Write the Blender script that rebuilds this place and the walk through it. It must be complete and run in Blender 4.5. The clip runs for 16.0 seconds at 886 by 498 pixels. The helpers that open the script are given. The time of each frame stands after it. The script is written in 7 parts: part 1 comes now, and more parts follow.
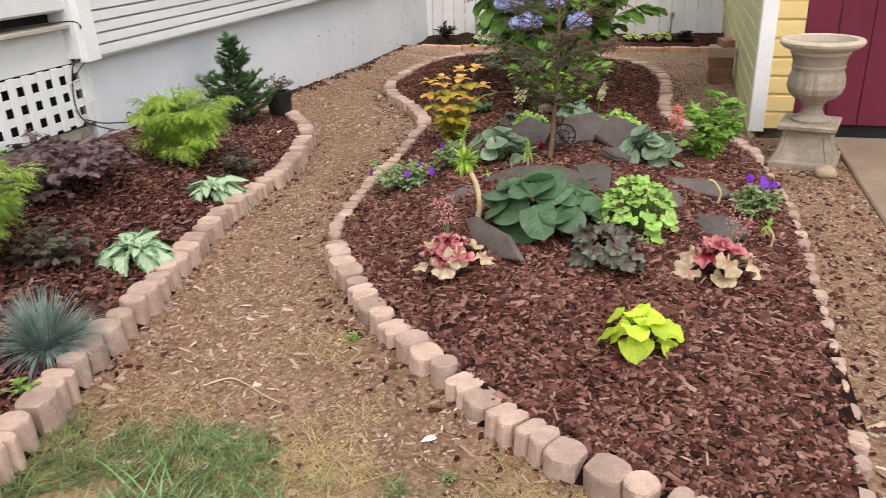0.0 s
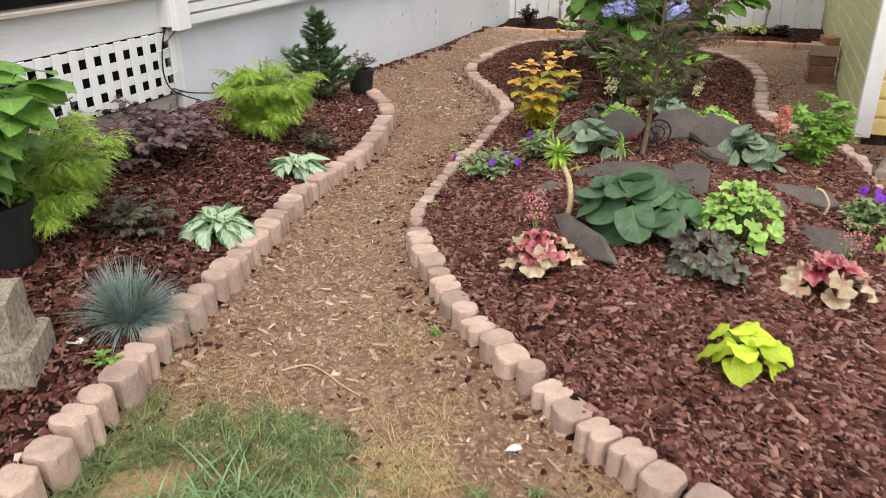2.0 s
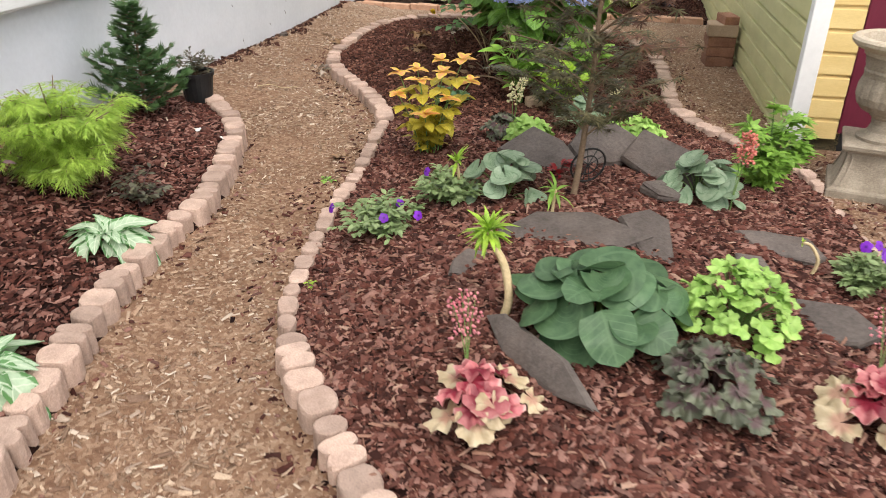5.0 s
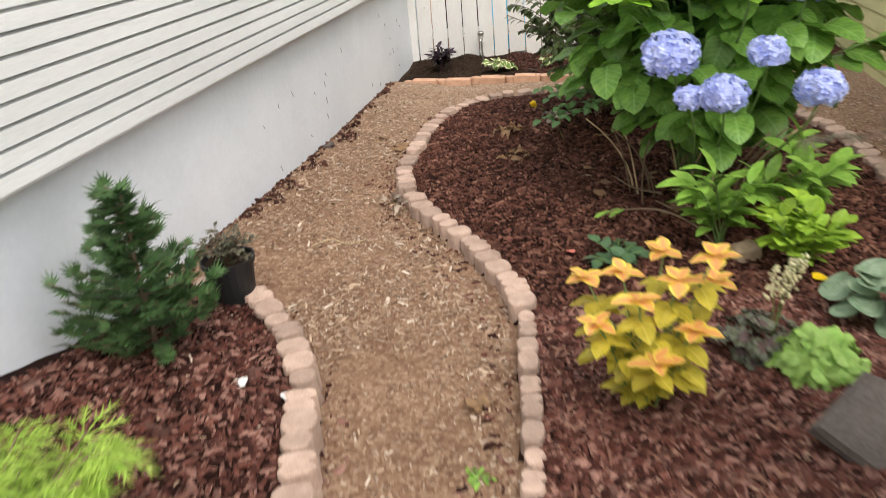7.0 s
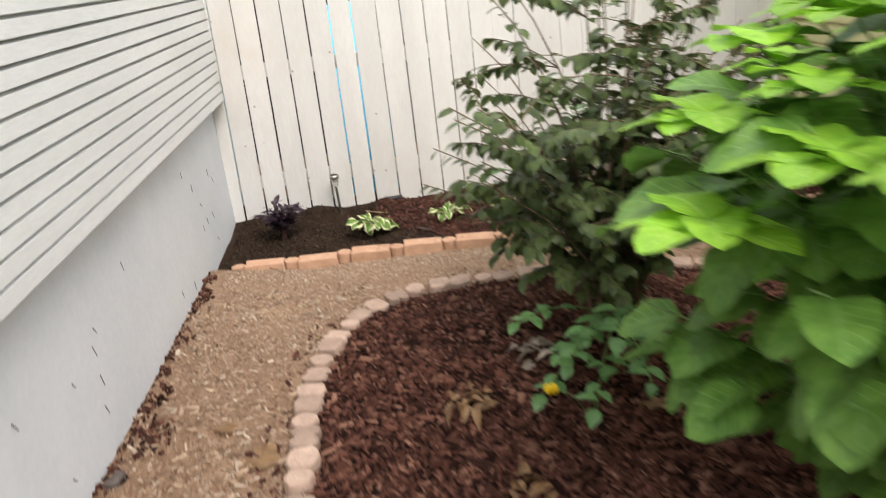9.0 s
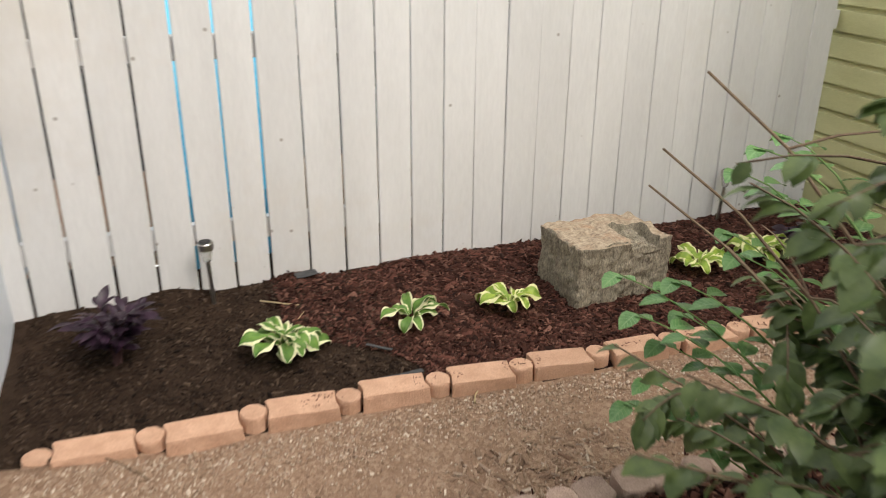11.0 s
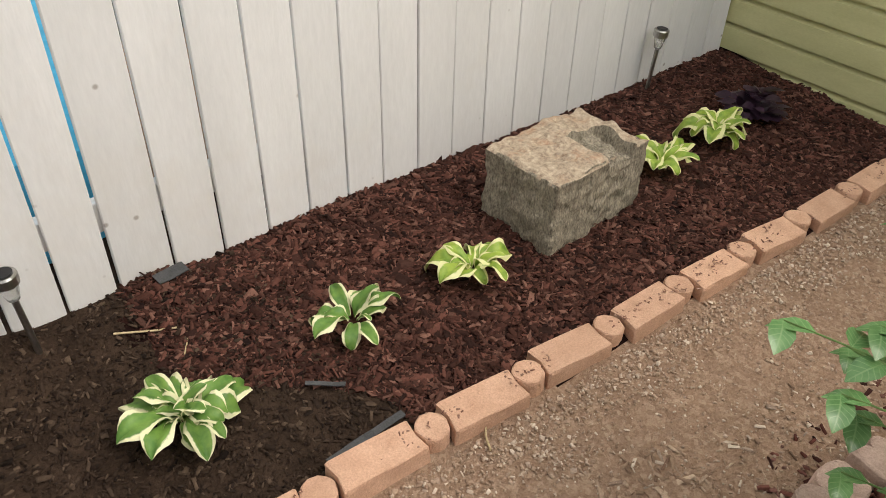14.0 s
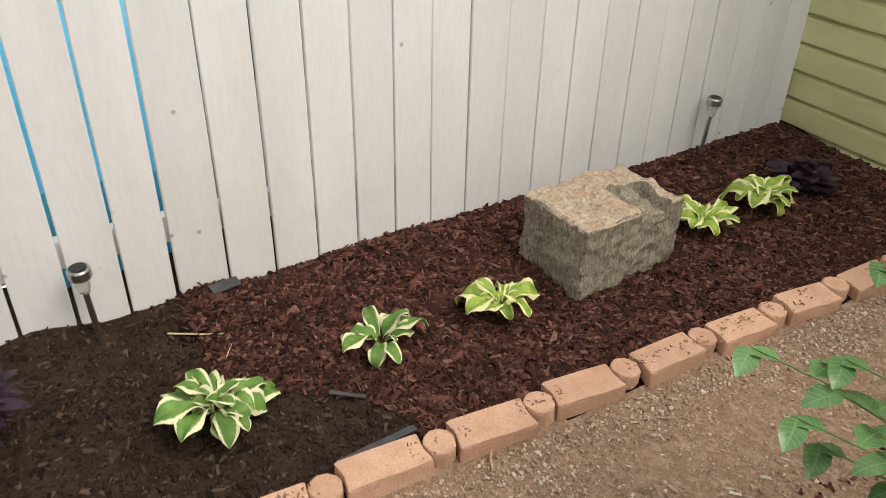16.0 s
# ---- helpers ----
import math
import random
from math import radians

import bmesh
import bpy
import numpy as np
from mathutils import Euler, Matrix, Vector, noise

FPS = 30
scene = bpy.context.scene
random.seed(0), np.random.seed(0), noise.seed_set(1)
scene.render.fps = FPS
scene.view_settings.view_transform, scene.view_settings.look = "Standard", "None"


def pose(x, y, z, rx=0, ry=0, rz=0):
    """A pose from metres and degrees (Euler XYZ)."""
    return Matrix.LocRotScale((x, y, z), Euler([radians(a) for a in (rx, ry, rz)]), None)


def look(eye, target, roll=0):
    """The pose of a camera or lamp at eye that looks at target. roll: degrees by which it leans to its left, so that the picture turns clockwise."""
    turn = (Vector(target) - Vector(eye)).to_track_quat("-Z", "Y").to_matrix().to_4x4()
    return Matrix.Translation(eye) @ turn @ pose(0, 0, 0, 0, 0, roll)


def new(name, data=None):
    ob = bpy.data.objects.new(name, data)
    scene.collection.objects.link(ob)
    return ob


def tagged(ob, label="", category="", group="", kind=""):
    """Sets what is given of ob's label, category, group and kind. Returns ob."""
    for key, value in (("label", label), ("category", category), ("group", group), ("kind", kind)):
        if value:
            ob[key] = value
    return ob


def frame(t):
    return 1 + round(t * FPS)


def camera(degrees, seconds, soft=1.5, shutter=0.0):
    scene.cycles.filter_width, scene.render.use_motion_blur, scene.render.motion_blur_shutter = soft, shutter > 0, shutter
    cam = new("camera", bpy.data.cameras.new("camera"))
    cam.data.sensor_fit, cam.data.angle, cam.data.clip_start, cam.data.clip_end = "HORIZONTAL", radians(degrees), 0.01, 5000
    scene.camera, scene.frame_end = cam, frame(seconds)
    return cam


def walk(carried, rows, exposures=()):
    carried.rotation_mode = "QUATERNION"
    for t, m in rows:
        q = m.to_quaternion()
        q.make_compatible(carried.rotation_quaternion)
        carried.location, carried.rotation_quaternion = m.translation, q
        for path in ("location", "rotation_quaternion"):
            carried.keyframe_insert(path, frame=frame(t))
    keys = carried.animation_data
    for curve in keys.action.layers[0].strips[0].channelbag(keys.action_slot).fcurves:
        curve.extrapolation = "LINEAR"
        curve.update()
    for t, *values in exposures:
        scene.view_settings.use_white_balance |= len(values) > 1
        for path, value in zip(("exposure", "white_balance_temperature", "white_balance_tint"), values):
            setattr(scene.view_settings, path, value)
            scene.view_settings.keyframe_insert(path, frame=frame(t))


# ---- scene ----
cam = camera(60.8, 16.0, soft=0.85, shutter=0.45)
PATH = [
    (0, (-0.021, -0.191, 1.385), (-0.576, 1.561, 0.596), -2.5),
    (0.5, (-0.06, -0.205, 1.381), (-0.675, 1.519, 0.574), -1.4),
    (1, (-0.059, -0.208, 1.38), (-0.705, 1.491, 0.546), -1.2),
    (1.5, (-0.064, -0.216, 1.382), (-0.746, 1.468, 0.546), -1.3),
    (2, (-0.165, -0.113, 1.383), (-0.859, 1.57, 0.554), -0.6),
    (2.5, (-0.284, 0.039, 1.425), (-0.844, 1.781, 0.618), 0.2),
    (3, (-0.313, 0.235, 1.411), (-0.821, 1.997, 0.613), 0.2),
    (3.5, (-0.338, 0.438, 1.414), (-1.016, 2.177, 0.697), 1.3),
    (3.7, (-0.349, 0.487, 1.415), (-0.949, 2.245, 0.674), 1.7),
    (5.8, (-1.001, 1.385, 1.402), (-1.302, 3.112, 0.439), -0.4),
    (6, (-1.125, 1.565, 1.411), (-1.423, 3.298, 0.46), -1.1),
    (6.5, (-1.304, 1.995, 1.447), (-1.665, 3.743, 0.546), -4.3),
    (7, (-1.488, 2.528, 1.464), (-1.896, 4.294, 0.619), -5.8),
    (7.5, (-1.671, 3.083, 1.475), (-1.841, 4.885, 0.625), -3.6),
    (8, (-1.806, 3.686, 1.498), (-1.916, 5.52, 0.707), -3.8),
    (8.5, (-1.956, 4.294, 1.488), (-1.851, 6.133, 0.709), -1.6),
    (9, (-2.226, 4.97, 1.5), (-2.116, 6.835, 0.787), -6.5),
    (9.5, (-2.462, 5.515, 1.5), (-2.299, 7.386, 0.813), -4.3),
    (9.7, (-2.527, 5.73, 1.488), (-2.332, 7.588, 0.775), -2.6),
    (11.8, (-2.736, 7.606, 1.433), (-1.785, 9.096, 0.497), 0.1),
    (12, (-2.743, 7.693, 1.45), (-1.757, 9.135, 0.476), 0.1),
    (12.5, (-2.696, 7.913, 1.436), (-1.749, 9.334, 0.396), 1.8),
    (13, (-2.645, 8.072, 1.435), (-1.737, 9.395, 0.241), 0.3),
    (13.5, (-2.681, 8.191, 1.427), (-1.669, 9.408, 0.204), 0.5),
    (14, (-2.684, 8.167, 1.429), (-1.658, 9.358, 0.192), 2.5),
    (14.5, (-2.655, 8.092, 1.434), (-1.668, 9.369, 0.252), 2.4),
    (15, (-2.658, 8.047, 1.441), (-1.703, 9.398, 0.317), 1.4),
    (15.5, (-2.658, 8.02, 1.43), (-1.726, 9.405, 0.328), 0.9),
    (16, (-2.66, 7.933, 1.435), (-1.76, 9.343, 0.339), 2.1),
]
walk(cam, [(t, look(eye, target, roll)) for t, eye, target, roll in PATH],
     exposures=[(0.0, 0.50, 6500, 13), (3.7, 0.52, 6500, 13), (6.0, 0.80, 6650, 10), (7.5, 0.62, 6650, 10), (8.0, 0.58, 6650, 10), (8.5, 0.68, 6650, 10), (9.0, 0.68, 6650, 10), (9.7, 0.50, 6650, 10), (12.0, 0.48, 6650, 10), (16.0, 0.52, 6650, 10)])

# ---- sky and sun: bright overcast daylight ----
SUN_AZ, SUN_EL = radians(150), radians(55)
world = bpy.data.worlds.new("overcast_sky")
scene.world = world
world.use_nodes = True
wt = world.node_tree
sky = wt.nodes.new("ShaderNodeTexSky")
sky.sky_type, sky.sun_disc = "NISHITA", False
sky.sun_elevation, sky.sun_rotation = SUN_EL, SUN_AZ
sky.air_density, sky.dust_density, sky.ozone_density = 1.0, 4.0, 1.0
soften = wt.nodes.new("ShaderNodeMixRGB")
soften.inputs[0].default_value = 0.72
soften.inputs[2].default_value = (9.0, 9.0, 8.8, 1)
wt.links.new(sky.outputs[0], soften.inputs[1])
wt.links.new(soften.outputs[0], wt.nodes["Background"].inputs[0])
wt.nodes["Background"].inputs[1].default_value = 0.15
lamp = bpy.data.lights.new("sun", "SUN")
lamp.energy, lamp.angle, lamp.color = 1.2, radians(25), (1.0, 0.95, 0.88)
sun = new("sun", lamp)
sun.matrix_world = look((6 * math.sin(SUN_AZ) * math.cos(SUN_EL), 6 * math.cos(SUN_AZ) * math.cos(SUN_EL), 6 * math.sin(SUN_EL)), (0, 0, 0))


# ---- material makers ----
def nodes_of(name):
    m = bpy.data.materials.new(name)
    m.use_nodes = True
    nt = m.node_tree
    return m, nt, nt.nodes["Principled BSDF"]


def node(nt, kind, inputs=None, operation=""):
    n = nt.nodes.new(kind)
    if operation:
        n.operation = operation
    for k, v in (inputs or {}).items():
        if hasattr(v, "is_output"):
            nt.links.new(v, n.inputs[k])
        else:
            n.inputs[k].default_value = v
    return n


def rgba(c):
    return (c[0], c[1], c[2], 1)


def ramp(nt, fac, stops):
    r = nt.nodes.new("ShaderNodeValToRGB")
    els = r.color_ramp.elements
    while len(els) < len(stops):
        els.new(0.5)
    for e, (p, c) in zip(els, stops):
        e.position, e.color = p, rgba(c)
    nt.links.new(fac, r.inputs[0])
    return r.outputs[0]


def mix(nt, fac, a, b, mode="MIX"):
    m = nt.nodes.new("ShaderNodeMixRGB")
    m.blend_type = mode
    for i, v in ((0, fac), (1, a), (2, b)):
        if hasattr(v, "is_output"):
            nt.links.new(v, m.inputs[i])
        else:
            m.inputs[i].default_value = v if i == 0 else rgba(v)
    return m.outputs[0]


def noise_of(nt, vec, scale, detail=4.0, rough=0.6, stretch=None):
    if stretch:
        mp = node(nt, "ShaderNodeMapping", {"Vector": vec, "Scale": stretch})
        vec = mp.outputs[0]
    return node(nt, "ShaderNodeTexNoise", {"Vector": vec, "Scale": scale, "Detail": detail, "Roughness": rough}).outputs[0]


def bump(nt, p, height, strength, distance=0.01):
    b = node(nt, "ShaderNodeBump", {"Height": height, "Strength": strength, "Distance": distance})
    nt.links.new(b.outputs[0], p.inputs["Normal"])


def surface(name, dark, light, scale=8.0, rough=0.7, grain=120.0, bumps=0.3, stain=None, vary=0.0, island=0.0, stretch=None, spec=0.3, metal=0.0, world_space=True, speck=0.35):
    """A weathered surface: two tones in patches, fine grain, faint stains and relief."""
    m, nt, p = nodes_of(name)
    if world_space:
        vec = node(nt, "ShaderNodeNewGeometry").outputs["Position"]
    else:
        vec = node(nt, "ShaderNodeTexCoord").outputs["Object"]
    big = noise_of(nt, vec, scale, 5.0, 0.6, stretch)
    fine = noise_of(nt, vec, grain, 3.0, 0.7, stretch)
    col = ramp(nt, big, [(0.35, dark), (0.68, light)])
    col = mix(nt, speck, col, ramp(nt, fine, [(0.3, tuple(0.55 * c for c in dark)), (0.7, tuple(min(1, 1.15 * c) for c in light))]))
    if stain:
        mask = noise_of(nt, vec, scale * 0.35, 6.0, 0.75)
        col = mix(nt, ramp(nt, mask, [(0.52, (0, 0, 0)), (0.75, (0.8, 0.8, 0.8))]), col, stain)
    if vary or island:
        src = node(nt, "ShaderNodeObjectInfo").outputs["Random"] if vary else node(nt, "ShaderNodeNewGeometry").outputs["Random Per Island"]
        k = vary or island
        val = node(nt, "ShaderNodeMapRange", {"Value": src, "To Min": 1 - k, "To Max": 1 + k})
        hs = node(nt, "ShaderNodeHueSaturation", {"Color": col, "Value": val.outputs[0]})
        col = hs.outputs[0]
    nt.links.new(col, p.inputs["Base Color"])
    p.inputs["Roughness"].default_value, p.inputs["Metallic"].default_value = rough, metal
    p.inputs["Specular IOR Level"].default_value = spec
    if bumps:
        h = node(nt, "ShaderNodeMath", {0: big, 1: fine}, operation="ADD").outputs[0]
        bump(nt, p, h, bumps, 0.006)
    return m


def chips_material(name, tones, rough=0.8):
    """Loose pieces, each with its own tone."""
    m, nt, p = nodes_of(name)
    rnd = node(nt, "ShaderNodeNewGeometry").outputs["Random Per Island"]
    pos = node(nt, "ShaderNodeNewGeometry").outputs["Position"]
    col = ramp(nt, rnd, [(i / max(1, len(tones) - 1), c) for i, c in enumerate(tones)])
    fine = noise_of(nt, pos, 160, 3, 0.7)
    col = mix(nt, 0.5, col, ramp(nt, fine, [(0.3, (0.35, 0.35, 0.35)), (0.7, (1, 1, 1))]), "MULTIPLY")
    nt.links.new(col, p.inputs["Base Color"])
    p.inputs["Roughness"].default_value = rough
    p.inputs["Specular IOR Level"].default_value = 0.12
    bump(nt, p, fine, 0.4, 0.003)
    return m


M = {}
M["siding"] = surface("painted_clapboard", (0.64, 0.65, 0.66), (0.74, 0.75, 0.76), 3.0, 0.5, 60, 0.18, stretch=(1, 0.2, 2), speck=0.16, stain=(0.60, 0.61, 0.61))
M["foundation"] = surface("painted_foundation", (0.63, 0.66, 0.71), (0.71, 0.74, 0.79), 1.6, 0.75, 30, 0.25, speck=0.08)
M["trim"] = surface("white_trim_paint", (0.72, 0.73, 0.73), (0.80, 0.81, 0.81), 3.0, 0.5, 40, 0.1, speck=0.08)
# near-black colour that stands in for deep shade
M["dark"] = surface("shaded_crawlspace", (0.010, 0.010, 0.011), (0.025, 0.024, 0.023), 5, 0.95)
M["ledge"] = surface("weathered_ledge_wood", (0.36, 0.31, 0.25), (0.52, 0.48, 0.42), 4, 0.8, 90, 0.3, stretch=(6, 0.6, 6))
M["fence"] = surface("white_fence_paint", (0.72, 0.71, 0.70), (0.80, 0.79, 0.78), 1.6, 0.6, 25, 0.15, stain=(0.68, 0.63, 0.57), vary=0.05, stretch=(3, 3, 0.6), speck=0.10)
_fm = M["fence"].node_tree
_pos = node(_fm, "ShaderNodeNewGeometry").outputs["Position"]
_cell = node(_fm, "ShaderNodeTexVoronoi", {"Vector": _pos, "Scale": 6.5, "Randomness": 1.0})
_spot = ramp(_fm, _cell.outputs["Distance"], [(0.028, (0.75, 0.75, 0.75)), (0.060, (0, 0, 0))])
_base = _fm.nodes["Principled BSDF"].inputs["Base Color"]
_fm.links.new(mix(_fm, _spot, _base.links[0].from_socket, (0.30, 0.26, 0.22)), _base)
M["yellow"] = surface("pale_yellow_clapboard", (0.66, 0.49, 0.20), (0.76, 0.59, 0.27), 2.5, 0.6, 60, 0.2, stretch=(1, 1, 3), speck=0.12)
# garage side boards: greener and duller than the front's yellow
M["olive"] = surface("weathered_yellow_green_clapboard", (0.49, 0.48, 0.245), (0.60, 0.58, 0.31), 2.5, 0.65, 60, 0.2, stretch=(1, 1, 3), speck=0.12)
M["maroon"] = surface("maroon_door_paint", (0.105, 0.010, 0.026), (0.15, 0.016, 0.038), 2.0, 0.5, 50, 0.15, stretch=(3, 3, 0.5), speck=0.15)
M["concrete"] = surface("worn_concrete", (0.21, 0.155, 0.11), (0.31, 0.24, 0.175), 3.0, 0.85, 90, 0.35, stain=(0.16, 0.115, 0.08))
M["edging"] = surface("pink_brown_concrete_edging", (0.36, 0.25, 0.20), (0.56, 0.41, 0.335), 14, 0.9, 190, 0.7, stain=(0.25, 0.19, 0.155), vary=0.2)
M["terracotta"] = surface("terracotta_concrete_edging", (0.50, 0.295, 0.195), (0.65, 0.41, 0.285), 14, 0.9, 190, 0.6, stain=(0.40, 0.245, 0.165), vary=0.10)
# bed under the chips, blackened so the colour carries the shade between them
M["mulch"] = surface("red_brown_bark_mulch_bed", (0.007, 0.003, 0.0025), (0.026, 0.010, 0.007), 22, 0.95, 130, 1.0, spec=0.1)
M["soil_dark"] = surface("damp_dark_soil", (0.018, 0.011, 0.0075), (0.058, 0.037, 0.025), 16, 0.95, 130, 1.0, spec=0.1)


# ---- plan: bed outlines and ground levels ----
def smooth_line(ctrl, step=0.02, closed=False):
    """A Catmull-Rom line through control points, resampled evenly."""
    p = np.array(ctrl, float)
    n = len(p)
    out = []
    for i in range(n if closed else n - 1):
        if closed:
            a, b, c, d = p[i - 1], p[i], p[(i + 1) % n], p[(i + 2) % n]
        else:
            a, b, c, d = p[max(i - 1, 0)], p[i], p[i + 1], p[min(i + 2, n - 1)]
        for t in np.linspace(0, 1, 14, endpoint=False):
            out.append(0.5 * (2 * b + (c - a) * t + (2 * a - 5 * b + 4 * c - d) * t**2 + (3 * b - a - 3 * c + d) * t**3))
    out.append(p[0] if closed else p[-1])
    out = np.array(out)
    run = np.r_[0, np.cumsum(np.linalg.norm(np.diff(out, axis=0), axis=1))]
    s = np.arange(0, run[-1], step)
    return np.stack([np.interp(s, run, out[:, 0]), np.interp(s, run, out[:, 1])], 1)


HOUSE_X, FENCE_Y = -3.26, 9.93
LEFT = smooth_line([(-1.36, -1.2), (-1.52, -0.2), (-1.60, 0.45), (-1.66, 0.80), (-1.74, 1.20), (-1.84, 1.55), (-1.90, 1.90), (-2.00, 2.30), (-2.11, 2.75), (-2.17, 3.15),
                    (-2.17, 3.50), (-2.25, 3.85), (-2.36, 4.20), (-2.47, 4.50), (-2.68, 4.80), (-2.90, 5.02), (-3.20, 5.10)])
ISLAND = smooth_line([(0.33, 1.24), (0.0, 1.36), (-0.28, 1.49), (-0.53, 1.68), (-0.77, 1.89), (-1.0, 2.09), (-1.2, 2.33), (-1.39, 2.60), (-1.53, 2.90), (-1.60, 3.30),
                      (-1.64, 3.70), (-1.67, 4.15), (-1.73, 4.70), (-1.80, 5.10), (-2.00, 5.50), (-2.25, 5.85), (-2.46, 6.17), (-2.61, 6.60), (-2.64, 7.10),
                      (-2.62, 7.65), (-2.48, 8.10), (-2.25, 8.29), (-1.9, 8.365), (-1.4, 8.355), (-0.84, 8.20), (-0.45, 7.89), (-0.2, 7.34), (-0.1, 6.80),
                      (-0.09, 6.30), (-0.06, 5.60), (0.15, 5.10), (0.40, 4.75), (0.50, 4.34), (0.56, 3.80), (0.57, 3.20), (0.55, 2.60), (0.54, 2.10), (0.50, 1.50)], closed=True)
FENCE_BED_Y = 9.04


def bed_y(x):
    """The front of the fence bed, drifting towards the path eastwards."""
    return FENCE_BED_Y - 0.048 * np.clip(np.asarray(x, float) + 2.2, 0, 2.8)



def inside(poly, x, y):
    x, y = np.asarray(x, float), np.asarray(y, float)
    hit = np.zeros(x.shape, bool)
    q = poly[::3]
    for (ax, ay), (bx, by) in zip(q, np.roll(q, -1, 0)):
        if ay == by:
            continue
        cross = ((ay > y) != (by > y)) & (x < (bx - ax) * (y - ay) / (by - ay) + ax)
        hit ^= cross
    return hit


def away(line, x, y):
    x, y = np.asarray(x, float), np.asarray(y, float)
    best = np.full(x.shape, 1e9)
    for px, py in line[::4]:
        best = np.minimum(best, (x - px) ** 2 + (y - py) ** 2)
    return np.sqrt(best)


LEFT_POLY = np.vstack([LEFT[::1], np.linspace((-3.6, 5.12), (-3.6, -1.2), 120), np.linspace((-3.6, -1.2), (-1.36, -1.2), 40)])


def path_z(y):
    return -0.05 * np.clip((np.asarray(y, float) - 3.0) / 5.0, 0, 1)


def edge_top(kind, y):
    """Height of the edging's top."""
    y = np.asarray(y, float)
    if kind == "left":
        return 0.155 - 0.045 * np.clip((y - 1.5) / 3.0, 0, 1)
    return 0.09 - 0.055 * np.clip((y - 2.5) / 4.0, 0, 1)


def bumpy(x, y, size, seed=0.0):
    return np.array([noise.noise(Vector((a / size + seed, b / size - seed, seed))) for a, b in zip(np.ravel(x), np.ravel(y))]).reshape(np.shape(x))


def ground_z(x, y, zones=False, fine=True):
    x, y = np.atleast_1d(np.asarray(x, float)), np.atleast_1d(np.asarray(y, float))
    z = path_z(y)
    kind = np.zeros(x.shape, int)
    near_wall = np.clip((-2.75 - x) / 0.5, 0, 1) * (0.06 + 0.06 * np.clip((7.2 - y) / 2.2, 0, 1))
    z = z + near_wall * (y > 4.6) * (y < bed_y(x))
    z = z + 0.055 * np.exp(-((away(LEFT, x, y) / 0.22) ** 2)) * np.clip((4.6 - y) / 1.0, 0, 1) + 0.022 * np.exp(-((away(ISLAND, x, y) / 0.2) ** 2)) * np.clip((4.6 - y) / 1.0, 0, 1)
    li = inside(LEFT_POLY, x, y)
    d = away(LEFT, x, y)
    rise = np.clip(d / 1.0, 0, 1)
    z = np.where(li, edge_top("left", y) - 0.035 + 0.20 * rise * np.clip((5.3 - y) / 1.2, 0.3, 1), z)
    kind[li] = 1
    isl = inside(ISLAND, x, y)
    d = away(ISLAND, x, y)
    crown = 0.145 * np.exp(-(((x + 0.55) / 0.75) ** 2 + ((y - 3.4) / 1.25) ** 2)) + 0.04 * np.clip(d / 0.5, 0, 1)
    z = np.where(isl, edge_top("island", y) - 0.03 + crown * np.clip(d / 0.35, 0, 1), z)
    kind[isl] = 1
    fb = (y > bed_y(x)) & (x < 0.85)
    back = np.clip((y - bed_y(x)) / 0.8, 0, 1)
    z = np.where(fb, -0.045 + 0.05 * back * np.clip((x + 2.5) / 0.5, 0, 1), z)
    z = z + np.where(fb, (0.008 + 0.042 * np.clip((-2.0 - x) / 0.25, 0, 1)) * np.clip((y - 9.70) / 0.2, 0, 1) * (1 + 0.9 * bumpy(x, y, 0.22, 5.5)), 0)
    kind[fb] = 1
    kind[fb & (x < -2.15 + 0.25 * np.sin(y * 5))] = 2
    if fine:
        z = z + 0.012 * bumpy(x, y, 0.35) * (kind > 0) + 0.006 * bumpy(x, y, 0.11, 3.1)
    return (z, kind) if zones else z


def gz(x, y):
    return float(ground_z(x, y, fine=False)[0])


def mesh_object(name, verts, faces, mats=(), face_mats=None, parent=None, smooth=False, uvs=None):
    me = bpy.data.meshes.new(name)
    me.from_pydata([tuple(v) for v in verts], [], [tuple(f) for f in faces])
    for m in mats:
        me.materials.append(m)
    if face_mats is not None:
        me.polygons.foreach_set("material_index", list(face_mats))
    if smooth:
        me.polygons.foreach_set("use_smooth", [True] * len(me.polygons))
    if uvs is not None:
        layer = me.uv_layers.new(name="UVMap")
        idx = np.zeros(len(me.loops), int)
        me.loops.foreach_get("vertex_index", idx)
        layer.data.foreach_set("uv", np.asarray(uvs, float)[idx].ravel())
    me.update()
    ob = new(name, me)
    ob.parent = parent
    return ob


def part(name, bm, material, parent=None, label="", smooth=False):
    me = bpy.data.meshes.new(name)
    bm.to_mesh(me)
    bm.free()
    me.materials.append(material)
    if smooth:
        me.polygons.foreach_set("use_smooth", [True] * len(me.polygons))
    ob = new(name, me)
    ob.parent = parent
    if label:
        ob["label"] = label
    return ob


def box(bm, x0, x1, y0, y1, z0, z1, bev=0.0):
    r = bmesh.ops.create_cube(bm, size=1.0)
    vs = r["verts"]
    for v in vs:
        v.co = Vector((x0 if v.co.x < 0 else x1, y0 if v.co.y < 0 else y1, z0 if v.co.z < 0 else z1))
    if bev:
        es = {e for v in vs for e in v.link_edges}
        bmesh.ops.bevel(bm, geom=list(es), offset=bev, segments=1, affect="EDGES")
    return vs


def box_part(name, b, material, parent=None, label="", bev=0.004):
    bm = bmesh.new()
    box(bm, *b, bev=bev)
    return part(name, bm, material, parent, label)


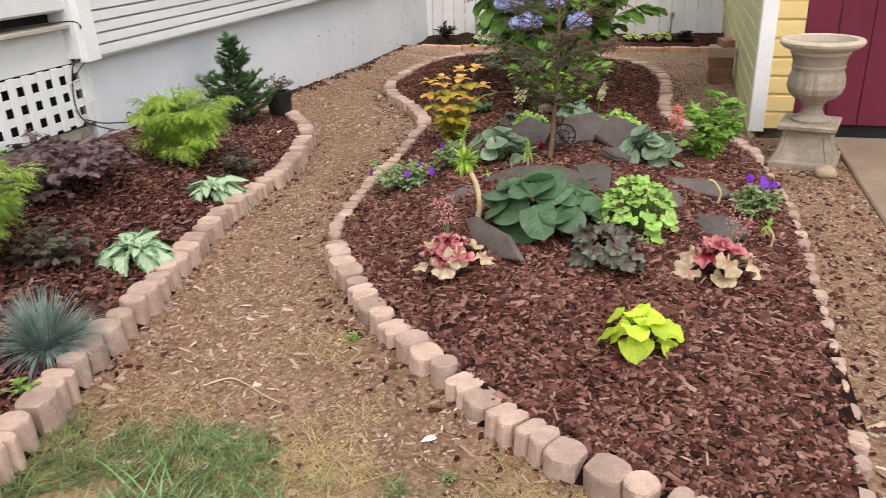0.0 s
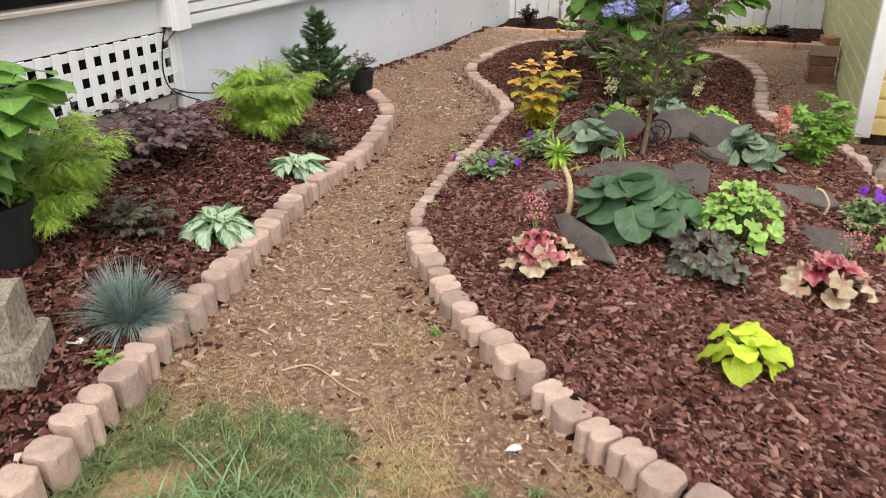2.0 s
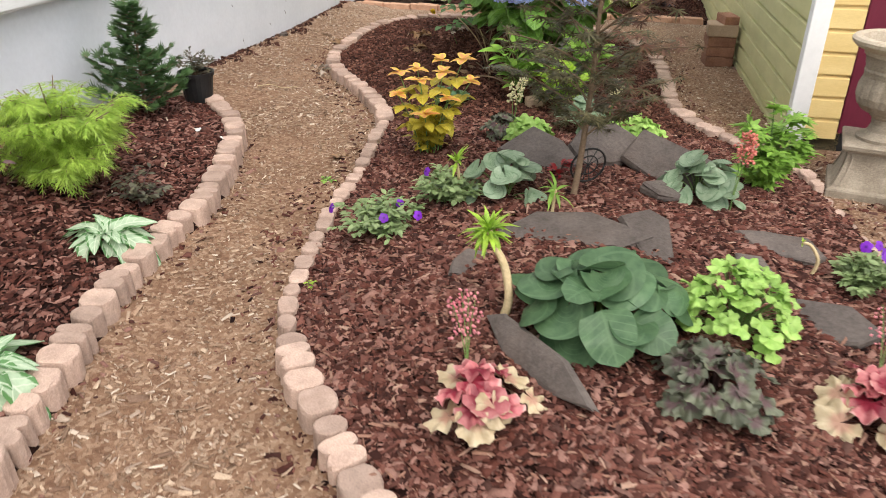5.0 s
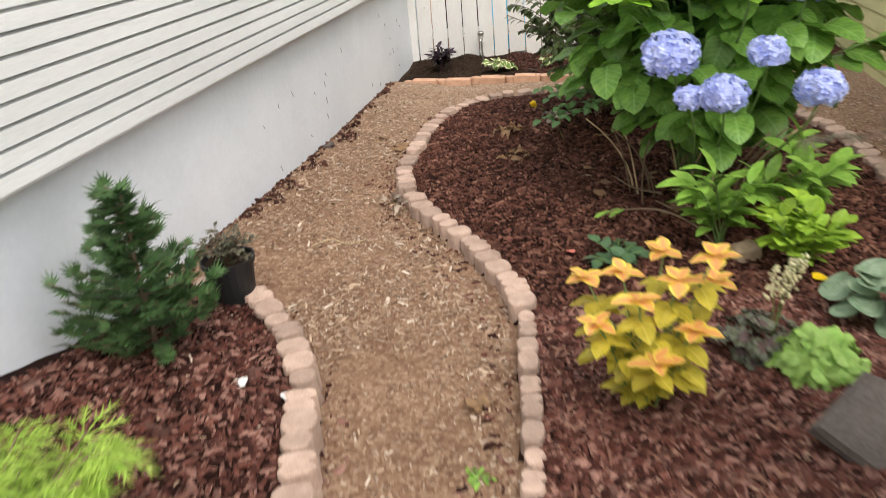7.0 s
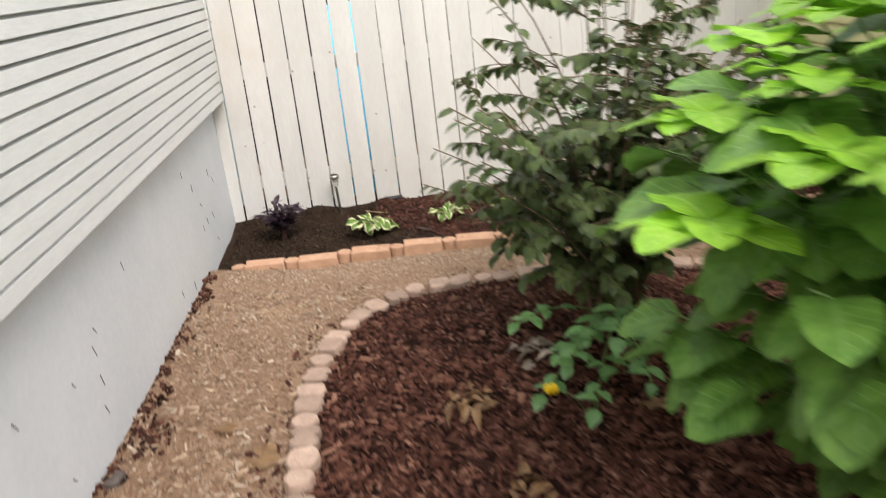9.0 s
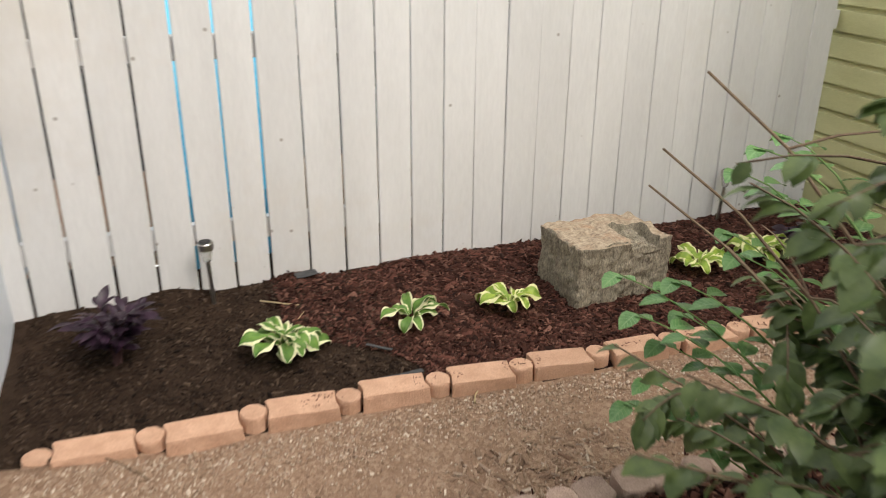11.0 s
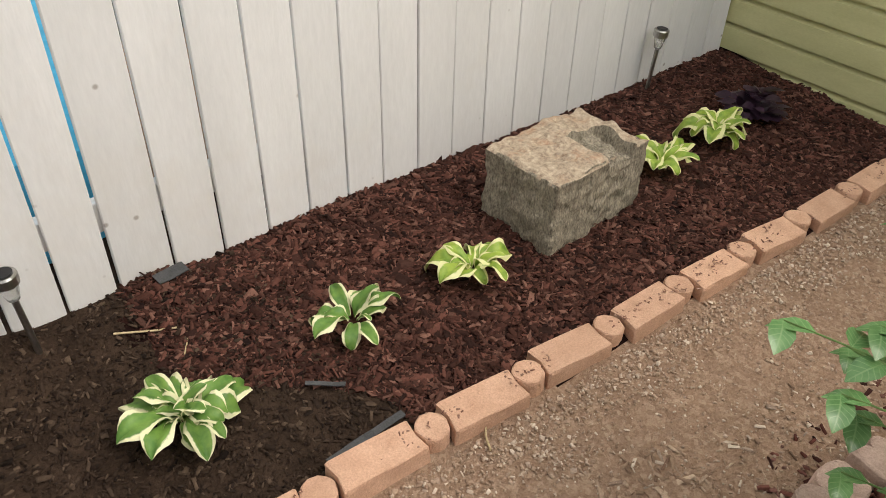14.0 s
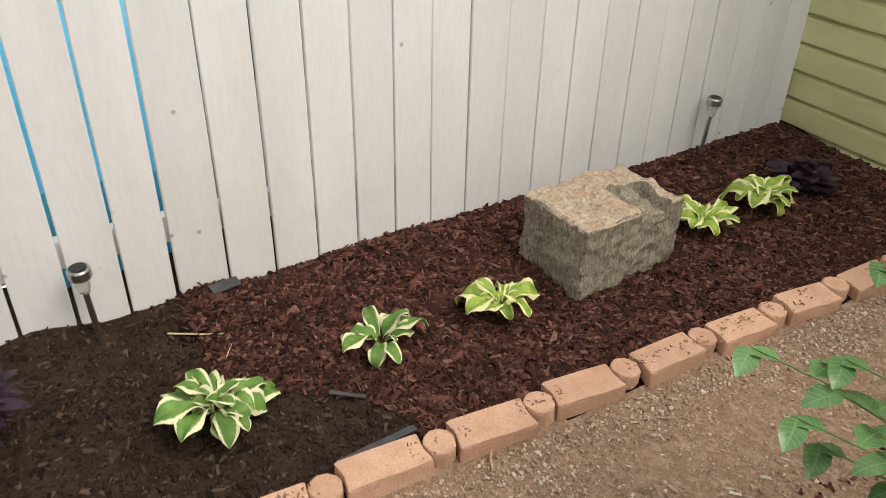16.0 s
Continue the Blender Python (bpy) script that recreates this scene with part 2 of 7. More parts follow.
def empty(name, loc=(0, 0, 0), label="", category="", group="", kind=""):
    ob = new(name)
    ob.location = loc
    ob.empty_display_size = 0.1
    return tagged(ob, label, category, group, kind)


# ---- ground ----
def soil_material():
    m, nt, p = nodes_of("path_soil_and_lawn")
    pos = node(nt, "ShaderNodeNewGeometry").outputs["Position"]
    xyz = node(nt, "ShaderNodeSeparateXYZ", {0: pos})
    big, mid, fine = noise_of(nt, pos, 1.7, 5), noise_of(nt, pos, 16, 5, 0.7), noise_of(nt, pos, 95, 4, 0.75)
    soil = ramp(nt, mid, [(0.3, (0.15, 0.074, 0.047)), (0.5, (0.30, 0.168, 0.108)), (0.72, (0.46, 0.295, 0.195))])
    soil = mix(nt, ramp(nt, big, [(0.40, (0, 0, 0)), (0.62, (0.85, 0.85, 0.85))]), soil, (0.165, 0.082, 0.048))
    speck = node(nt, "ShaderNodeTexVoronoi", {"Vector": pos, "Scale": 75.0})
    soil = mix(nt, 0.55, soil, ramp(nt, speck.outputs["Color"], [(0.0, (0.10, 0.055, 0.034)), (0.55, (0.26, 0.165, 0.105)), (1.0, (0.56, 0.43, 0.31))]))
    sandy = node(nt, "ShaderNodeMapRange", {"Value": xyz.outputs[1], "From Min": 6.6, "From Max": 8.6, "To Min": 0.0, "To Max": 0.36})
    soil = mix(nt, sandy.outputs[0], soil, ramp(nt, fine, [(0.3, (0.27, 0.17, 0.115)), (0.7, (0.64, 0.48, 0.355))]))
    lawn = ramp(nt, fine, [(0.3, (0.085, 0.080, 0.035)), (0.7, (0.20, 0.18, 0.09))])
    lawn = mix(nt, ramp(nt, noise_of(nt, pos, 4.2, 4), [(0.46, (0, 0, 0)), (0.60, (0.9, 0.9, 0.9))]), lawn, ramp(nt, fine, [(0.3, (0.26, 0.17, 0.09)), (0.7, (0.50, 0.36, 0.20))]))
    wob = node(nt, "ShaderNodeMath", {0: node(nt, "ShaderNodeMath", {0: big, 1: 0.9}, operation="MULTIPLY").outputs[0], 1: xyz.outputs[1]}, operation="ADD")
    edge = node(nt, "ShaderNodeMapRange", {"Value": wob.outputs[0], "From Min": 1.55, "From Max": 1.95, "To Min": 1.0, "To Max": 0.0})
    col = mix(nt, edge.outputs[0], soil, lawn)
    nt.links.new(col, p.inputs["Base Color"])
    p.inputs["Roughness"].default_value, p.inputs["Specular IOR Level"].default_value = 0.95, 0.15
    h = node(nt, "ShaderNodeMath", {0: mid, 1: fine}, operation="ADD").outputs[0]
    bump(nt, p, h, 0.9, 0.012)
    return m


M["soil"] = soil_material()
GX, GY = np.arange(-3.7, 2.61, 0.045), np.arange(-2.6, 10.31, 0.045)
gx, gy = np.meshgrid(GX, GY)
gzz, gk = ground_z(gx.ravel(), gy.ravel(), zones=True)
gv = np.stack([gx.ravel(), gy.ravel(), gzz], 1)
nx, ny = len(GX), len(GY)
ii = (np.arange(ny - 1)[:, None] * nx + np.arange(nx - 1)[None, :]).ravel()
gf = np.stack([ii, ii + 1, ii + nx + 1, ii + nx], 1)
kk = np.maximum.reduce([gk[gf[:, 0]], gk[gf[:, 2]]])
far = 400.0
ob_n = len(gv)
rim = [(-far, -far, 0), (far, -far, 0), (far, far, -0.05), (-far, far, -0.05)]
c = [0, nx - 1, ny * nx - 1, (ny - 1) * nx]
outer = [(ob_n, ob_n + 1, c[1], c[0]), (ob_n + 1, ob_n + 2, c[2], c[1]), (ob_n + 2, ob_n + 3, c[3], c[2]), (ob_n + 3, ob_n, c[0], c[3])]
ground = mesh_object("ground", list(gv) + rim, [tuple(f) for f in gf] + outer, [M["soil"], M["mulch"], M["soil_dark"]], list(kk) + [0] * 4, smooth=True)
tagged(ground, "bare earth path, bark mulch beds and patchy lawn", "ground", kind="structure")


# ---- house on the west side ----
def clapboards(name, length, z0, z1, pitch, material, parent, proud=0.014, axis="y"):
    """Lapped boards, each a wedge, running along +y from the origin, facing +x."""
    n = int((z1 - z0) / pitch)
    for i in range(n):
        a, b = z0 + i * pitch, z0 + (i + 1) * pitch + 0.001
        h = b - a
        v = [(0.0, 0, a), (proud, 0, a), (proud * 0.93, 0, a + h * 0.77), (proud * 0.40, 0, a + h * 0.81), (0.001, 0, a + h * 0.88), (0.001, 0, b), (0.0, 0, b)]
        n = len(v)
        v += [(p[0], length, p[2]) for p in v]
        f = [tuple(range(n)), tuple(range(2 * n - 1, n - 1, -1))] + [(k, n + k, n + (k + 1) % n, (k + 1) % n) for k in range(n)]
        yield mesh_object(name, v, f, [material], parent=parent)


TRIM_Y, SIDING_Z, PITCH = 3.50, 0.778, 0.0626
house = empty("wall_west", (HOUSE_X, 0, 0), "pale grey clapboard house wall above a painted foundation", "wall", kind="structure")
LEAN = 0.0065
fnd = box_part("foundation", (-0.24, -0.045, 3.501, 10.6, -0.4, SIDING_Z), M["foundation"], house, "painted blue-white foundation wall", 0.006)
back = box_part("wall_backing", (-0.20, 0.012, 3.36, 10.6, SIDING_Z + 0.001, 3.1), M["siding"], house, bev=0.0)
for b in clapboards("clapboard", 10.6 - TRIM_Y, SIDING_Z, 2.6, PITCH, M["siding"], house, 0.032):
    b.location, b.rotation_euler = (0.014, TRIM_Y, -0.005), (LEAN, 0, 0)
drip = box_part("drip_board", (0.0, 0.03, TRIM_Y, 10.6, SIDING_Z - 0.018, SIDING_Z), M["siding"], house)
for b in (fnd, back, drip):
    b.location, b.rotation_euler = (0, 0, -0.005 - TRIM_Y * LEAN), (LEAN, 0, 0)
box_part("corner_board", (0.0, 0.055, 3.385, TRIM_Y, SIDING_Z - 0.03, 3.1), M["trim"], house, "white painted corner board")
box_part("upper_wall", (-0.20, 0.0, -2.6, 3.36, 1.04, 3.1), M["siding"], house)

porch = empty("porch_skirt", (HOUSE_X, 0, 0), "grey-white porch base with square lattice panel", "porch", kind="structure")
LX = -0.05
box_part("skirt_board", (LX - 0.03, LX, -2.6, 3.38, 0.745, 0.94), M["siding"], porch)
box_part("ledge", (LX - 0.12, LX + 0.06, -2.6, 3.36, 0.94, 0.965), M["ledge"], porch, "weathered painted ledge")
# solid panel behind the lattice; its black paint replaces the porch's shade
box_part("crawlspace", (-0.20, -0.125, -2.6, 3.50, 0.0, 1.06), M["dark"], porch, "near-black panel painted as the shade under the porch")
box_part("fascia", (-0.06, -0.02, -2.6, 3.36, 1.03, 1.25), M["siding"], porch)
box_part("corner_post", (-0.14, -0.043, 3.452, 3.50, 0.1, 0.744), M["trim"], porch)
bot, top = 0.395, 0.743
for k in range(59):
    y = 3.421 - k * 0.1015
    box_part("upright_lath", (LX, LX + 0.012, y - 0.0245, y + 0.0245, bot, top), M["trim"], porch, bev=0.002)
for k in range(4):
    z = 0.7125 - k * 0.095
    box_part("level_lath", (LX - 0.014, LX - 0.002, -2.6, 3.42, z - 0.0225, z + 0.0225), M["trim"], porch, bev=0.002)
box_part("bottom_board", (LX - 0.05, LX - 0.02, -2.6, 3.42, 0.12, 0.375), M["ledge"], porch)

# ---- board fence on the north side ----
fence = empty("fence", (0, FENCE_Y, 0), "white painted vertical board fence with narrow gaps", "fence", kind="structure")
rng = random.Random(5)
GAPS = [-3.227, -3.080, -2.930, -2.777, -2.625, -2.481, -2.339, -2.178, -2.024, -1.876, -1.730, -1.585, -1.446, -1.299, -1.150, -1.000, -0.855, -0.708, -0.556, -0.409, -0.262, -0.115, 0.037, 0.193, 0.345]
LEANS = (0.022, -0.05)
edges = [-3.318] + GAPS + [0.487]
for k, (xa, xb) in enumerate(zip(edges, edges[1:])):
    gap = 0.011 if xb < -2.2 else 0.008 if xb < -1.5 else 0.004
    w = xb - xa - gap * rng.uniform(0.8, 1.2)
    bm = bmesh.new()
    base = 0.0 if xa > -2.2 else -0.05
    box(bm, 0, w, -0.009, 0.009, base - 0.06, 1.86 + rng.uniform(-0.008, 0.008), bev=0.003)
    b = part("fence_board", bm, M["fence"], fence)
    b.location = (xa, 0.0, 0)
    b.rotation_euler = (rng.uniform(-0.003, 0.003), LEANS[0] + (LEANS[1] - LEANS[0]) * k / len(GAPS) + rng.uniform(-0.0015, 0.0015), rng.uniform(-0.012, 0.012))
for z in (0.20, 0.92, 1.62):
    bm = bmesh.new()
    box(bm, 0, 3.78, 0.013, 0.051, z, z + 0.089, bev=0.003)
    b = part("fence_rail", bm, M["fence"], fence)
    b.location = (-3.30, 0.0, 0)

# added backdrop, no known wall: keeps the gaps between fence boards dark
tagged(box_part("wall_north", (-3.4, 1.2, 11.6, 11.7, -0.2, 1.5), M["dark"], None, "", 0), "added near-black wall that darkens the fence gaps", "wall", kind="structure")

# ---- garage on the east side ----
GA, GB = Vector((0.49, 5.16, 0)), Vector((0.505, 10.05, 0))
gdir = math.atan2(-(GB.x - GA.x), GB.y - GA.y)
garage = empty("wall_east", (GA.x, GA.y, 0), "pale yellow clapboard garage with white corner board", "wall", kind="structure")
garage.rotation_euler = (0, 0, gdir)
GL = (GB - GA).length
box_part("side_backing", (0.02, 0.12, 0.125, GL + 0.6, -0.2, 2.9), M["olive"], garage, bev=0)
for b in clapboards("side_clapboard", GL + 0.6, 0.02, 2.85, 0.126, M["olive"], garage, 0.028):
    b.location, b.scale = (0.022, 0.0, -0.12), (-1, 1, 1)
box_part("front_backing", (0.03, 0.27, 0.02, 0.12, -0.1, 2.9), M["yellow"], garage, bev=0)
for b in clapboards("front_clapboard", 0.195, 0.05, 2.85, 0.118, M["yellow"], garage, 0.018):
    b.rotation_euler, b.location = (0, 0, -math.pi / 2), (0.05, 0.02, 0)
box_part("corner_board", (-0.018, 0.075, -0.022, 0.05, 0.03, 2.9), M["trim"], garage, "white painted corner board")
# footing coloured near-black to draw the dark gap below the door
box_part("footing", (0.03, 4.0, 0.02, 0.1, -0.1, 0.082), M["dark"], garage, "footing strip painted near-black as the shaded gap under the door")
door = empty("door_1", (GA.x, GA.y, 0), "closed maroon painted plank garage door", "door", kind="structure")
door.rotation_euler = (0, 0, gdir)
for k in range(18):
    box_part("door_board", (0.25 + k * 0.19, 0.25 + k * 0.19 + 0.186, 0.0, 0.04, 0.085, 2.3), M["maroon"], door, bev=0.003)
box_part("door_header", (0.27, 3.7, 0.01, 0.1, 2.31, 2.9), M["yellow"], garage)
bm = bmesh.new()
box(bm, 0.98, 3.2, 1.9, 5.14, -0.08, 0.012, bev=0.008)
slab = tagged(part("pavement", bm, M["concrete"]), "worn tan concrete slab before the garage door", "pavement", kind="structure")


# ---- edging blocks ----
def block_mesh(name, length, depth, height, kind, seed):
    """A concrete edging block with a scalloped plan, chamfered top and slightly crooked sides."""
    r = random.Random(seed)
    if kind == "bar":
        e, d = 0.5 * length, 0.5 * depth
        out = [(-e, -d * 0.93), (-e + 0.004, -d), (-e * 0.3, -d), (e * 0.3, -d), (e - 0.004, -d), (e, -d * 0.93), (e - 0.006, 0.0), (e, d * 0.93), (e - 0.004, d), (e * 0.3, d), (-e * 0.3, d), (-e + 0.004, d), (-e, d * 0.93), (-e + 0.006, 0.0)]
    elif kind == "round":
        out = [(0.5 * length * math.cos(a), 0.5 * depth * math.sin(a)) for a in np.linspace(0, 2 * math.pi, 22, endpoint=False)]
    else:
        us = np.linspace(-0.5, 0.5, 12 if kind == 1 else 17)
        side = [0.5 * depth * (0.58 + 0.42 * abs(math.sin(math.pi * (u + 0.5) * kind)) ** 0.55) for u in us]
        out = [(u * length, -s) for u, s in zip(us, side)] + [(u * length, s) for u, s in zip(us[::-1], side[::-1])]
    out = [(x + r.uniform(-0.0012, 0.0012), y + r.uniform(-0.0012, 0.0012)) for x, y in out]
    n = len(out)
    v, f = [], []
    slope = (r.uniform(-0.05, 0.05), r.uniform(-0.05, 0.05))
    for z, k in ((-height, 1.03), (-0.05, 1.0), (-0.011, 0.985), (-0.003, 0.95 if kind != "bar" else 0.975), (0.0, 0.87 if kind != "bar" else 0.94)):
        v += [(x * k + r.uniform(-0.0015, 0.0015), y * k + r.uniform(-0.0015, 0.0015), z + (x * slope[0] + y * slope[1]) * (z > -0.05) + r.uniform(-0.0016, 0.0016)) for x, y in out]
    for ring in range(4):
        a, b = ring * n, ring * n + n
        f += [(a + i, a + (i + 1) % n, b + (i + 1) % n, b + i) for i in range(n)]
    f.append(tuple(range(4 * n, 5 * n)))
    me = bpy.data.meshes.new(name)
    me.from_pydata(v, [], f)
    me.update()
    return me


near_blocks = []
for i in range(6):
    kind = ["round", 1, 2, 1, "round", 2][i]
    near_blocks.append(block_mesh("edging_block", [0.094, 0.106, 0.112, 0.100, 0.088, 0.104][i], [0.098, 0.112, 0.106, 0.116, 0.094, 0.108][i], 0.17, kind, i))
    near_blocks[-1].materials.append(M["edging"])


def lay_edging(line, owner, kind, seed, buried=lambda x, y: 0.0):
    r = random.Random(seed)
    run, i = 0.0, 0
    order = [0, 1, 2, 4, 1, 3, 5]
    step = 0.02
    total = (len(line) - 1) * step
    while run < total - 0.05:
        me = near_blocks[order[i % 7] if r.random() < 0.85 else r.randrange(6)]
        L = max(v.co.x for v in me.vertices) * 2
        s = run + L / 2
        j = min(int(s / step), len(line) - 2)
        px, py = line[j]
        q = line[min(j + 3, len(line) - 1)] - line[max(j - 3, 0)]
        ob = new("edging_block", me)
        ob.parent = owner
        z = float(edge_top(kind, py)) - buried(px, py) + r.uniform(-0.011, 0.010)
        ob.location = (px + r.uniform(-0.006, 0.006), py + r.uniform(-0.006, 0.006), z)
        ob.rotation_euler = (r.uniform(-0.05, 0.05), r.uniform(-0.05, 0.05), math.atan2(q[1], q[0]) + r.uniform(-0.09, 0.09))
        if kind == "island" and px > 0.3 and py < 4.5:
            ob.scale = (0.72, r.uniform(0.42, 0.62), 1)
            run += 0.02
        elif kind == "island" and 2.7 < py < 5.0:
            ob.scale = (0.92, 0.64, 1)
        run += L + r.uniform(0.0, 0.006)
        i += 1


left_edge = empty("garden_edging", (0, 0, 0), "row of pinkish concrete scalloped edging blocks along the house bed", "edging", "bed edgings")
lay_edging(LEFT, left_edge, "left", 3)
isl_edge = empty("garden_edging", (0, 0, 0), "ring of pinkish concrete scalloped edging blocks round the island bed", "edging", "bed edgings")
lay_edging(ISLAND, isl_edge, "island", 4, lambda x, y: 0.035 if x > 0.3 and y < 4.4 else 0.0)

fence_edge = empty("garden_edging", (0, 0, 0), "row of terracotta coloured concrete edging bars before the fence bed", "edging", "bed edgings")
bar = block_mesh("edging_bar", 0.226, 0.098, 0.13, "bar", 21)
knob = block_mesh("edging_round", 0.088, 0.088, 0.13, "round", 22)
for me in (bar, knob):
    me.materials.append(M["terracotta"])
r = random.Random(9)
for k in range(-4, 9):
    for me, dx in ((knob, 0.0), (bar, 0.151)):
        xx = -2.248 + 0.3015 * k + dx
        if not -3.28 < xx < 0.44:
            continue
        ob = new(me.name, me)
        ob.parent = fence_edge
        ob.location = (xx, float(bed_y(xx)) + (0.012 if me is knob else 0.004) + r.uniform(-0.005, 0.005), 0.004 + r.uniform(-0.007, 0.006))
        ob.rotation_euler = (r.uniform(-0.04, 0.04), r.uniform(-0.03, 0.03), -0.046 * (xx > -2.2) + r.uniform(-0.05, 0.05))


# ---- leaves and how plants are put together ----
def leaf_material(name, dark, light, edge=None, edge_at=0.72, vein=None, centre=None, rough=0.45, through_light=0.25, vary=0.22, centre_at=0.45):
    """A thin leaf: tone per leaf, paler veins, an edge or a centre of another colour, some light passing through."""
    m, nt, p = nodes_of(name)
    uv = node(nt, "ShaderNodeSeparateXYZ", {0: node(nt, "ShaderNodeTexCoord").outputs["UV"]})
    pos = node(nt, "ShaderNodeNewGeometry").outputs["Position"]
    across = node(nt, "ShaderNodeMath", {0: node(nt, "ShaderNodeMath", {0: uv.outputs[0], 1: 0.5}, operation="SUBTRACT").outputs[0]}, operation="ABSOLUTE")
    side = node(nt, "ShaderNodeMath", {0: across.outputs[0], 1: 2.0}, operation="MULTIPLY").outputs[0]
    patch = noise_of(nt, pos, 26, 4)
    rough_side = node(nt, "ShaderNodeMath", {0: side, 1: node(nt, "ShaderNodeMapRange", {"Value": noise_of(nt, pos, 55, 3), "To Min": -0.16, "To Max": 0.16}).outputs[0]}, operation="ADD").outputs[0]
    col = ramp(nt, patch, [(0.32, dark), (0.68, light)])
    if centre:
        col = mix(nt, ramp(nt, rough_side, [(centre_at - 0.1, (1, 1, 1)), (centre_at + 0.15, (0, 0, 0))]), col, centre)
    if edge:
        col = mix(nt, ramp(nt, rough_side, [(edge_at - 0.04, (0, 0, 0)), (edge_at + 0.05, (1, 1, 1))]), col, edge)
    if vein:
        stripe = node(nt, "ShaderNodeMath", {0: node(nt, "ShaderNodeMath", {0: node(nt, "ShaderNodeMath", {0: uv.outputs[1], 1: node(nt, "ShaderNodeMath", {0: side, 1: -0.25}, operation="MULTIPLY").outputs[0]}, operation="ADD").outputs[0], 1: 44.0}, operation="MULTIPLY").outputs[0]}, operation="SINE")
        mask = ramp(nt, stripe.outputs[0], [(0.80, (0, 0, 0)), (0.98, (0.7, 0.7, 0.7))])
        col = mix(nt, mask, col, vein)
        col = mix(nt, ramp(nt, side, [(0.03, (0.8, 0.8, 0.8)), (0.10, (0, 0, 0))]), col, vein)
    rnd = node(nt, "ShaderNodeNewGeometry").outputs["Random Per Island"]
    own = node(nt, "ShaderNodeObjectInfo").outputs["Random"]
    both = node(nt, "ShaderNodeMath", {0: node(nt, "ShaderNodeMath", {0: rnd, 1: own}, operation="ADD").outputs[0]}, operation="FRACT")
    val = node(nt, "ShaderNodeMapRange", {"Value": both.outputs[0], "To Min": 1 - vary, "To Max": 1 + vary})
    col = node(nt, "ShaderNodeHueSaturation", {"Color": col, "Value": val.outputs[0]}).outputs[0]
    nt.links.new(col, p.inputs["Base Color"])
    p.inputs["Roughness"].default_value = rough
    p.inputs["Specular IOR Level"].default_value = 0.35
    bump(nt, p, patch, 0.25, 0.004)
    tr = node(nt, "ShaderNodeBsdfTranslucent", {"Color": col})
    mx = node(nt, "ShaderNodeMixShader", {0: through_light})
    out = nt.nodes["Material Output"]
    nt.links.new(p.outputs[0], mx.inputs[1])
    nt.links.new(tr.outputs[0], mx.inputs[2])
    nt.links.new(mx.outputs[0], out.inputs["Surface"])
    return m


def blade(n, prof, droop=0.3, fold=0.15, wave=0.0, cols=2):
    """A leaf of length 1 along +y: outline from prof, drooping and folded along its rib."""
    v, uv, f = [], [], []
    for i in range(n + 1):
        t = i / n
        w = prof(t)
        for c in range(cols + 1):
            s = 2 * c / cols - 1
            v.append((s * w, t * (1 - 0.25 * droop * t), -droop * t * t + fold * abs(s) * w + wave * math.sin(t * 13 + s) * abs(s) * w))
            uv.append((0.5 + 0.5 * s, t))
    k = cols + 1
    for i in range(n):
        for c in range(cols):
            a = i * k + c
            f.append((a, a + 1, a + k + 1, a + k))
    return np.array(v), f, np.array(uv)


def ovate(width, belly=0.4, tip=1.0):
    def prof(t):
        if t <= 0 or t >= 1:
            return 0.012
        x = t ** (math.log(0.5) / math.log(belly))
        return width * math.sin(math.pi * x) ** (0.75 * tip)
    return prof


def fan_leaf(lobes, depth, spread=160, ruffle=0.08, teeth=0.0, n=34, cup=0.1):
    """A rounded lobed leaf joined to its stalk at the origin, pointing along +y."""
    v, uv, f = [(0, 0, 0)], [(0.5, 0.0)], []
    for ring, k in ((1, 0.55), (2, 1.0)):
        for i in range(n + 1):
            a = radians(-spread + 2 * spread * i / n)
            r = 0.52 * (1 + 0.25 * math.cos(a * 0.8)) * (1 - depth * (0.5 - 0.5 * math.cos(a * lobes * 180 / spread + math.pi * (lobes % 2 == 0))) * (k == 1.0))
            r *= 1 - teeth * (i % 2) * (k == 1.0)
            z = cup * k * k * 0.4 + ruffle * k * math.sin(a * lobes * 1.0 + ring) - 0.10 * k * k * math.cos(a)
            v.append((r * k * math.sin(a), r * k * math.cos(a), z))
            uv.append((0.5 + 0.5 * k * r / 0.62, 0.5 + 0.5 * i / n))
    for i in range(n):
        f.append((0, 1 + i + 1, 1 + i))
        a, b = 1 + i, 1 + n + 1 + i
        f.append((a, a + 1, b + 1, b))
    return np.array(v, float), f, np.array(uv)


def fingers(count, spread, width, n=2, droop=0.3, cross=False):
    """A leaf of narrow fingers spread like a hand's bones from the stalk."""
    v, uv, f = [], [], []
    for i in range(count):
        a = radians(-spread + 2 * spread * i / max(1, count - 1))
        length = 1.0 - 0.45 * abs(a) / radians(max(spread, 1))
        o = len(v)
        for j in range(n + 1):
            t = j / n
            w = width * math.sin(math.pi * (0.12 + 0.88 * t) ** 0.8) if t < 1 else 0.004
            for s in (-1, 1):
                x, y = s * w, t * length
                v.append((x * math.cos(a) + y * math.sin(a), y * math.cos(a) - x * math.sin(a), -droop * (t * length) ** 2))
                uv.append((0.5 + 0.5 * s, t))
        for j in range(n):
            b = o + 2 * j
            f.append((b, b + 1, b + 3, b + 2))
    return np.array(v), f, np.array(uv)


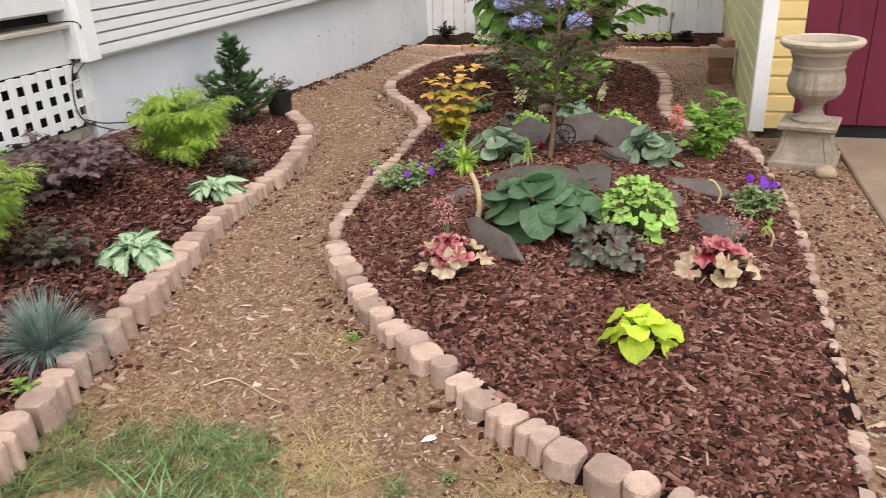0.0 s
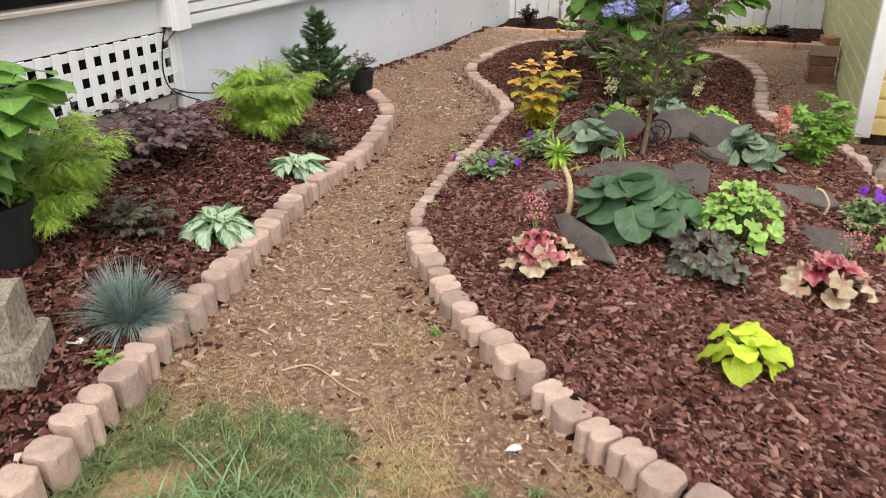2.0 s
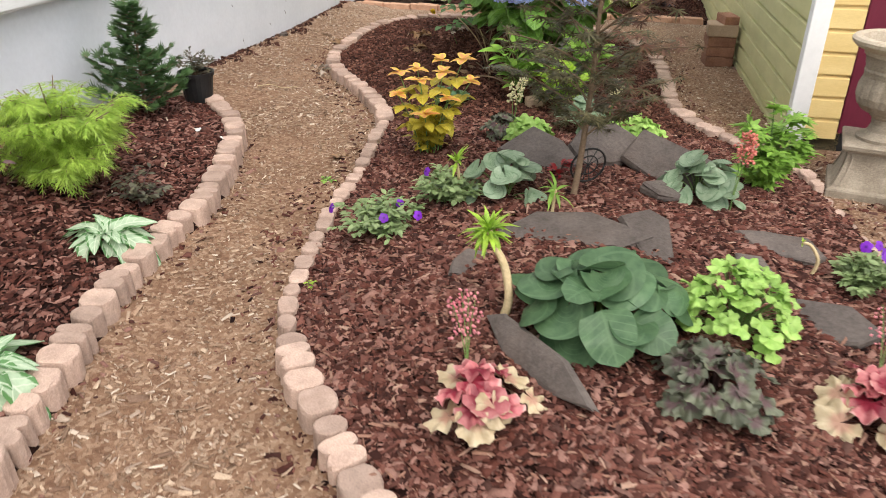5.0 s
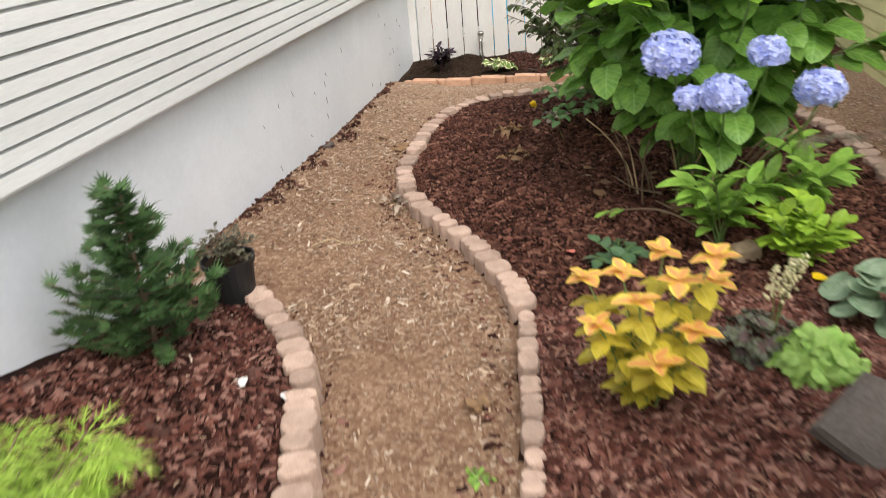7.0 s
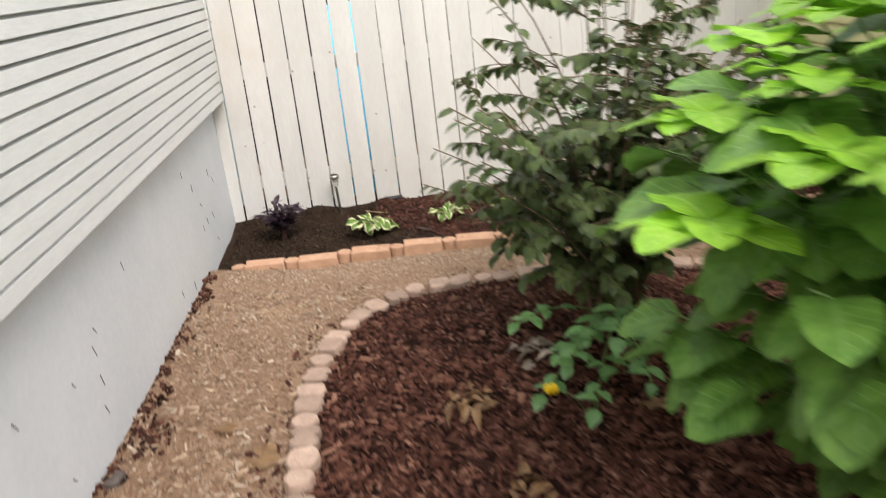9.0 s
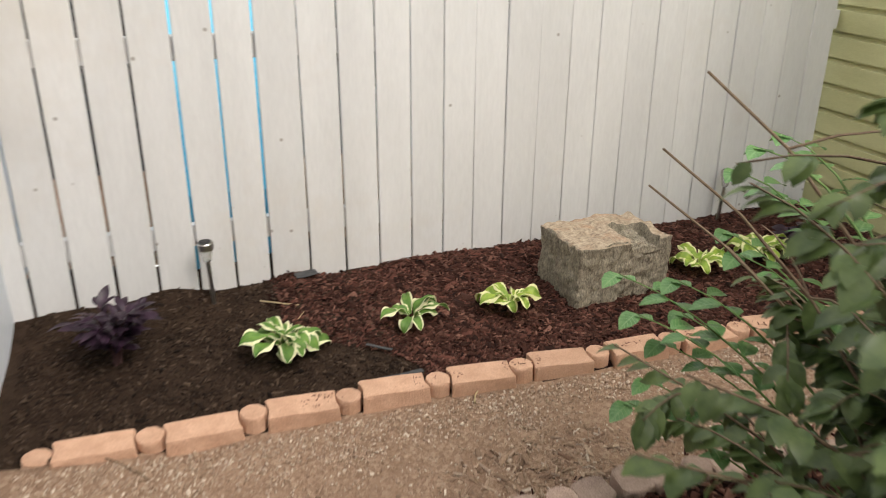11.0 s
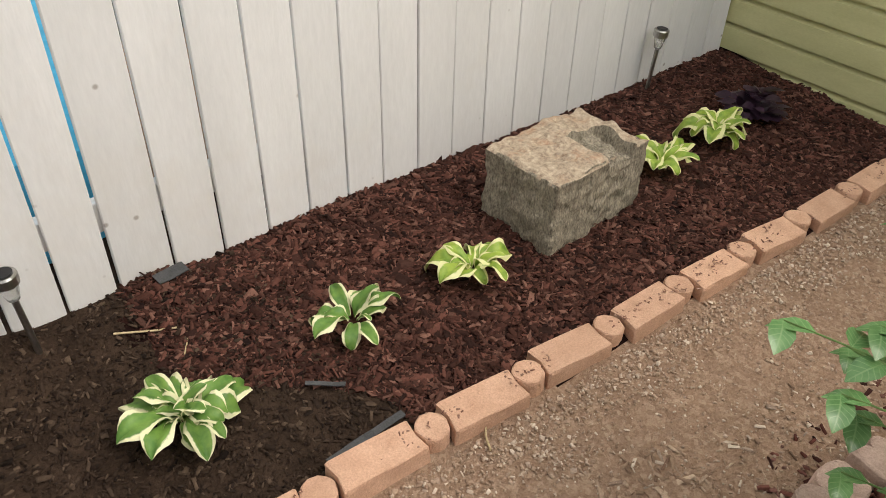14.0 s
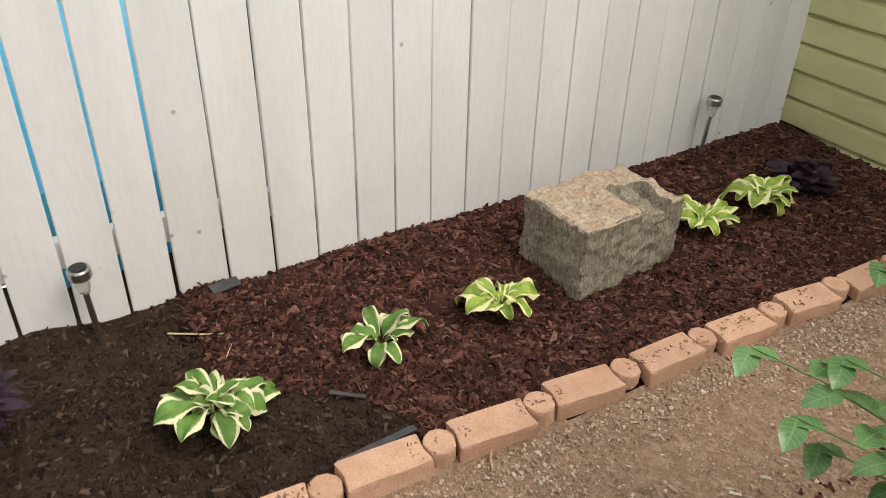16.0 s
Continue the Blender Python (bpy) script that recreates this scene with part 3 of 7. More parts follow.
def feather(count, spread, width, barbs, droop):
    """A lacy leaf: fingers spread from the stalk, each cut into short side lobes."""
    v, uv, f = [], [], []

    def sliver(p, q, w):
        side = np.array((-(q - p)[1], (q - p)[0]))
        side = side / max(1e-6, np.linalg.norm(side)) * w
        o = len(v)
        for a, k in ((p - side, 0.2), (p + side, 0.8), (q, 0.5)):
            v.append((a[0], a[1], -droop * float(a @ a)))
            uv.append((k, min(1.0, float(np.linalg.norm(a)))))
        f.append((o, o + 1, o + 2))

    for i in range(count):
        a = radians(-spread + 2 * spread * i / (count - 1))
        way = np.array((math.sin(a), math.cos(a)))
        length = 1.0 - 0.5 * abs(a) / radians(spread)
        sliver(np.zeros(2), way * length * 0.55, width)
        sliver(way * length * 0.4, way * length, width)
        for j in range(barbs):
            p = way * length * (0.35 + 0.5 * j / barbs)
            for sgn in (-1, 1):
                b = a + sgn * 0.62
                sliver(p, p + np.array((math.sin(b), math.cos(b))) * length * (0.30 - 0.10 * j / barbs), width * 0.8)
    return np.array(v), f, np.array(uv)


def frame_of(d, up=(0, 0, 1)):
    y = Vector(d).normalized()
    x = y.cross(Vector(up))
    if x.length < 1e-4:
        x = Vector((1, 0, 0))
    x.normalize()
    z = x.cross(y)
    return np.array([x, y, z])


class Foliage:
    """Collects many leaves or tubes into one mesh."""

    def __init__(self):
        self.v, self.f, self.uv, self.n = [], [], [], 0

    def leaf(self, template, pos, d, size, up=(0, 0, 1)):
        v, f, uv = template
        self.v.append(v @ frame_of(d, up) * size + np.array(pos))
        self.f += [tuple(i + self.n for i in q) for q in f]
        self.uv.append(uv)
        self.n += len(v)

    def tube(self, pts, r0, r1, sides=5):
        pts = [Vector(p) for p in pts]
        ring = []
        for i, p in enumerate(pts):
            d = pts[min(i + 1, len(pts) - 1)] - pts[max(i - 1, 0)]
            fr = frame_of(d, (0.3, 0.5, 0.1))
            r = r0 + (r1 - r0) * i / (len(pts) - 1)
            for k in range(sides):
                a = 2 * math.pi * k / sides
                ring.append(np.array(p) + fr[0] * (r * math.cos(a)) + fr[2] * (r * math.sin(a)))
        for i in range(len(pts) - 1):
            for k in range(sides):
                a, b = self.n + i * sides + k, self.n + i * sides + (k + 1) % sides
                self.f.append((a, b, b + sides, a + sides))
        self.f.append(tuple(self.n + (len(pts) - 1) * sides + k for k in range(sides)))
        self.v.append(np.array(ring))
        self.uv.append(np.zeros((len(ring), 2)))
        self.n += len(ring)

    def ball(self, pos, r, squash=1.0):
        t = (1 + 5 ** 0.5) / 2
        v = np.array([(-1, t, 0), (1, t, 0), (-1, -t, 0), (1, -t, 0), (0, -1, t), (0, 1, t), (0, -1, -t), (0, 1, -t), (t, 0, -1), (t, 0, 1), (-t, 0, -1), (-t, 0, 1)]) / 1.902
        f = [(0, 11, 5), (0, 5, 1), (0, 1, 7), (0, 7, 10), (0, 10, 11), (1, 5, 9), (5, 11, 4), (11, 10, 2), (10, 7, 6), (7, 1, 8), (3, 9, 4), (3, 4, 2), (3, 2, 6), (3, 6, 8), (3, 8, 9), (4, 9, 5), (2, 4, 11), (6, 2, 10), (8, 6, 7), (9, 8, 1)]
        self.v.append(v * r * np.array((1, 1, squash)) + np.array(pos))
        self.f += [tuple(i + self.n for i in q) for q in f]
        self.uv.append(np.zeros((12, 2)))
        self.n += 12

    def made(self, name, material, parent, label="", smooth=True):
        if not self.n:
            return None
        ob = mesh_object(name, np.vstack(self.v), self.f, [material], parent=parent, smooth=smooth, uvs=np.vstack(self.uv))
        if label:
            ob["label"] = label
        return ob


def bez(p0, p1, p2, n):
    p0, p1, p2 = Vector(p0), Vector(p1), Vector(p2)
    return [(1 - t) ** 2 * p0 + 2 * t * (1 - t) * p1 + t * t * p2 for t in [i / n for i in range(n + 1)]]


def shrub(name, at, label, category, leaf, leaf_mat, stem_mat, height, radius, stems=14, per=10, size=(0.05, 0.08), start=0.35, droop=0.2, seed=1, stem_r=0.004, twigs=2, flat=0.9, whorl=False, group="", lean=(0, 0), low=0.25, leaf_name="foliage", singles=0, clear=()):
    """A bush: arching stems with side twigs and leaves set along them."""
    r = random.Random(seed)
    x, y = at
    root = empty(name, (x, y, gz(x, y) - 0.005), label, category, group)
    sf, lf, placed = Foliage(), Foliage(), []
    for i in range(stems):
        a = 2 * math.pi * (i + r.uniform(-0.4, 0.4)) / stems * 2.39996 * 1.0 if stems > 6 else 2 * math.pi * (i + r.uniform(-0.3, 0.3)) / stems
        out = radius * math.sqrt(r.uniform(0.04, 1.0))
        up = height * (low + (1 - low) * r.random() ** 0.6) * (1 - 0.35 * (out / radius) ** 2)
        tip = Vector((out * math.cos(a) + lean[0], out * math.sin(a) + lean[1], up))
        base = Vector((r.uniform(-0.04, 0.04) * radius / 0.3, r.uniform(-0.04, 0.04) * radius / 0.3, 0))
        if any((root.location + tip - Vector(c)).length < q for c, q in clear):
            continue
        mid = Vector((tip.x * 0.25, tip.y * 0.25, up * 0.75))
        main = bez(base, mid, tip, 6)
        sf.tube(main, stem_r, stem_r * 0.5, 4)
        lines = [(main, start)]
        for k in range(twigs):
            j = r.randint(2, 5)
            b = r.uniform(0, 6.28)
            reach = radius * r.uniform(0.2, 0.42)
            end = main[j] + Vector((math.cos(b) * reach, math.sin(b) * reach, r.uniform(-0.1, 0.55) * reach))
            end.z = max(end.z, 0.03)
            if any((root.location + end - Vector(c)).length < q for c, q in clear):
                continue
            tw = bez(main[j], (main[j] + end) / 2 + Vector((0, 0, 0.2 * reach)), end, 4)
            sf.tube(tw, stem_r * 0.6, stem_r * 0.35, 3)
            lines.append((tw, 0.25))
        for line, s0 in lines:
            cnt = per if line is main else max(3, per * 2 // 3)
            for k in range(cnt):
                t = s0 + (1 - s0) * (k + r.random() * 0.6) / cnt
                t = min(t, 0.999)
                q = t * (len(line) - 1)
                j = int(q)
                p = line[j].lerp(line[min(j + 1, len(line) - 1)], q - j)
                tan = (line[min(j + 1, len(line) - 1)] - line[max(j - 1, 0)]).normalized()
                ang = r.uniform(0, 6.28)
                d = Vector((math.cos(ang), math.sin(ang), 0)) * flat + tan * (0.35 + 0.6 * t) + Vector((p.x, p.y, 0)) * (0.6 / max(radius, 0.05))
                d.z = d.z * 0.6 - droop + r.uniform(-0.15, 0.25)
                up_n = Vector((r.uniform(-0.35, 0.35), r.uniform(-0.35, 0.35), 1))
                k_size = r.uniform(*size)
                heart = Vector((x, y, root.location.z)) + p + d.normalized() * (k_size * 0.6)
                if any((heart - Vector(c)).length < q + 0.085 or (heart - Vector(c) - Vector((-0.10, -0.16, 0.02))).length < q + 0.06 for c, q in clear):
                    continue
                placed.append((p, d, k_size, up_n))
    if singles:
        # leaves on the path's side are parts of their own
        placed.sort(key=lambda q: q[0].x * 0.7 + q[0].y - 0.3 * q[0].z)
        me = leaf_mesh("leaf", leaf, leaf_mat)
        for p, d, k, up_n in placed[:singles]:
            fr = frame_of(d, up_n)
            ob = new("leaf", me)
            ob.parent = root
            ob.matrix_local = Matrix(((fr[0][0], fr[1][0], fr[2][0], p.x), (fr[0][1], fr[1][1], fr[2][1], p.y), (fr[0][2], fr[1][2], fr[2][2], p.z), (0, 0, 0, 1))) @ Matrix.Diagonal((k, k, k, 1))
    for q in placed[singles:]:
        lf.leaf(leaf, *q)
    sf.made("branchwork", stem_mat, root)
    rest = lf.made(leaf_name, leaf_mat, root)
    if rest:
        rest["kind"] = "stuff"
    return root


def rosette(name, at, label, category, leaf_mesh, count, length, rise, seed, group="", stalk=0.0, stalk_mat=None, tiers=3, scale_in=0.65, lift=0.0, leaf_part="leaf"):
    """A low clump whose leaves each spring from the middle; every leaf is a part."""
    r = random.Random(seed)
    x, y = at
    root = empty(name, (x, y, gz(x, y)), label, category, group)
    for i in range(count):
        tier = i / count
        a = i * 2.39996 + r.uniform(-0.25, 0.25)
        el = radians(rise[0] + (rise[1] - rise[0]) * tier + r.uniform(-13, 13))
        k = length * (1 - (1 - scale_in) * tier) * r.uniform(0.76, 1.18)
        d = Vector((math.cos(a) * math.cos(el), math.sin(a) * math.cos(el), math.sin(el)))
        out = stalk * (1 - 0.6 * tier) * r.uniform(0.8, 1.15)
        p = Vector((math.cos(a) * (0.01 + out * math.cos(el + 0.5)), math.sin(a) * (0.01 + out * math.cos(el + 0.5)), 0.015 + lift + out * math.sin(max(el, 0.2) + 0.5)))
        ob = new(leaf_part, leaf_mesh if not isinstance(leaf_mesh, list) else leaf_mesh[i % len(leaf_mesh)])
        ob.parent = root
        fr = frame_of(d, (r.uniform(-0.4, 0.4), r.uniform(-0.4, 0.4), 1))
        m = Matrix(((fr[0][0], fr[1][0], fr[2][0], p.x), (fr[0][1], fr[1][1], fr[2][1], p.y), (fr[0][2], fr[1][2], fr[2][2], p.z), (0, 0, 0, 1)))
        ob.matrix_local = m @ Matrix.Diagonal((k, k, k, 1))
        if stalk_mat and out > 0.01:
            sf = Foliage()
            sf.tube(bez((0, 0, 0), (p.x * 0.3, p.y * 0.3, p.z * 0.8), p, 4), 0.0025, 0.0018, 4)
            sf.made("stalk", stalk_mat, root)
    return root


def mound(name, at, label, category, meshes, count, radius, height, size, seed, group="", stalk_mat=None, top=80, low=88, droop=0.25, base=0.02, squash=(1.0, 1.0), jitter=0.25, hub=None):
    """A mound of leaves, each facing outward from the clump on its own stalk; every leaf is a part.
    hub: meshes for the inner leaves near the crown."""
    r = random.Random(seed)
    x, y = at
    root = empty(name, (x, y, gz(x, y)), label, category, group)
    for i in range(count):
        c = math.cos(radians(top - 80)) - (math.cos(radians(top - 80)) - math.cos(radians(low))) * (i + 0.5) / count
        th = math.acos(max(-1, min(1, c))) + r.uniform(-jitter, jitter) * 0.5
        ph = i * 2.39996 + r.uniform(-jitter, jitter)
        k = size * r.uniform(0.78, 1.15)
        out = Vector((math.cos(ph), math.sin(ph), 0))
        mid = out * (radius * math.sin(th) * r.uniform(0.85, 1.1)) + Vector((0, 0, base + height * math.cos(th) * r.uniform(0.85, 1.1)))
        mid.x, mid.y = mid.x * squash[0], mid.y * squash[1]
        yaw = ph + r.uniform(-0.55, 0.55)
        el = 0.45 - 0.62 * th - droop * 0.6 + r.uniform(-0.3, 0.3)
        d = Vector((math.cos(yaw) * math.cos(el), math.sin(yaw) * math.cos(el), math.sin(el)))
        n = out * (0.45 * math.sin(th)) + Vector((r.uniform(-jitter, jitter), r.uniform(-jitter, jitter), 1.0))
        d.normalize()
        p = mid - d * (k * 0.45)
        p.z = max(p.z, 0.012)
        pool = hub if hub and i < count * 0.45 else meshes
        lone_leaf("leaf", pool[i % len(pool)], root, p, d, k, n)
        if stalk_mat:
            sf = Foliage()
            sf.tube(bez((p.x * 0.12, p.y * 0.12, -0.01), (p.x * 0.45, p.y * 0.45, p.z * 0.85), p, 4), 0.0026, 0.0018, 4)
            sf.made("stalk", stalk_mat, root)
    return root


def leaf_mesh(name, template, *mats):
    v, f, uv = template
    me = bpy.data.meshes.new(name)
    me.from_pydata([tuple(p) for p in v], [], f)
    for m in mats:
        me.materials.append(m)
    me.polygons.foreach_set("use_smooth", [True] * len(f))
    layer = me.uv_layers.new(name="UVMap")
    idx = np.zeros(len(me.loops), int)
    me.loops.foreach_get("vertex_index", idx)
    layer.data.foreach_set("uv", uv[idx].ravel())
    me.update()
    return me


def lone_leaf(name, me, parent, pos, d, size, up=(0, 0, 1), label=""):
    fr = frame_of(d, up)
    ob = new(name, me)
    ob.parent = parent
    ob.matrix_local = Matrix(((fr[0][0], fr[1][0], fr[2][0], pos[0]), (fr[0][1], fr[1][1], fr[2][1], pos[1]), (fr[0][2], fr[1][2], fr[2][2], pos[2]), (0, 0, 0, 1))) @ Matrix.Diagonal((size, size, size, 1))
    if label:
        ob["label"] = label
    return ob


L = {}
L["hydrangea"] = leaf_material("hydrangea_leaf", (0.098, 0.230, 0.039), (0.195, 0.365, 0.063), vein=(0.23, 0.41, 0.12), through_light=0.32)
L["hydrangea_new"] = leaf_material("hydrangea_new_growth", (0.19, 0.43, 0.03), (0.33, 0.60, 0.05), vein=(0.40, 0.64, 0.12), through_light=0.35)
L["camellia"] = leaf_material("camellia_leaf", (0.058, 0.092, 0.032), (0.135, 0.180, 0.062), rough=0.33)
L["camellia_new"] = leaf_material("camellia_young_leaf", (0.085, 0.195, 0.065), (0.17, 0.32, 0.12), rough=0.22, vein=(0.22, 0.36, 0.15))
L["lime"] = leaf_material("lime_green_leaf", (0.20, 0.36, 0.03), (0.36, 0.54, 0.05), vein=(0.40, 0.58, 0.12), through_light=0.3)
L["chartreuse"] = leaf_material("chartreuse_hosta_leaf", (0.42, 0.58, 0.03), (0.58, 0.72, 0.05), vein=(0.62, 0.76, 0.12), through_light=0.3)
L["cutleaf"] = leaf_material("lime_cutleaf", (0.22, 0.37, 0.04), (0.44, 0.60, 0.11), through_light=0.35)
L["bright"] = leaf_material("bright_green_leaf", (0.16, 0.32, 0.045), (0.29, 0.48, 0.09), through_light=0.3)
L["bluegreen"] = leaf_material("blue_green_hosta_leaf", (0.052, 0.112, 0.052), (0.102, 0.185, 0.088), vein=(0.112, 0.20, 0.098))
L["variegated"] = leaf_material("variegated_hosta_leaf", (0.085, 0.20, 0.040), (0.20, 0.34, 0.07), edge=(0.80, 0.78, 0.50), edge_at=0.70, vary=0.14)
L["variegated_gold"] = leaf_material("golden_variegated_hosta_leaf", (0.17, 0.30, 0.04), (0.42, 0.54, 0.09), edge=(0.80, 0.79, 0.42), edge_at=0.66, vary=0.14)
L["silver"] = leaf_material("silver_marked_hosta_leaf", (0.32, 0.46, 0.29), (0.52, 0.64, 0.46), edge=(0.10, 0.24, 0.08), edge_at=0.72, vein=(0.66, 0.74, 0.58), vary=0.12)
L["grey"] = leaf_material("grey_green_brunnera_leaf", (0.155, 0.245, 0.145), (0.30, 0.385, 0.265), vein=(0.09, 0.17, 0.085), vary=0.15)
L["conifer"] = leaf_material("dark_conifer_needles", (0.042, 0.095, 0.034), (0.095, 0.180, 0.062), rough=0.5)
L["purple"] = leaf_material("purple_leaf", (0.060, 0.040, 0.043), (0.23, 0.140, 0.148), rough=0.4, vary=0.35)
L["purple_green"] = leaf_material("purple_green_leaf", (0.060, 0.062, 0.042), (0.155, 0.145, 0.095), vary=0.35)
L["blackleaf"] = leaf_material("near_black_purple_leaf", (0.018, 0.010, 0.018), (0.062, 0.030, 0.056), rough=0.35)
L["heuchera"] = leaf_material("cream_and_red_coral_bell_leaf", (0.46, 0.36, 0.22), (0.64, 0.54, 0.37), centre=(0.46, 0.27, 0.19), centre_at=0.36, vary=0.2)
L["heuchera_red"] = leaf_material("pink_red_coral_bell_leaf", (0.42, 0.10, 0.12), (0.58, 0.24, 0.23), centre=(0.24, 0.02, 0.04), centre_at=0.5, edge=(0.62, 0.36, 0.32), edge_at=0.9, vary=0.2)
L["heuchera_lime"] = leaf_material("lime_coral_bell_leaf", (0.25, 0.45, 0.09), (0.43, 0.63, 0.18), through_light=0.3)
L["heuchera_dark"] = leaf_material("dusky_coral_bell_leaf", (0.080, 0.092, 0.062), (0.175, 0.19, 0.13), centre=(0.11, 0.070, 0.070), vary=0.3)
L["coleus"] = leaf_material("golden_coleus_leaf", (0.33, 0.30, 0.025), (0.58, 0.48, 0.05), vein=(0.62, 0.52, 0.10), vary=0.25, through_light=0.3)
L["coleus_top"] = leaf_material("orange_coleus_leaf", (0.68, 0.32, 0.08), (0.77, 0.48, 0.13), edge=(0.78, 0.60, 0.09), edge_at=0.68, centre=(0.74, 0.32, 0.12), centre_at=0.2, vary=0.15, through_light=0.3)
L["maple"] = leaf_material("dark_red_green_maple_leaf", (0.070, 0.070, 0.036), (0.15, 0.135, 0.070), vary=0.4, through_light=0.35)
L["maple_red"] = leaf_material("bronze_maple_leaf", (0.13, 0.066, 0.046), (0.23, 0.125, 0.085), vary=0.35, through_light=0.4)
L["fescue"] = leaf_material("blue_fescue_blade", (0.12, 0.185, 0.165), (0.29, 0.37, 0.335), vary=0.35, through_light=0.1)
L["grass"] = leaf_material("lawn_blade", (0.095, 0.145, 0.048), (0.215, 0.285, 0.11), vary=0.5)
L["straw"] = leaf_material("dry_grass_blade", (0.38, 0.27, 0.12), (0.56, 0.43, 0.22), vary=0.35)
L["petunia_leaf"] = leaf_material("petunia_leaf", (0.16, 0.235, 0.09), (0.28, 0.36, 0.17))
L["violet"] = leaf_material("violet_petal", (0.13, 0.012, 0.36), (0.22, 0.03, 0.52), centre=(0.07, 0.006, 0.20), centre_at=0.2, vary=0.25)
L["blue"] = leaf_material("blue_hydrangea_petal", (0.33, 0.40, 0.82), (0.64, 0.70, 0.96), vary=0.22, through_light=0.3, rough=0.6)
L["coral"] = leaf_material("coral_flower", (0.66, 0.17, 0.14), (0.78, 0.32, 0.25), vary=0.2)
L["pink"] = leaf_material("pink_flower", (0.58, 0.14, 0.20), (0.76, 0.36, 0.38), vary=0.25)
L["cream"] = leaf_material("cream_flower", (0.62, 0.58, 0.34), (0.74, 0.70, 0.46), vary=0.15)
L["yellow"] = leaf_material("yellow_flower", (0.78, 0.52, 0.01), (0.85, 0.62, 0.02), vary=0.1)
L["redleaf"] = leaf_material("deep_red_leaf", (0.22, 0.012, 0.015), (0.34, 0.03, 0.03))
L["ashen"] = leaf_material("ashen_dead_leaf", (0.28, 0.22, 0.17), (0.48, 0.41, 0.34), vary=0.3)
L["dry"] = leaf_material("dry_brown_leaf", (0.18, 0.10, 0.05), (0.34, 0.21, 0.11), vary=0.3)
M["stem_green"] = surface("green_stem", (0.10, 0.18, 0.05), (0.17, 0.27, 0.08), 20, 0.6, 90, 0.1)
M["stem_brown"] = surface("brown_woody_stem", (0.13, 0.085, 0.055), (0.24, 0.17, 0.11), 20, 0.8, 120, 0.4)
M["stem_pale"] = surface("pale_tan_stalk", (0.44, 0.34, 0.19), (0.62, 0.50, 0.30), 14, 0.7, 100, 0.3)
M["stem_dark"] = surface("dark_purple_stem", (0.06, 0.03, 0.03), (0.12, 0.06, 0.055), 20, 0.7, 90, 0.2)
M["slate"] = surface("dark_grey_slate", (0.070, 0.058, 0.052), (0.145, 0.120, 0.107), 9, 0.75, 80, 0.7, stain=(0.12, 0.09, 0.075), vary=0.15)
M["stone"] = surface("rough_weathered_stone", (0.085, 0.074, 0.056), (0.46, 0.40, 0.305), 26, 0.9, 95, 1.0, stain=(0.10, 0.092, 0.064), speck=0.66, stretch=(1.6, 1.6, 0.7))
M["stone_top"] = surface("weathered_stone_top", (0.24, 0.17, 0.12), (0.52, 0.43, 0.32), 30, 0.9, 70, 1.0, stain=(0.36, 0.17, 0.085), speck=0.6)
M["urn"] = surface("aged_cast_stone", (0.23, 0.19, 0.145), (0.40, 0.345, 0.27), 9, 0.9, 120, 0.7, stain=(0.15, 0.125, 0.09))
M["urn_rim"] = surface("pale_worn_cast_stone", (0.42, 0.35, 0.26), (0.58, 0.51, 0.41), 9, 0.9, 120, 0.6)
M["pot"] = surface("black_plastic_pot", (0.012, 0.012, 0.013), (0.022, 0.022, 0.023), 10, 0.45, 90, 0.05)
M["cable"] = surface("black_cable", (0.012, 0.012, 0.012), (0.022, 0.022, 0.022), 10, 0.5, 90, 0.0)
M["steel"] = surface("brushed_steel", (0.40, 0.39, 0.37), (0.55, 0.54, 0.52), 20, 0.35, 120, 0.05, metal=1.0)
M["brick"] = surface("old_red_brick", (0.20, 0.095, 0.060), (0.34, 0.175, 0.112), 12, 0.9, 120, 0.6, vary=0.2)
M["paver"] = surface("tan_paver", (0.33, 0.235, 0.155), (0.45, 0.335, 0.235), 12, 0.9, 120, 0.5)
M["fabric"] = surface("black_landscape_fabric", (0.045, 0.046, 0.048), (0.085, 0.086, 0.088), 20, 0.8, 200, 0.4)
M["litter"] = surface("white_scrap", (0.62, 0.60, 0.58), (0.75, 0.74, 0.72), 20, 0.7, 90, 0.2)
M["tarp"] = surface("blue_tarpaulin", (0.10, 0.58, 0.92), (0.14, 0.66, 0.95), 3, 0.5, 60, 0.2)
glass, _nt, _p = nodes_of("clear_plastic_lens")
_p.inputs["Base Color"].default_value = (0.8, 0.8, 0.78, 1)
_p.inputs["Roughness"].default_value = 0.12
_p.inputs["Transmission Weight"].default_value = 0.75

T_BROAD = blade(6, ovate(0.36, 0.40), 0.25, 0.15, 0.06)
T_WIDE = blade(4, ovate(0.30, 0.45, 0.8), 0.35, 0.2)
T_BROAD4 = blade(4, ovate(0.36, 0.42), 0.25, 0.15, 0.06)
T_OVAL = blade(3, ovate(0.26, 0.45), 0.25, 0.2)
T_LANCE = blade(3, ovate(0.10, 0.42), 0.45, 0.15)
T_FAN5 = fan_leaf(5, 0.30, 150, 0.06, 0.10, 28)
T_MAPLE = fingers(7, 115, 0.075, 2, 0.15)
T_LOBED = fingers(5, 105, 0.17, 3, 0.2)
T_HYDRANGEA = blade(9, ovate(0.39, 0.38, 0.68), 0.34, 0.14, 0.08, 4)
T_CUT = feather(7, 95, 0.026, 3, 0.42)
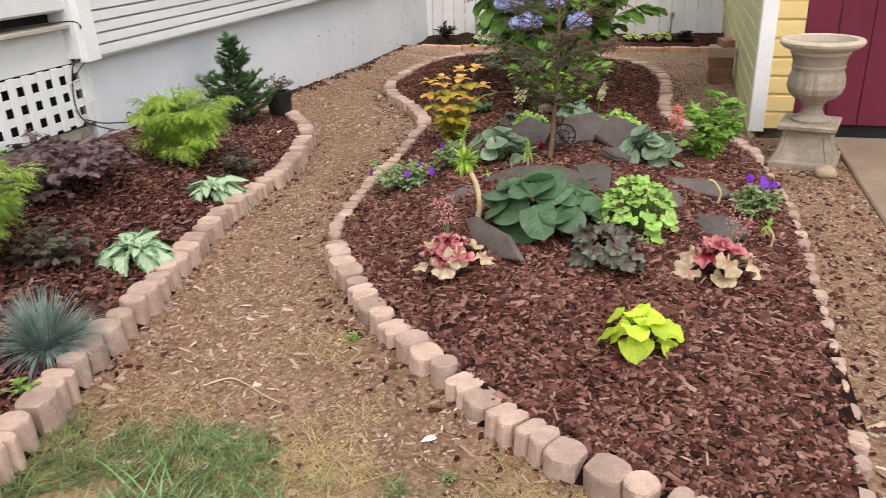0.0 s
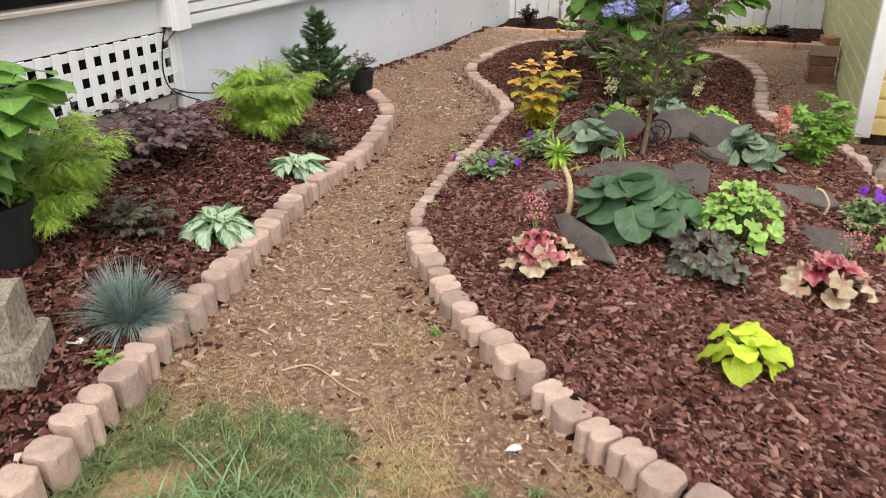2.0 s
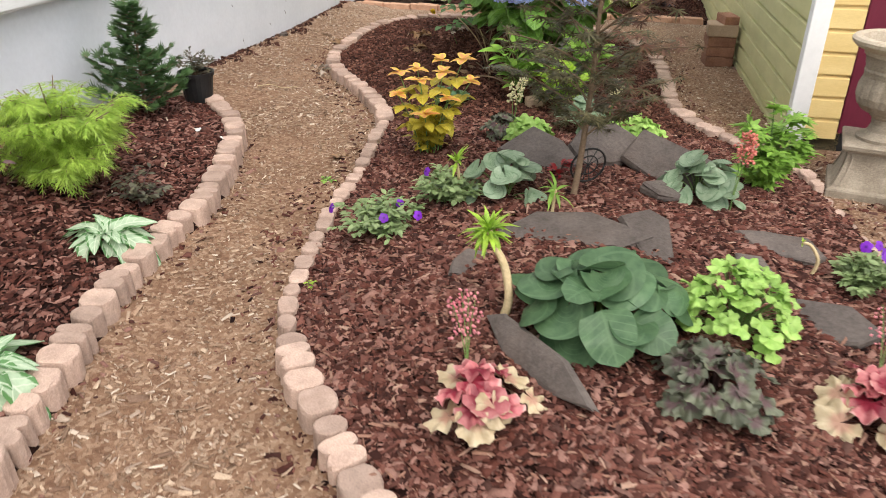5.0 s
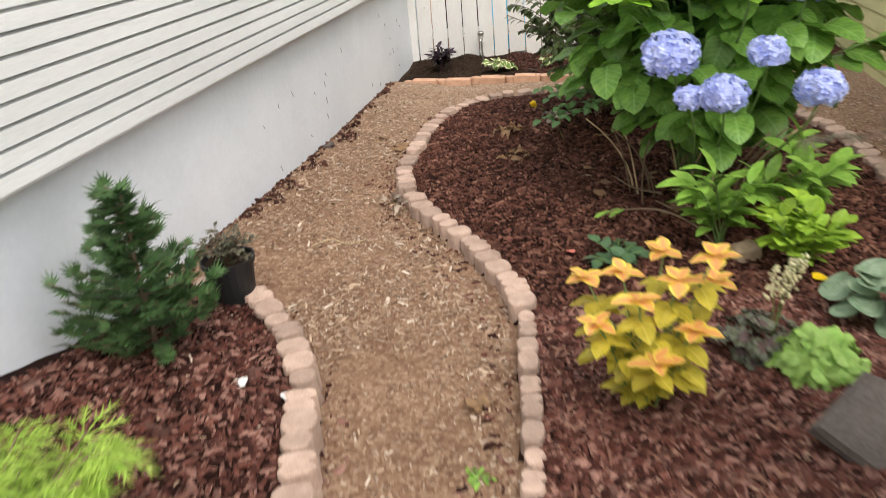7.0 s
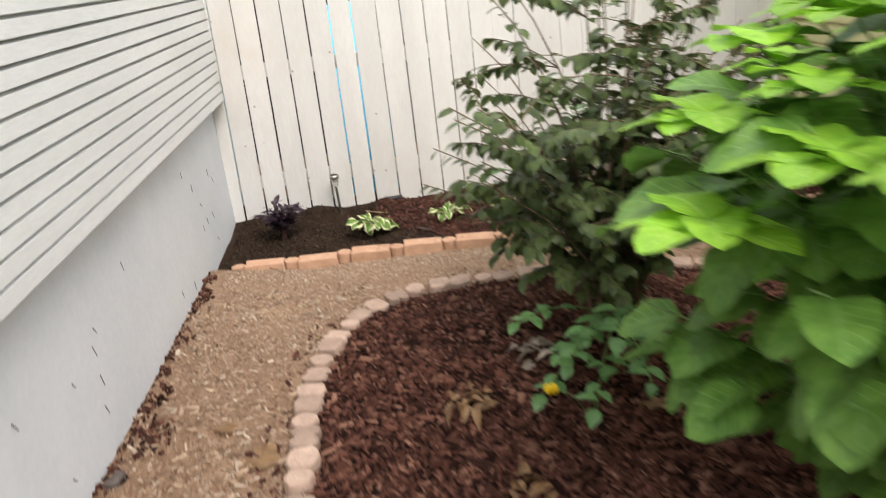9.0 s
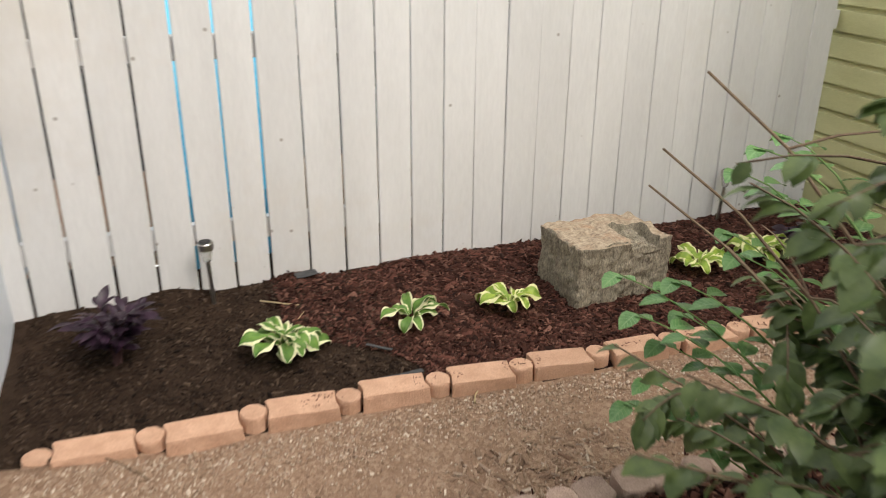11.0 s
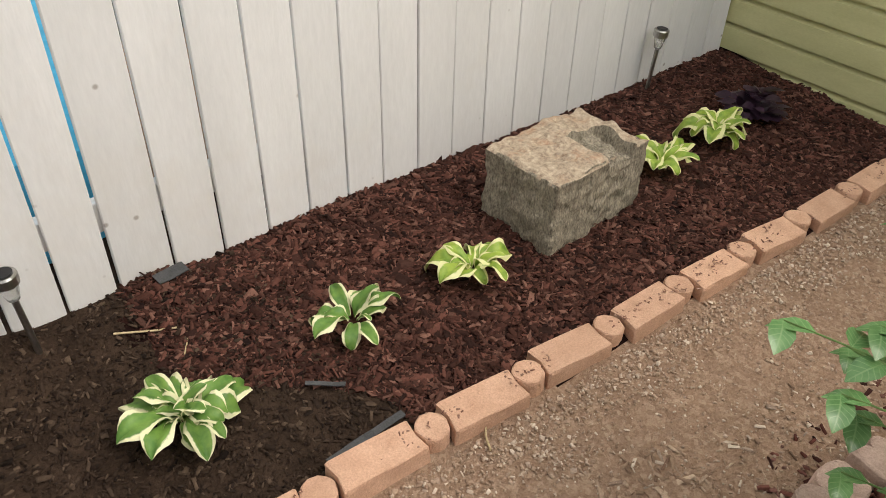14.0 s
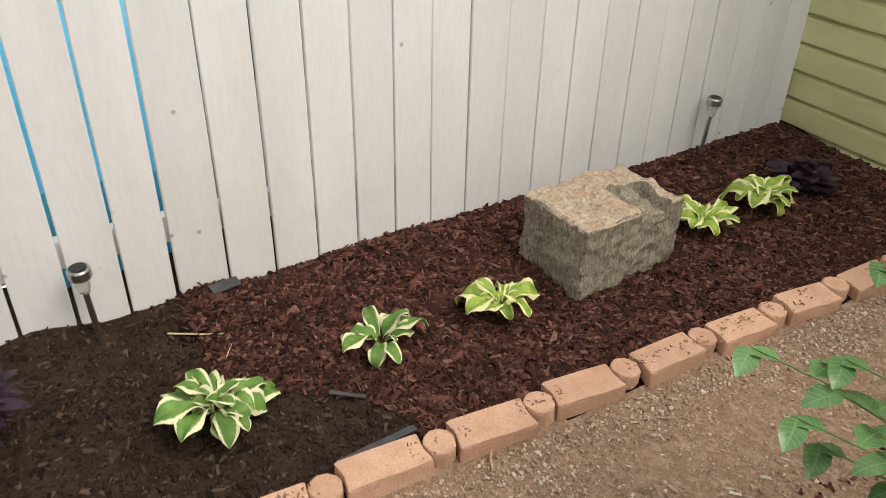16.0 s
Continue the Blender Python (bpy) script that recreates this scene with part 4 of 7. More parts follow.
T_HEART = [blade(9, ovate(w, 0.36, 0.52), dr, fo, wv, 6) for w, dr, fo, wv in ((0.47, 0.30, 0.10, 0.10), (0.44, 0.50, 0.22, -0.12), (0.49, 0.20, 0.30, 0.14))]
T_SPEAR = blade(6, ovate(0.19, 0.46, 0.9), 0.35, 0.22, 0.05)
T_WAVY = [fan_leaf(7, 0.20, 162, rf, 0.05, 42, cp) for rf, cp in ((0.09, 0.0), (0.13, -0.15), (0.06, 0.2))]
T_SCALLOP = [fan_leaf(5, 0.20, 158, rf, 0.06, 32, cp) for rf, cp in ((0.08, 0.1), (0.12, -0.2))]
T_PLATE = [fan_leaf(2, 0.05, 170, rf, 0.0, 26, cp) for rf, cp in ((0.05, 0.30), (0.09, -0.1))]
T_NEEDLE = fingers(7, 62, 0.075, 2, 0.15)


def flower_disc(petals, cup=0.25, n=3):
    v, uv, f = [(0, 0, -cup * 0.6)], [(0.5, 0)], []
    k = petals * 4
    for i in range(k):
        a = 2 * math.pi * i / k
        r = 0.5 * (0.82 + 0.18 * abs(math.cos(a * petals / 2)))
        v.append((r * math.cos(a), r * math.sin(a), 0.04 * math.cos(a * petals)))
        uv.append((1.0, i / k))
        f.append((0, 1 + i, 1 + (i + 1) % k))
    return np.array(v, float), f, np.array(uv)


def floret():
    """Four rounded petals."""
    v, uv, f = [], [], []
    for i in range(4):
        a = math.pi / 2 * i
        o = len(v)
        for x, y, z in ((0.02, 0, 0), (0.30, 0.24, 0.05), (0.54, 0.0, 0.02), (0.30, -0.24, 0.05)):
            v.append((x * math.cos(a) - y * math.sin(a), x * math.sin(a) + y * math.cos(a), z))
            uv.append((0.5 + x, 0.5))
        f.append((o, o + 3, o + 2, o + 1))
    return np.array(v), f, np.array(uv)


T_FLORET, T_PETUNIA = floret(), flower_disc(5)


# ---- house bed: plants ----
def hosta_leaf(width, droop, fold, wave, belly=0.48):
    return blade(11, ovate(width, belly, 0.82), droop, fold, wave, 6)


T_HOSTA = [hosta_leaf(0.28, 0.95, 0.34, 0.30), hosta_leaf(0.30, 1.25, 0.20, -0.34), hosta_leaf(0.26, 0.75, 0.55, 0.24), hosta_leaf(0.29, 1.55, 0.12, 0.40)]


def hosta(at, count, length, template, mat, label, seed, rise=(8, 60), group="hostas"):
    meshes = [leaf_mesh("leaf", t, mat) for t in template]
    return rosette("hosta", at, label, "plant", meshes, count, length, rise, seed, group, stalk=0.045)


hosta((-2.15, 2.22), 30, 0.17, T_HOSTA, L["silver"], "silver and green variegated hosta clump in bark mulch", 11)
hosta((-2.30, 3.06), 22, 0.165, T_HOSTA, L["silver"], "pale silver-green hosta clump beside the edging", 12)
shrub("cutleaf_shrub", (-2.68, 3.40), "feathery lime-green cutleaf shrub in front of the foundation", "shrub", T_CUT, L["cutleaf"], M["stem_brown"], 0.50, 0.29, 46, 9, (0.080, 0.135), 0.22, 0.30, 21, group="cutleaf shrubs", low=0.3)
shrub("cutleaf_shrub", (-2.62, 1.84), "feathery lime-green cutleaf shrub beside a potted plant", "shrub", T_CUT, L["cutleaf"], M["stem_brown"], 0.50, 0.29, 46, 9, (0.080, 0.135), 0.22, 0.30, 22, group="cutleaf shrubs", low=0.3)
shrub("purple_shrub", (-2.90, 2.62), "low purple-leaved shrub spreading under the lattice", "shrub", T_BROAD4, L["purple"], M["stem_dark"], 0.27, 0.52, 38, 11, (0.036, 0.058), 0.3, 0.18, 23, twigs=3, low=0.3)
shrub("purple_shrub", (-2.95, 1.98), "low purple-leaved shrub at the foot of the lattice", "shrub", T_BROAD4, L["purple"], M["stem_dark"], 0.28, 0.38, 28, 11, (0.036, 0.058), 0.3, 0.1, 24, twigs=3, low=0.3)
shrub("small_shrub", (-2.36, 1.99), "small sparse purple-green shrub in bark mulch", "shrub", T_OVAL, L["purple_green"], M["stem_dark"], 0.21, 0.17, 18, 9, (0.03, 0.05), 0.3, 0.1, 25)
shrub("small_shrub", (-2.36, 3.40), "small twiggy purple-green shrub near the edging", "shrub", T_OVAL, L["purple_green"], M["stem_dark"], 0.17, 0.16, 14, 8, (0.025, 0.04), 0.3, 0.1, 26)
shrub("weed", (-1.84, 1.27), "tiny green weed at the edging", "plant", T_OVAL, L["bright"], M["stem_green"], 0.05, 0.05, 7, 4, (0.02, 0.035), 0.3, 0.1, 27, twigs=0)


def conifer(at, height, radius, seed):
    """An upright young conifer with short flat sprays on drooping branches."""
    r = random.Random(seed)
    x, y = at
    root = empty("conifer", (x, y, gz(x, y)), "young dark green conifer against the foundation wall", "conifer")
    tf, lf = Foliage(), Foliage()
    tf.tube(bez((0, 0, 0), (0.01, 0, height * 0.5), (0.03, 0.0, height * 0.96), 6), 0.011, 0.003, 6)
    for i in range(92):
        t = 0.04 + 0.95 * (i / 92) ** 1.1
        z = height * t
        reach = (radius * (1 - 0.45 * t) if t < 0.5 else radius * 0.62 * (1 - t) ** 0.5) * r.uniform(0.7, 1.15) + 0.02
        if 0.50 < t < 0.60:
            reach *= 0.5
        reach *= r.uniform(0.75, 1.3)
        a = i * 2.39996 + r.uniform(-0.3, 0.3)
        tip = Vector((math.cos(a) * reach, math.sin(a) * reach, z + reach * r.uniform(0.15, 0.6)))
        line = bez((0.02 * t, 0, z), (tip.x * 0.6, tip.y * 0.6, z + 0.1 * reach), tip, 5)
        bf = Foliage()
        bf.tube(line, 0.003, 0.0015, 3)
        bf.made("branch", M["stem_brown"], root)
        n = 5 + int(reach * 50)
        for k in range(n):
            q = (0.15 + 0.85 * k / n) * 5
            j = min(int(q), 4)
            p = line[j].lerp(line[j + 1], q - j)
            d = (line[j + 1] - line[j]).normalized() + Vector((r.uniform(-1, 1), r.uniform(-1, 1), r.uniform(-0.4, 0.7))) * 0.75
            lf.leaf(T_NEEDLE, p, d, r.uniform(0.042, 0.070), (r.uniform(-0.6, 0.6), r.uniform(-0.6, 0.6), 1))
    tf.made("trunk", M["stem_brown"], root)
    lf.made("crown", L["conifer"], root)
    return root


conifer((-3.0, 4.52), 0.60, 0.215, 31)


def pot(at, radius, height, label, z=None):
    x, y = at
    root = empty("plant_pot", (x, y, (gz(x, y) if z is None else z) - 0.004), label, "plant pot", "black pots")
    bm = bmesh.new()
    prof = [(0.0, 0.0), (radius * 0.80, 0.0), (radius * 0.95, height * 0.86), (radius * 1.04, height * 0.87), (radius * 1.06, height), (radius * 0.98, height), (radius * 0.92, height * 0.88), (0.0, height * 0.86)]
    spin_profile(bm, prof, 22)
    part("shell", bm, M["pot"], root, smooth=False)
    bm = bmesh.new()
    bmesh.ops.create_circle(bm, cap_ends=True, radius=radius * 0.93, segments=20)
    for v in bm.verts:
        v.co.z = height * 0.885
    part("potting_soil", bm, M["soil_dark"], root, "dark potting soil")
    return root


def spin_profile(bm, prof, seg, squash=None):
    rings = []
    for rr, z in prof:
        if rr < 1e-6:
            rings.append([bm.verts.new((0, 0, z))])
        else:
            rings.append([bm.verts.new((rr * math.cos(2 * math.pi * k / seg) * (squash(k, rr, z) if squash else 1), rr * math.sin(2 * math.pi * k / seg) * (squash(k, rr, z) if squash else 1), z)) for k in range(seg)])
    for a, b in zip(rings, rings[1:]):
        for k in range(seg):
            k2 = (k + 1) % seg
            if len(a) == 1 and len(b) > 1:
                bm.faces.new((a[0], b[k2], b[k]))
            elif len(b) == 1 and len(a) > 1:
                bm.faces.new((a[k], a[k2], b[0]))
            elif len(a) > 1:
                bm.faces.new((a[k], a[k2], b[k2], b[k]))
    bmesh.ops.recalc_face_normals(bm, faces=bm.faces)


pot((-2.925, 4.98), 0.102, 0.185, "black plastic nursery pot on the mulch by the wall")
s = shrub("potted_shrub", (-2.925, 4.98), "thin brownish green plant in a black pot", "plant", T_OVAL, L["purple_green"], M["stem_brown"], 0.17, 0.14, 22, 10, (0.018, 0.030), 0.3, 0.0, 33, stem_r=0.002)
s.location.z += 0.155
pot((-2.52, 1.55), 0.12, 0.22, "black plastic pot behind the carved stone")
s = shrub("potted_hydrangea", (-2.52, 1.55), "large-leaved green hydrangea growing in a black pot", "shrub", T_BROAD, L["hydrangea"], M["stem_green"], 0.58, 0.30, 8, 11, (0.13, 0.20), 0.12, 0.35, 34, stem_r=0.006, twigs=1, low=0.5, singles=300)
s.location.z += 0.19


def tuft(at, count, length, label, seed, mat, name, category):
    r = random.Random(seed)
    x, y = at
    root = empty(name, (x, y, gz(x, y)), label, category)
    lf = Foliage()
    for i in range(count):
        a, el = r.uniform(0, 6.28), radians(8 + 74 * r.random() ** 0.9)
        L_ = length * r.uniform(0.65, 1.1)
        d = Vector((math.cos(a) * math.cos(el), math.sin(a) * math.cos(el), math.sin(el)))
        side = Vector((-math.sin(a), math.cos(a), 0)) * 0.0016
        b = Vector((math.cos(a), math.sin(a), 0)) * r.uniform(0, 0.03)
        pts = [b + d * L_ * t - Vector((0, 0, 0.42 * L_ * t * t * math.cos(el))) for t in (0, 0.35, 0.7, 1.0)]
        v, uv = [], []
        for k, p in enumerate(pts):
            w = (1.0, 1.0, 0.7, 0.15)[k]
            v += [p - side * w, p + side * w]
            uv += [(0.2, k / 3), (0.8, k / 3)]
        lf.v.append(np.array([tuple(q) for q in v]))
        lf.f += [(lf.n + 2 * k, lf.n + 2 * k + 1, lf.n + 2 * k + 3, lf.n + 2 * k + 2) for k in range(3)]
        lf.uv.append(np.array(uv))
        lf.n += 8
    lf.made("blades", mat, root)
    return root


tuft((-1.95, 1.50), 900, 0.235, "spiky blue-grey fescue grass tuft by the edging", 35, L["fescue"], "fescue_grass", "ornamental grass")


def rough_block(name, size, material, label, category, at, turn, seed, top=None, rough=0.012, taper=0.04, z=None, cuts=9, notch=False):
    """A hewn block with worn, broken faces."""
    r = random.Random(seed)
    x, y = at
    root = empty(name, (x, y, gz(x, y) - 0.02 if z is None else z), label, category)
    root.rotation_euler = (0, 0, radians(turn))
    bm = bmesh.new()
    bmesh.ops.create_cube(bm, size=1.0)
    bmesh.ops.subdivide_edges(bm, edges=bm.edges[:], cuts=cuts, use_grid_fill=True)
    for v in bm.verts:
        c = v.co.copy()
        f = 1 - taper * (c.z + 0.5)
        p = Vector((c.x * size[0] * f, c.y * size[1] * f, (c.z + 0.5) * size[2]))
        edge = sum(abs(abs(k) - 0.5) < 0.01 for k in c)
        n1 = noise.noise(p * 9 + Vector((seed, 0, 0)))
        n2 = noise.noise(p * 28 + Vector((0, seed, 0)))
        out = Vector((c.x, c.y, c.z)).normalized()
        p += out * (rough * n1 + rough * 0.6 * n2)
        if edge >= 2:
            p -= out * (0.004 + 0.008 * abs(n1))
        if c.z > 0.49:
            p.z += 0.012 * noise.noise(Vector((p.x * 7, p.y * 9, seed))) + 0.007 * noise.noise(Vector((p.x * 26, p.y * 30, seed)))
        if notch and c.z > 0.2 and 0.05 < c.x < 0.36 and c.y < 0.1:
            p.z -= 0.045 * (c.z - 0.2) / 0.3 * (0.7 + 0.6 * n2)
        v.co = p
    ob = part("block", bm, material, root, smooth=False)
    if top:
        ob.data.materials.append(top)
        ob.data.polygons.foreach_set("material_index", [1 if q.normal.z > 0.55 and q.center.z > size[2] * 0.9 else 0 for q in ob.data.polygons])
    return root


stone = rough_block("carved_stone", (0.40, 0.18, 0.27), M["stone"], "rough grey-tan carved stone on a lettered base in the mulch", "stone", (-2.15, 1.06), 33, 41, z=gz(-2.15, 1.06) - 0.055)
bm = bmesh.new()
box(bm, -0.225, 0.225, -0.122, 0.12, 0.0, 0.115, bev=0.008)
part("plinth", bm, M["stone"], stone, "lower stone plinth with worn raised letters")
for i, w in enumerate((0.022, 0.02, 0.026, 0.018, 0.03, 0.022, 0.02, 0.024)):
    bm = bmesh.new()
    box(bm, -0.20 + i * 0.05, -0.20 + i * 0.05 + w, -0.126, -0.1205, 0.045, 0.085, bev=0.001)
    part("worn_letter", bm, M["stone"], stone)


def slate(at, size, turn, tilt, seed, label, name="slate_rock", lift=0.0, thick=0.05):
    """A split slab of slate with an uneven outline."""
    r = random.Random(seed)
    x, y = at
    n = 5 + seed % 2
    bm = bmesh.new()
    ring = []
    for k in range(n):
        a = 2 * math.pi * (k + r.uniform(-0.28, 0.28)) / n
        rad = 0.60 * r.uniform(0.72, 1.15)
        ring.append((rad * math.cos(a) * size[0], rad * math.sin(a) * size[1]))
    layers = [(0.0, 0.94), (thick * 0.35, 1.0), (thick * 0.6, 0.97), (thick * 0.75, 1.0), (thick, 0.93)]
    vs = [[bm.verts.new((px * k + r.uniform(-0.004, 0.004), py * k + r.uniform(-0.004, 0.004), z + r.uniform(-0.003, 0.003))) for px, py in ring] for z, k in layers]
    for a, b in zip(vs, vs[1:]):
        for k in range(n):
            bm.faces.new((a[k], a[(k + 1) % n], b[(k + 1) % n], b[k]))
    mid = bm.verts.new((0, 0, thick + r.uniform(0.0, 0.012)))
    for k in range(n):
        bm.faces.new((vs[-1][k], vs[-1][(k + 1) % n], mid))
    bm.faces.new(list(reversed(vs[0])))
    ob = part(name, bm, M["slate"])
    ob.location = (x, y, gz(x, y) - 0.012 + lift)
    ob.rotation_euler = (radians(tilt[0]), radians(tilt[1]), radians(turn))
    return tagged(ob, label, "rock", "slate rocks")


slate((-3.14, 3.78), (0.16, 0.10), 30, (50, 0), 51, "black slate piece leaning on the foundation wall", lift=0.06)


def cable(name, pts, radius, label):
    f = Foliage()
    line = smooth3(pts)
    f.tube(line, radius, radius, 6)
    ob = f.made(name, M["cable"], None)
    return tagged(ob, label, "cable", "black cables")


def smooth3(pts, n=6):
    p = [Vector(q) for q in pts]
    out = []
    for i in range(len(p) - 1):
        a, b, c, d = p[max(i - 1, 0)], p[i], p[i + 1], p[min(i + 2, len(p) - 1)]
        for k in range(n):
            t = k / n
            out.append(0.5 * (2 * b + (c - a) * t + (2 * a - 5 * b + 4 * c - d) * t * t + (3 * b - a - 3 * c + d) * t**3))
    return out + [p[-1]]


WX = HOUSE_X
cable("cable", [(-3.27, 2.9, 0.985), (-3.24, 3.2, 0.985), (-3.20, 3.36, 0.97), (-3.23, 3.40, 0.88), (-3.265, 3.38, 0.80), (-3.275, 3.33, 0.72), (-3.285, 3.31, 0.62), (-3.285, 3.30, 0.52), (-3.275, 3.32, 0.44), (-3.26, 3.40, 0.38), (-3.22, 3.50, 0.33)], 0.004, "black cable hanging down the porch corner to the ground")
cable("cable", [(-3.23, 3.395, 0.87), (-3.25, 3.43, 0.77), (-3.275, 3.38, 0.71), (-3.285, 3.34, 0.67)], 0.003, "thin black cable branching at the house corner")
cable("cable", [(-3.27, 3.34, 0.43), (-3.26, 3.45, 0.385), (-3.24, 3.56, 0.36), (-3.22, 3.63, 0.35), (-3.25, 3.66, 0.385), (-3.26, 3.70, 0.39), (-3.23, 3.73, 0.35), (-3.20, 3.78, 0.35)], 0.004, "black cable coiled along the foundation")
for z in (0.645, 0.50):
    f = Foliage()
    f.tube([(-3.290, 3.28, z), (-3.278, 3.34, z + 0.010), (-3.276, 3.45, z + 0.020)], 0.003, 0.003, 5)
    tagged(f.made("cable_tie", M["trim"], None), "white cable tie across the lattice corner", "cable tie", "cable ties")

# ---- island bed: plants and rocks ----
mound("hosta", (-0.07, 1.97), "bright chartreuse hosta alone in the mulch", "plant", [leaf_mesh("leaf", t, L["chartreuse"]) for t in T_HEART], 15, 0.105, 0.105, 0.100, 61, "hostas", M["stem_green"], low=86, jitter=0.45, droop=0.0)
mound("hosta", (-0.52, 2.75), "large blue-green hosta with broad cupped leaves", "plant", [leaf_mesh("leaf", t, L["bluegreen"]) for t in [fan_leaf(2, 0.03, 168, rf, 0.0, 28, cp) for rf, cp in ((0.07, 0.10), (0.12, -0.25), (0.09, 0.30))] + T_HEART[:1]], 30, 0.225, 0.21, 0.150, 62, "hostas", M["stem_green"], low=92, jitter=0.45, squash=(1.1, 0.9), droop=-0.05)
fan_c, fan_r = [leaf_mesh("leaf", t, L["heuchera"]) for t in T_WAVY], [leaf_mesh("leaf", t, L["heuchera_red"]) for t in T_WAVY]
fan_l, fan_d = [leaf_mesh("leaf", t, L["heuchera_lime"]) for t in T_SCALLOP], [leaf_mesh("leaf", t, L["heuchera_dark"]) for t in T_WAVY]
for at, seed in (((-0.80, 2.36), 63), ((0.18, 2.57), 64)):
    mound("coral_bells", at, "coral bells with cream outer and pink-red inner leaves", "plant", fan_c, 17, 0.155, 0.12, 0.100, seed, "coral bells", M["stem_dark"], low=92, jitter=0.4, hub=fan_r, droop=0.0)
mound("coral_bells", (-0.13, 2.84), "bushy lime-green coral bells", "plant", fan_l, 85, 0.17, 0.19, 0.062, 65, "coral bells", M["stem_green"], low=96, jitter=0.6, base=0.03, droop=0.0)
mound("coral_bells", (-0.22, 2.52), "dusky purple-grey coral bells", "plant", fan_d, 40, 0.165, 0.115, 0.078, 66, "coral bells", M["stem_dark"], low=94, jitter=0.6)
mound("coral_bells", (-0.88, 4.48), "low lime-green coral bells", "plant", fan_l, 36, 0.13, 0.11, 0.078, 67, "coral bells", M["stem_green"], low=92, jitter=0.4)
mound("coral_bells", (-0.36, 4.66), "low lime-green coral bells behind the slate", "plant", fan_l, 34, 0.15, 0.11, 0.078, 68, "coral bells", M["stem_green"], low=92, jitter=0.4)
mound("coral_bells", (-1.02, 4.62), "dark purple coral bells beside the coleus", "plant", fan_d, 30, 0.13, 0.10, 0.075, 69, "coral bells", M["stem_dark"], low=92, jitter=0.5)
rm = [leaf_mesh("leaf", t, L["grey"]) for t in T_PLATE]
for at, seed, n in (((-0.90, 3.66), 71, 19), ((-0.13, 3.86), 72, 24), ((-0.62, 4.85), 73, 16)):
    mound("brunnera", at, "grey-green brunnera with round veined leaves", "plant", rm, n, 0.17, 0.15, 0.105, seed, "brunneras", M["stem_green"], low=94, jitter=0.5, droop=0.05)


def flower_spike(at, height, label, mat, seed, name="flower_spike", stems=2, r0=0.006, spread=0.05, from_=0.5, lean=(0.0, 0.0), dots=40, wide=0.03):
    r = random.Random(seed)
    x, y = at
    root = empty(name, (x, y, gz(x, y)), label, "flower", "flower spikes")
    sf, ff = Foliage(), Foliage()
    for i in range(stems):
        tip = Vector((lean[0] + r.uniform(-spread, spread), lean[1] + r.uniform(-spread, spread), height * r.uniform(0.88, 1.05)))
        line = bez((0, 0, 0), (tip.x * 0.2, tip.y * 0.2, tip.z * 0.6), tip, 6)
        sf.tube(line, 0.0022, 0.0012, 4)
        for k in range(dots):
            t = from_ + (1 - from_) * r.random()
            q = t * 6
            j = min(int(q), 5)
            p = line[j].lerp(line[j + 1], q - j)
            w = wide * (1.1 - t)/(1.1 - from_) + 0.006
            ff.ball(p + Vector((r.uniform(-w, w), r.uniform(-w, w), r.uniform(-0.008, 0.008))), r0 * r.uniform(0.7, 1.2))
    sf.made("stem", M["stem_green"], root)
    ff.made("blossoms", mat, root)
    return root


flower_spike((-0.02, 3.75), 0.36, "coral pink flower spikes on thin stems", L["coral"], 74, stems=3, from_=0.62, dots=42, spread=0.03, wide=0.028, lean=(0.02, 0))
flower_spike((-0.86, 2.52), 0.22, "pink dotted flower sprays above the coral bells", L["pink"], 75, stems=4, from_=0.45, dots=26, spread=0.06, r0=0.0045, wide=0.03, lean=(-0.05, 0.05))
flower_spike((0.24, 2.72), 0.20, "pale pink flower sprays above the coral bells", L["pink"], 76, stems=3, from_=0.5, dots=24, spread=0.06, r0=0.0042, wide=0.03, lean=(0.06, 0.1))
flower_spike((-0.98, 4.62), 0.34, "cream bottlebrush flower spikes", L["cream"], 77, stems=3, from_=0.6, dots=44, spread=0.06, r0=0.006, wide=0.02)
flower_spike((-0.50, 4.80), 0.30, "cream bottlebrush flower spikes by the brunnera", L["cream"], 78, stems=3, from_=0.62, dots=40, spread=0.09, r0=0.006, wide=0.02)


def stalk_plant(at, pts, radius, label, seed, crown=0.09, leaves=26, mat=None):
    """A bare curved stalk topped with a mop of thin leaves."""
    r = random.Random(seed)
    x, y = at
    root = empty("stalk_plant", (x, y, gz(x, y) - 0.005), label, "plant", "bare-stalked plants")
    sf, lf = Foliage(), Foliage()
    line = smooth3(pts)
    sf.tube(line, radius, radius * 0.75, 7)
    tip = line[-1]
    for i in range(leaves):
        a, el = r.uniform(0, 6.28), radians(r.uniform(-35, 85))
        d = Vector((math.cos(a) * math.cos(el), math.sin(a) * math.cos(el), math.sin(el)))
        lf.leaf(T_LANCE, tip + Vector((0, 0, r.uniform(-0.02, 0.01))), d, crown * r.uniform(0.6, 1.1), (r.uniform(-0.3, 0.3), r.uniform(-0.3, 0.3), 1))
    sf.made("stalk", M["stem_pale"], root)
    lf.made("leaves", mat or L["lime"], root)
    return root


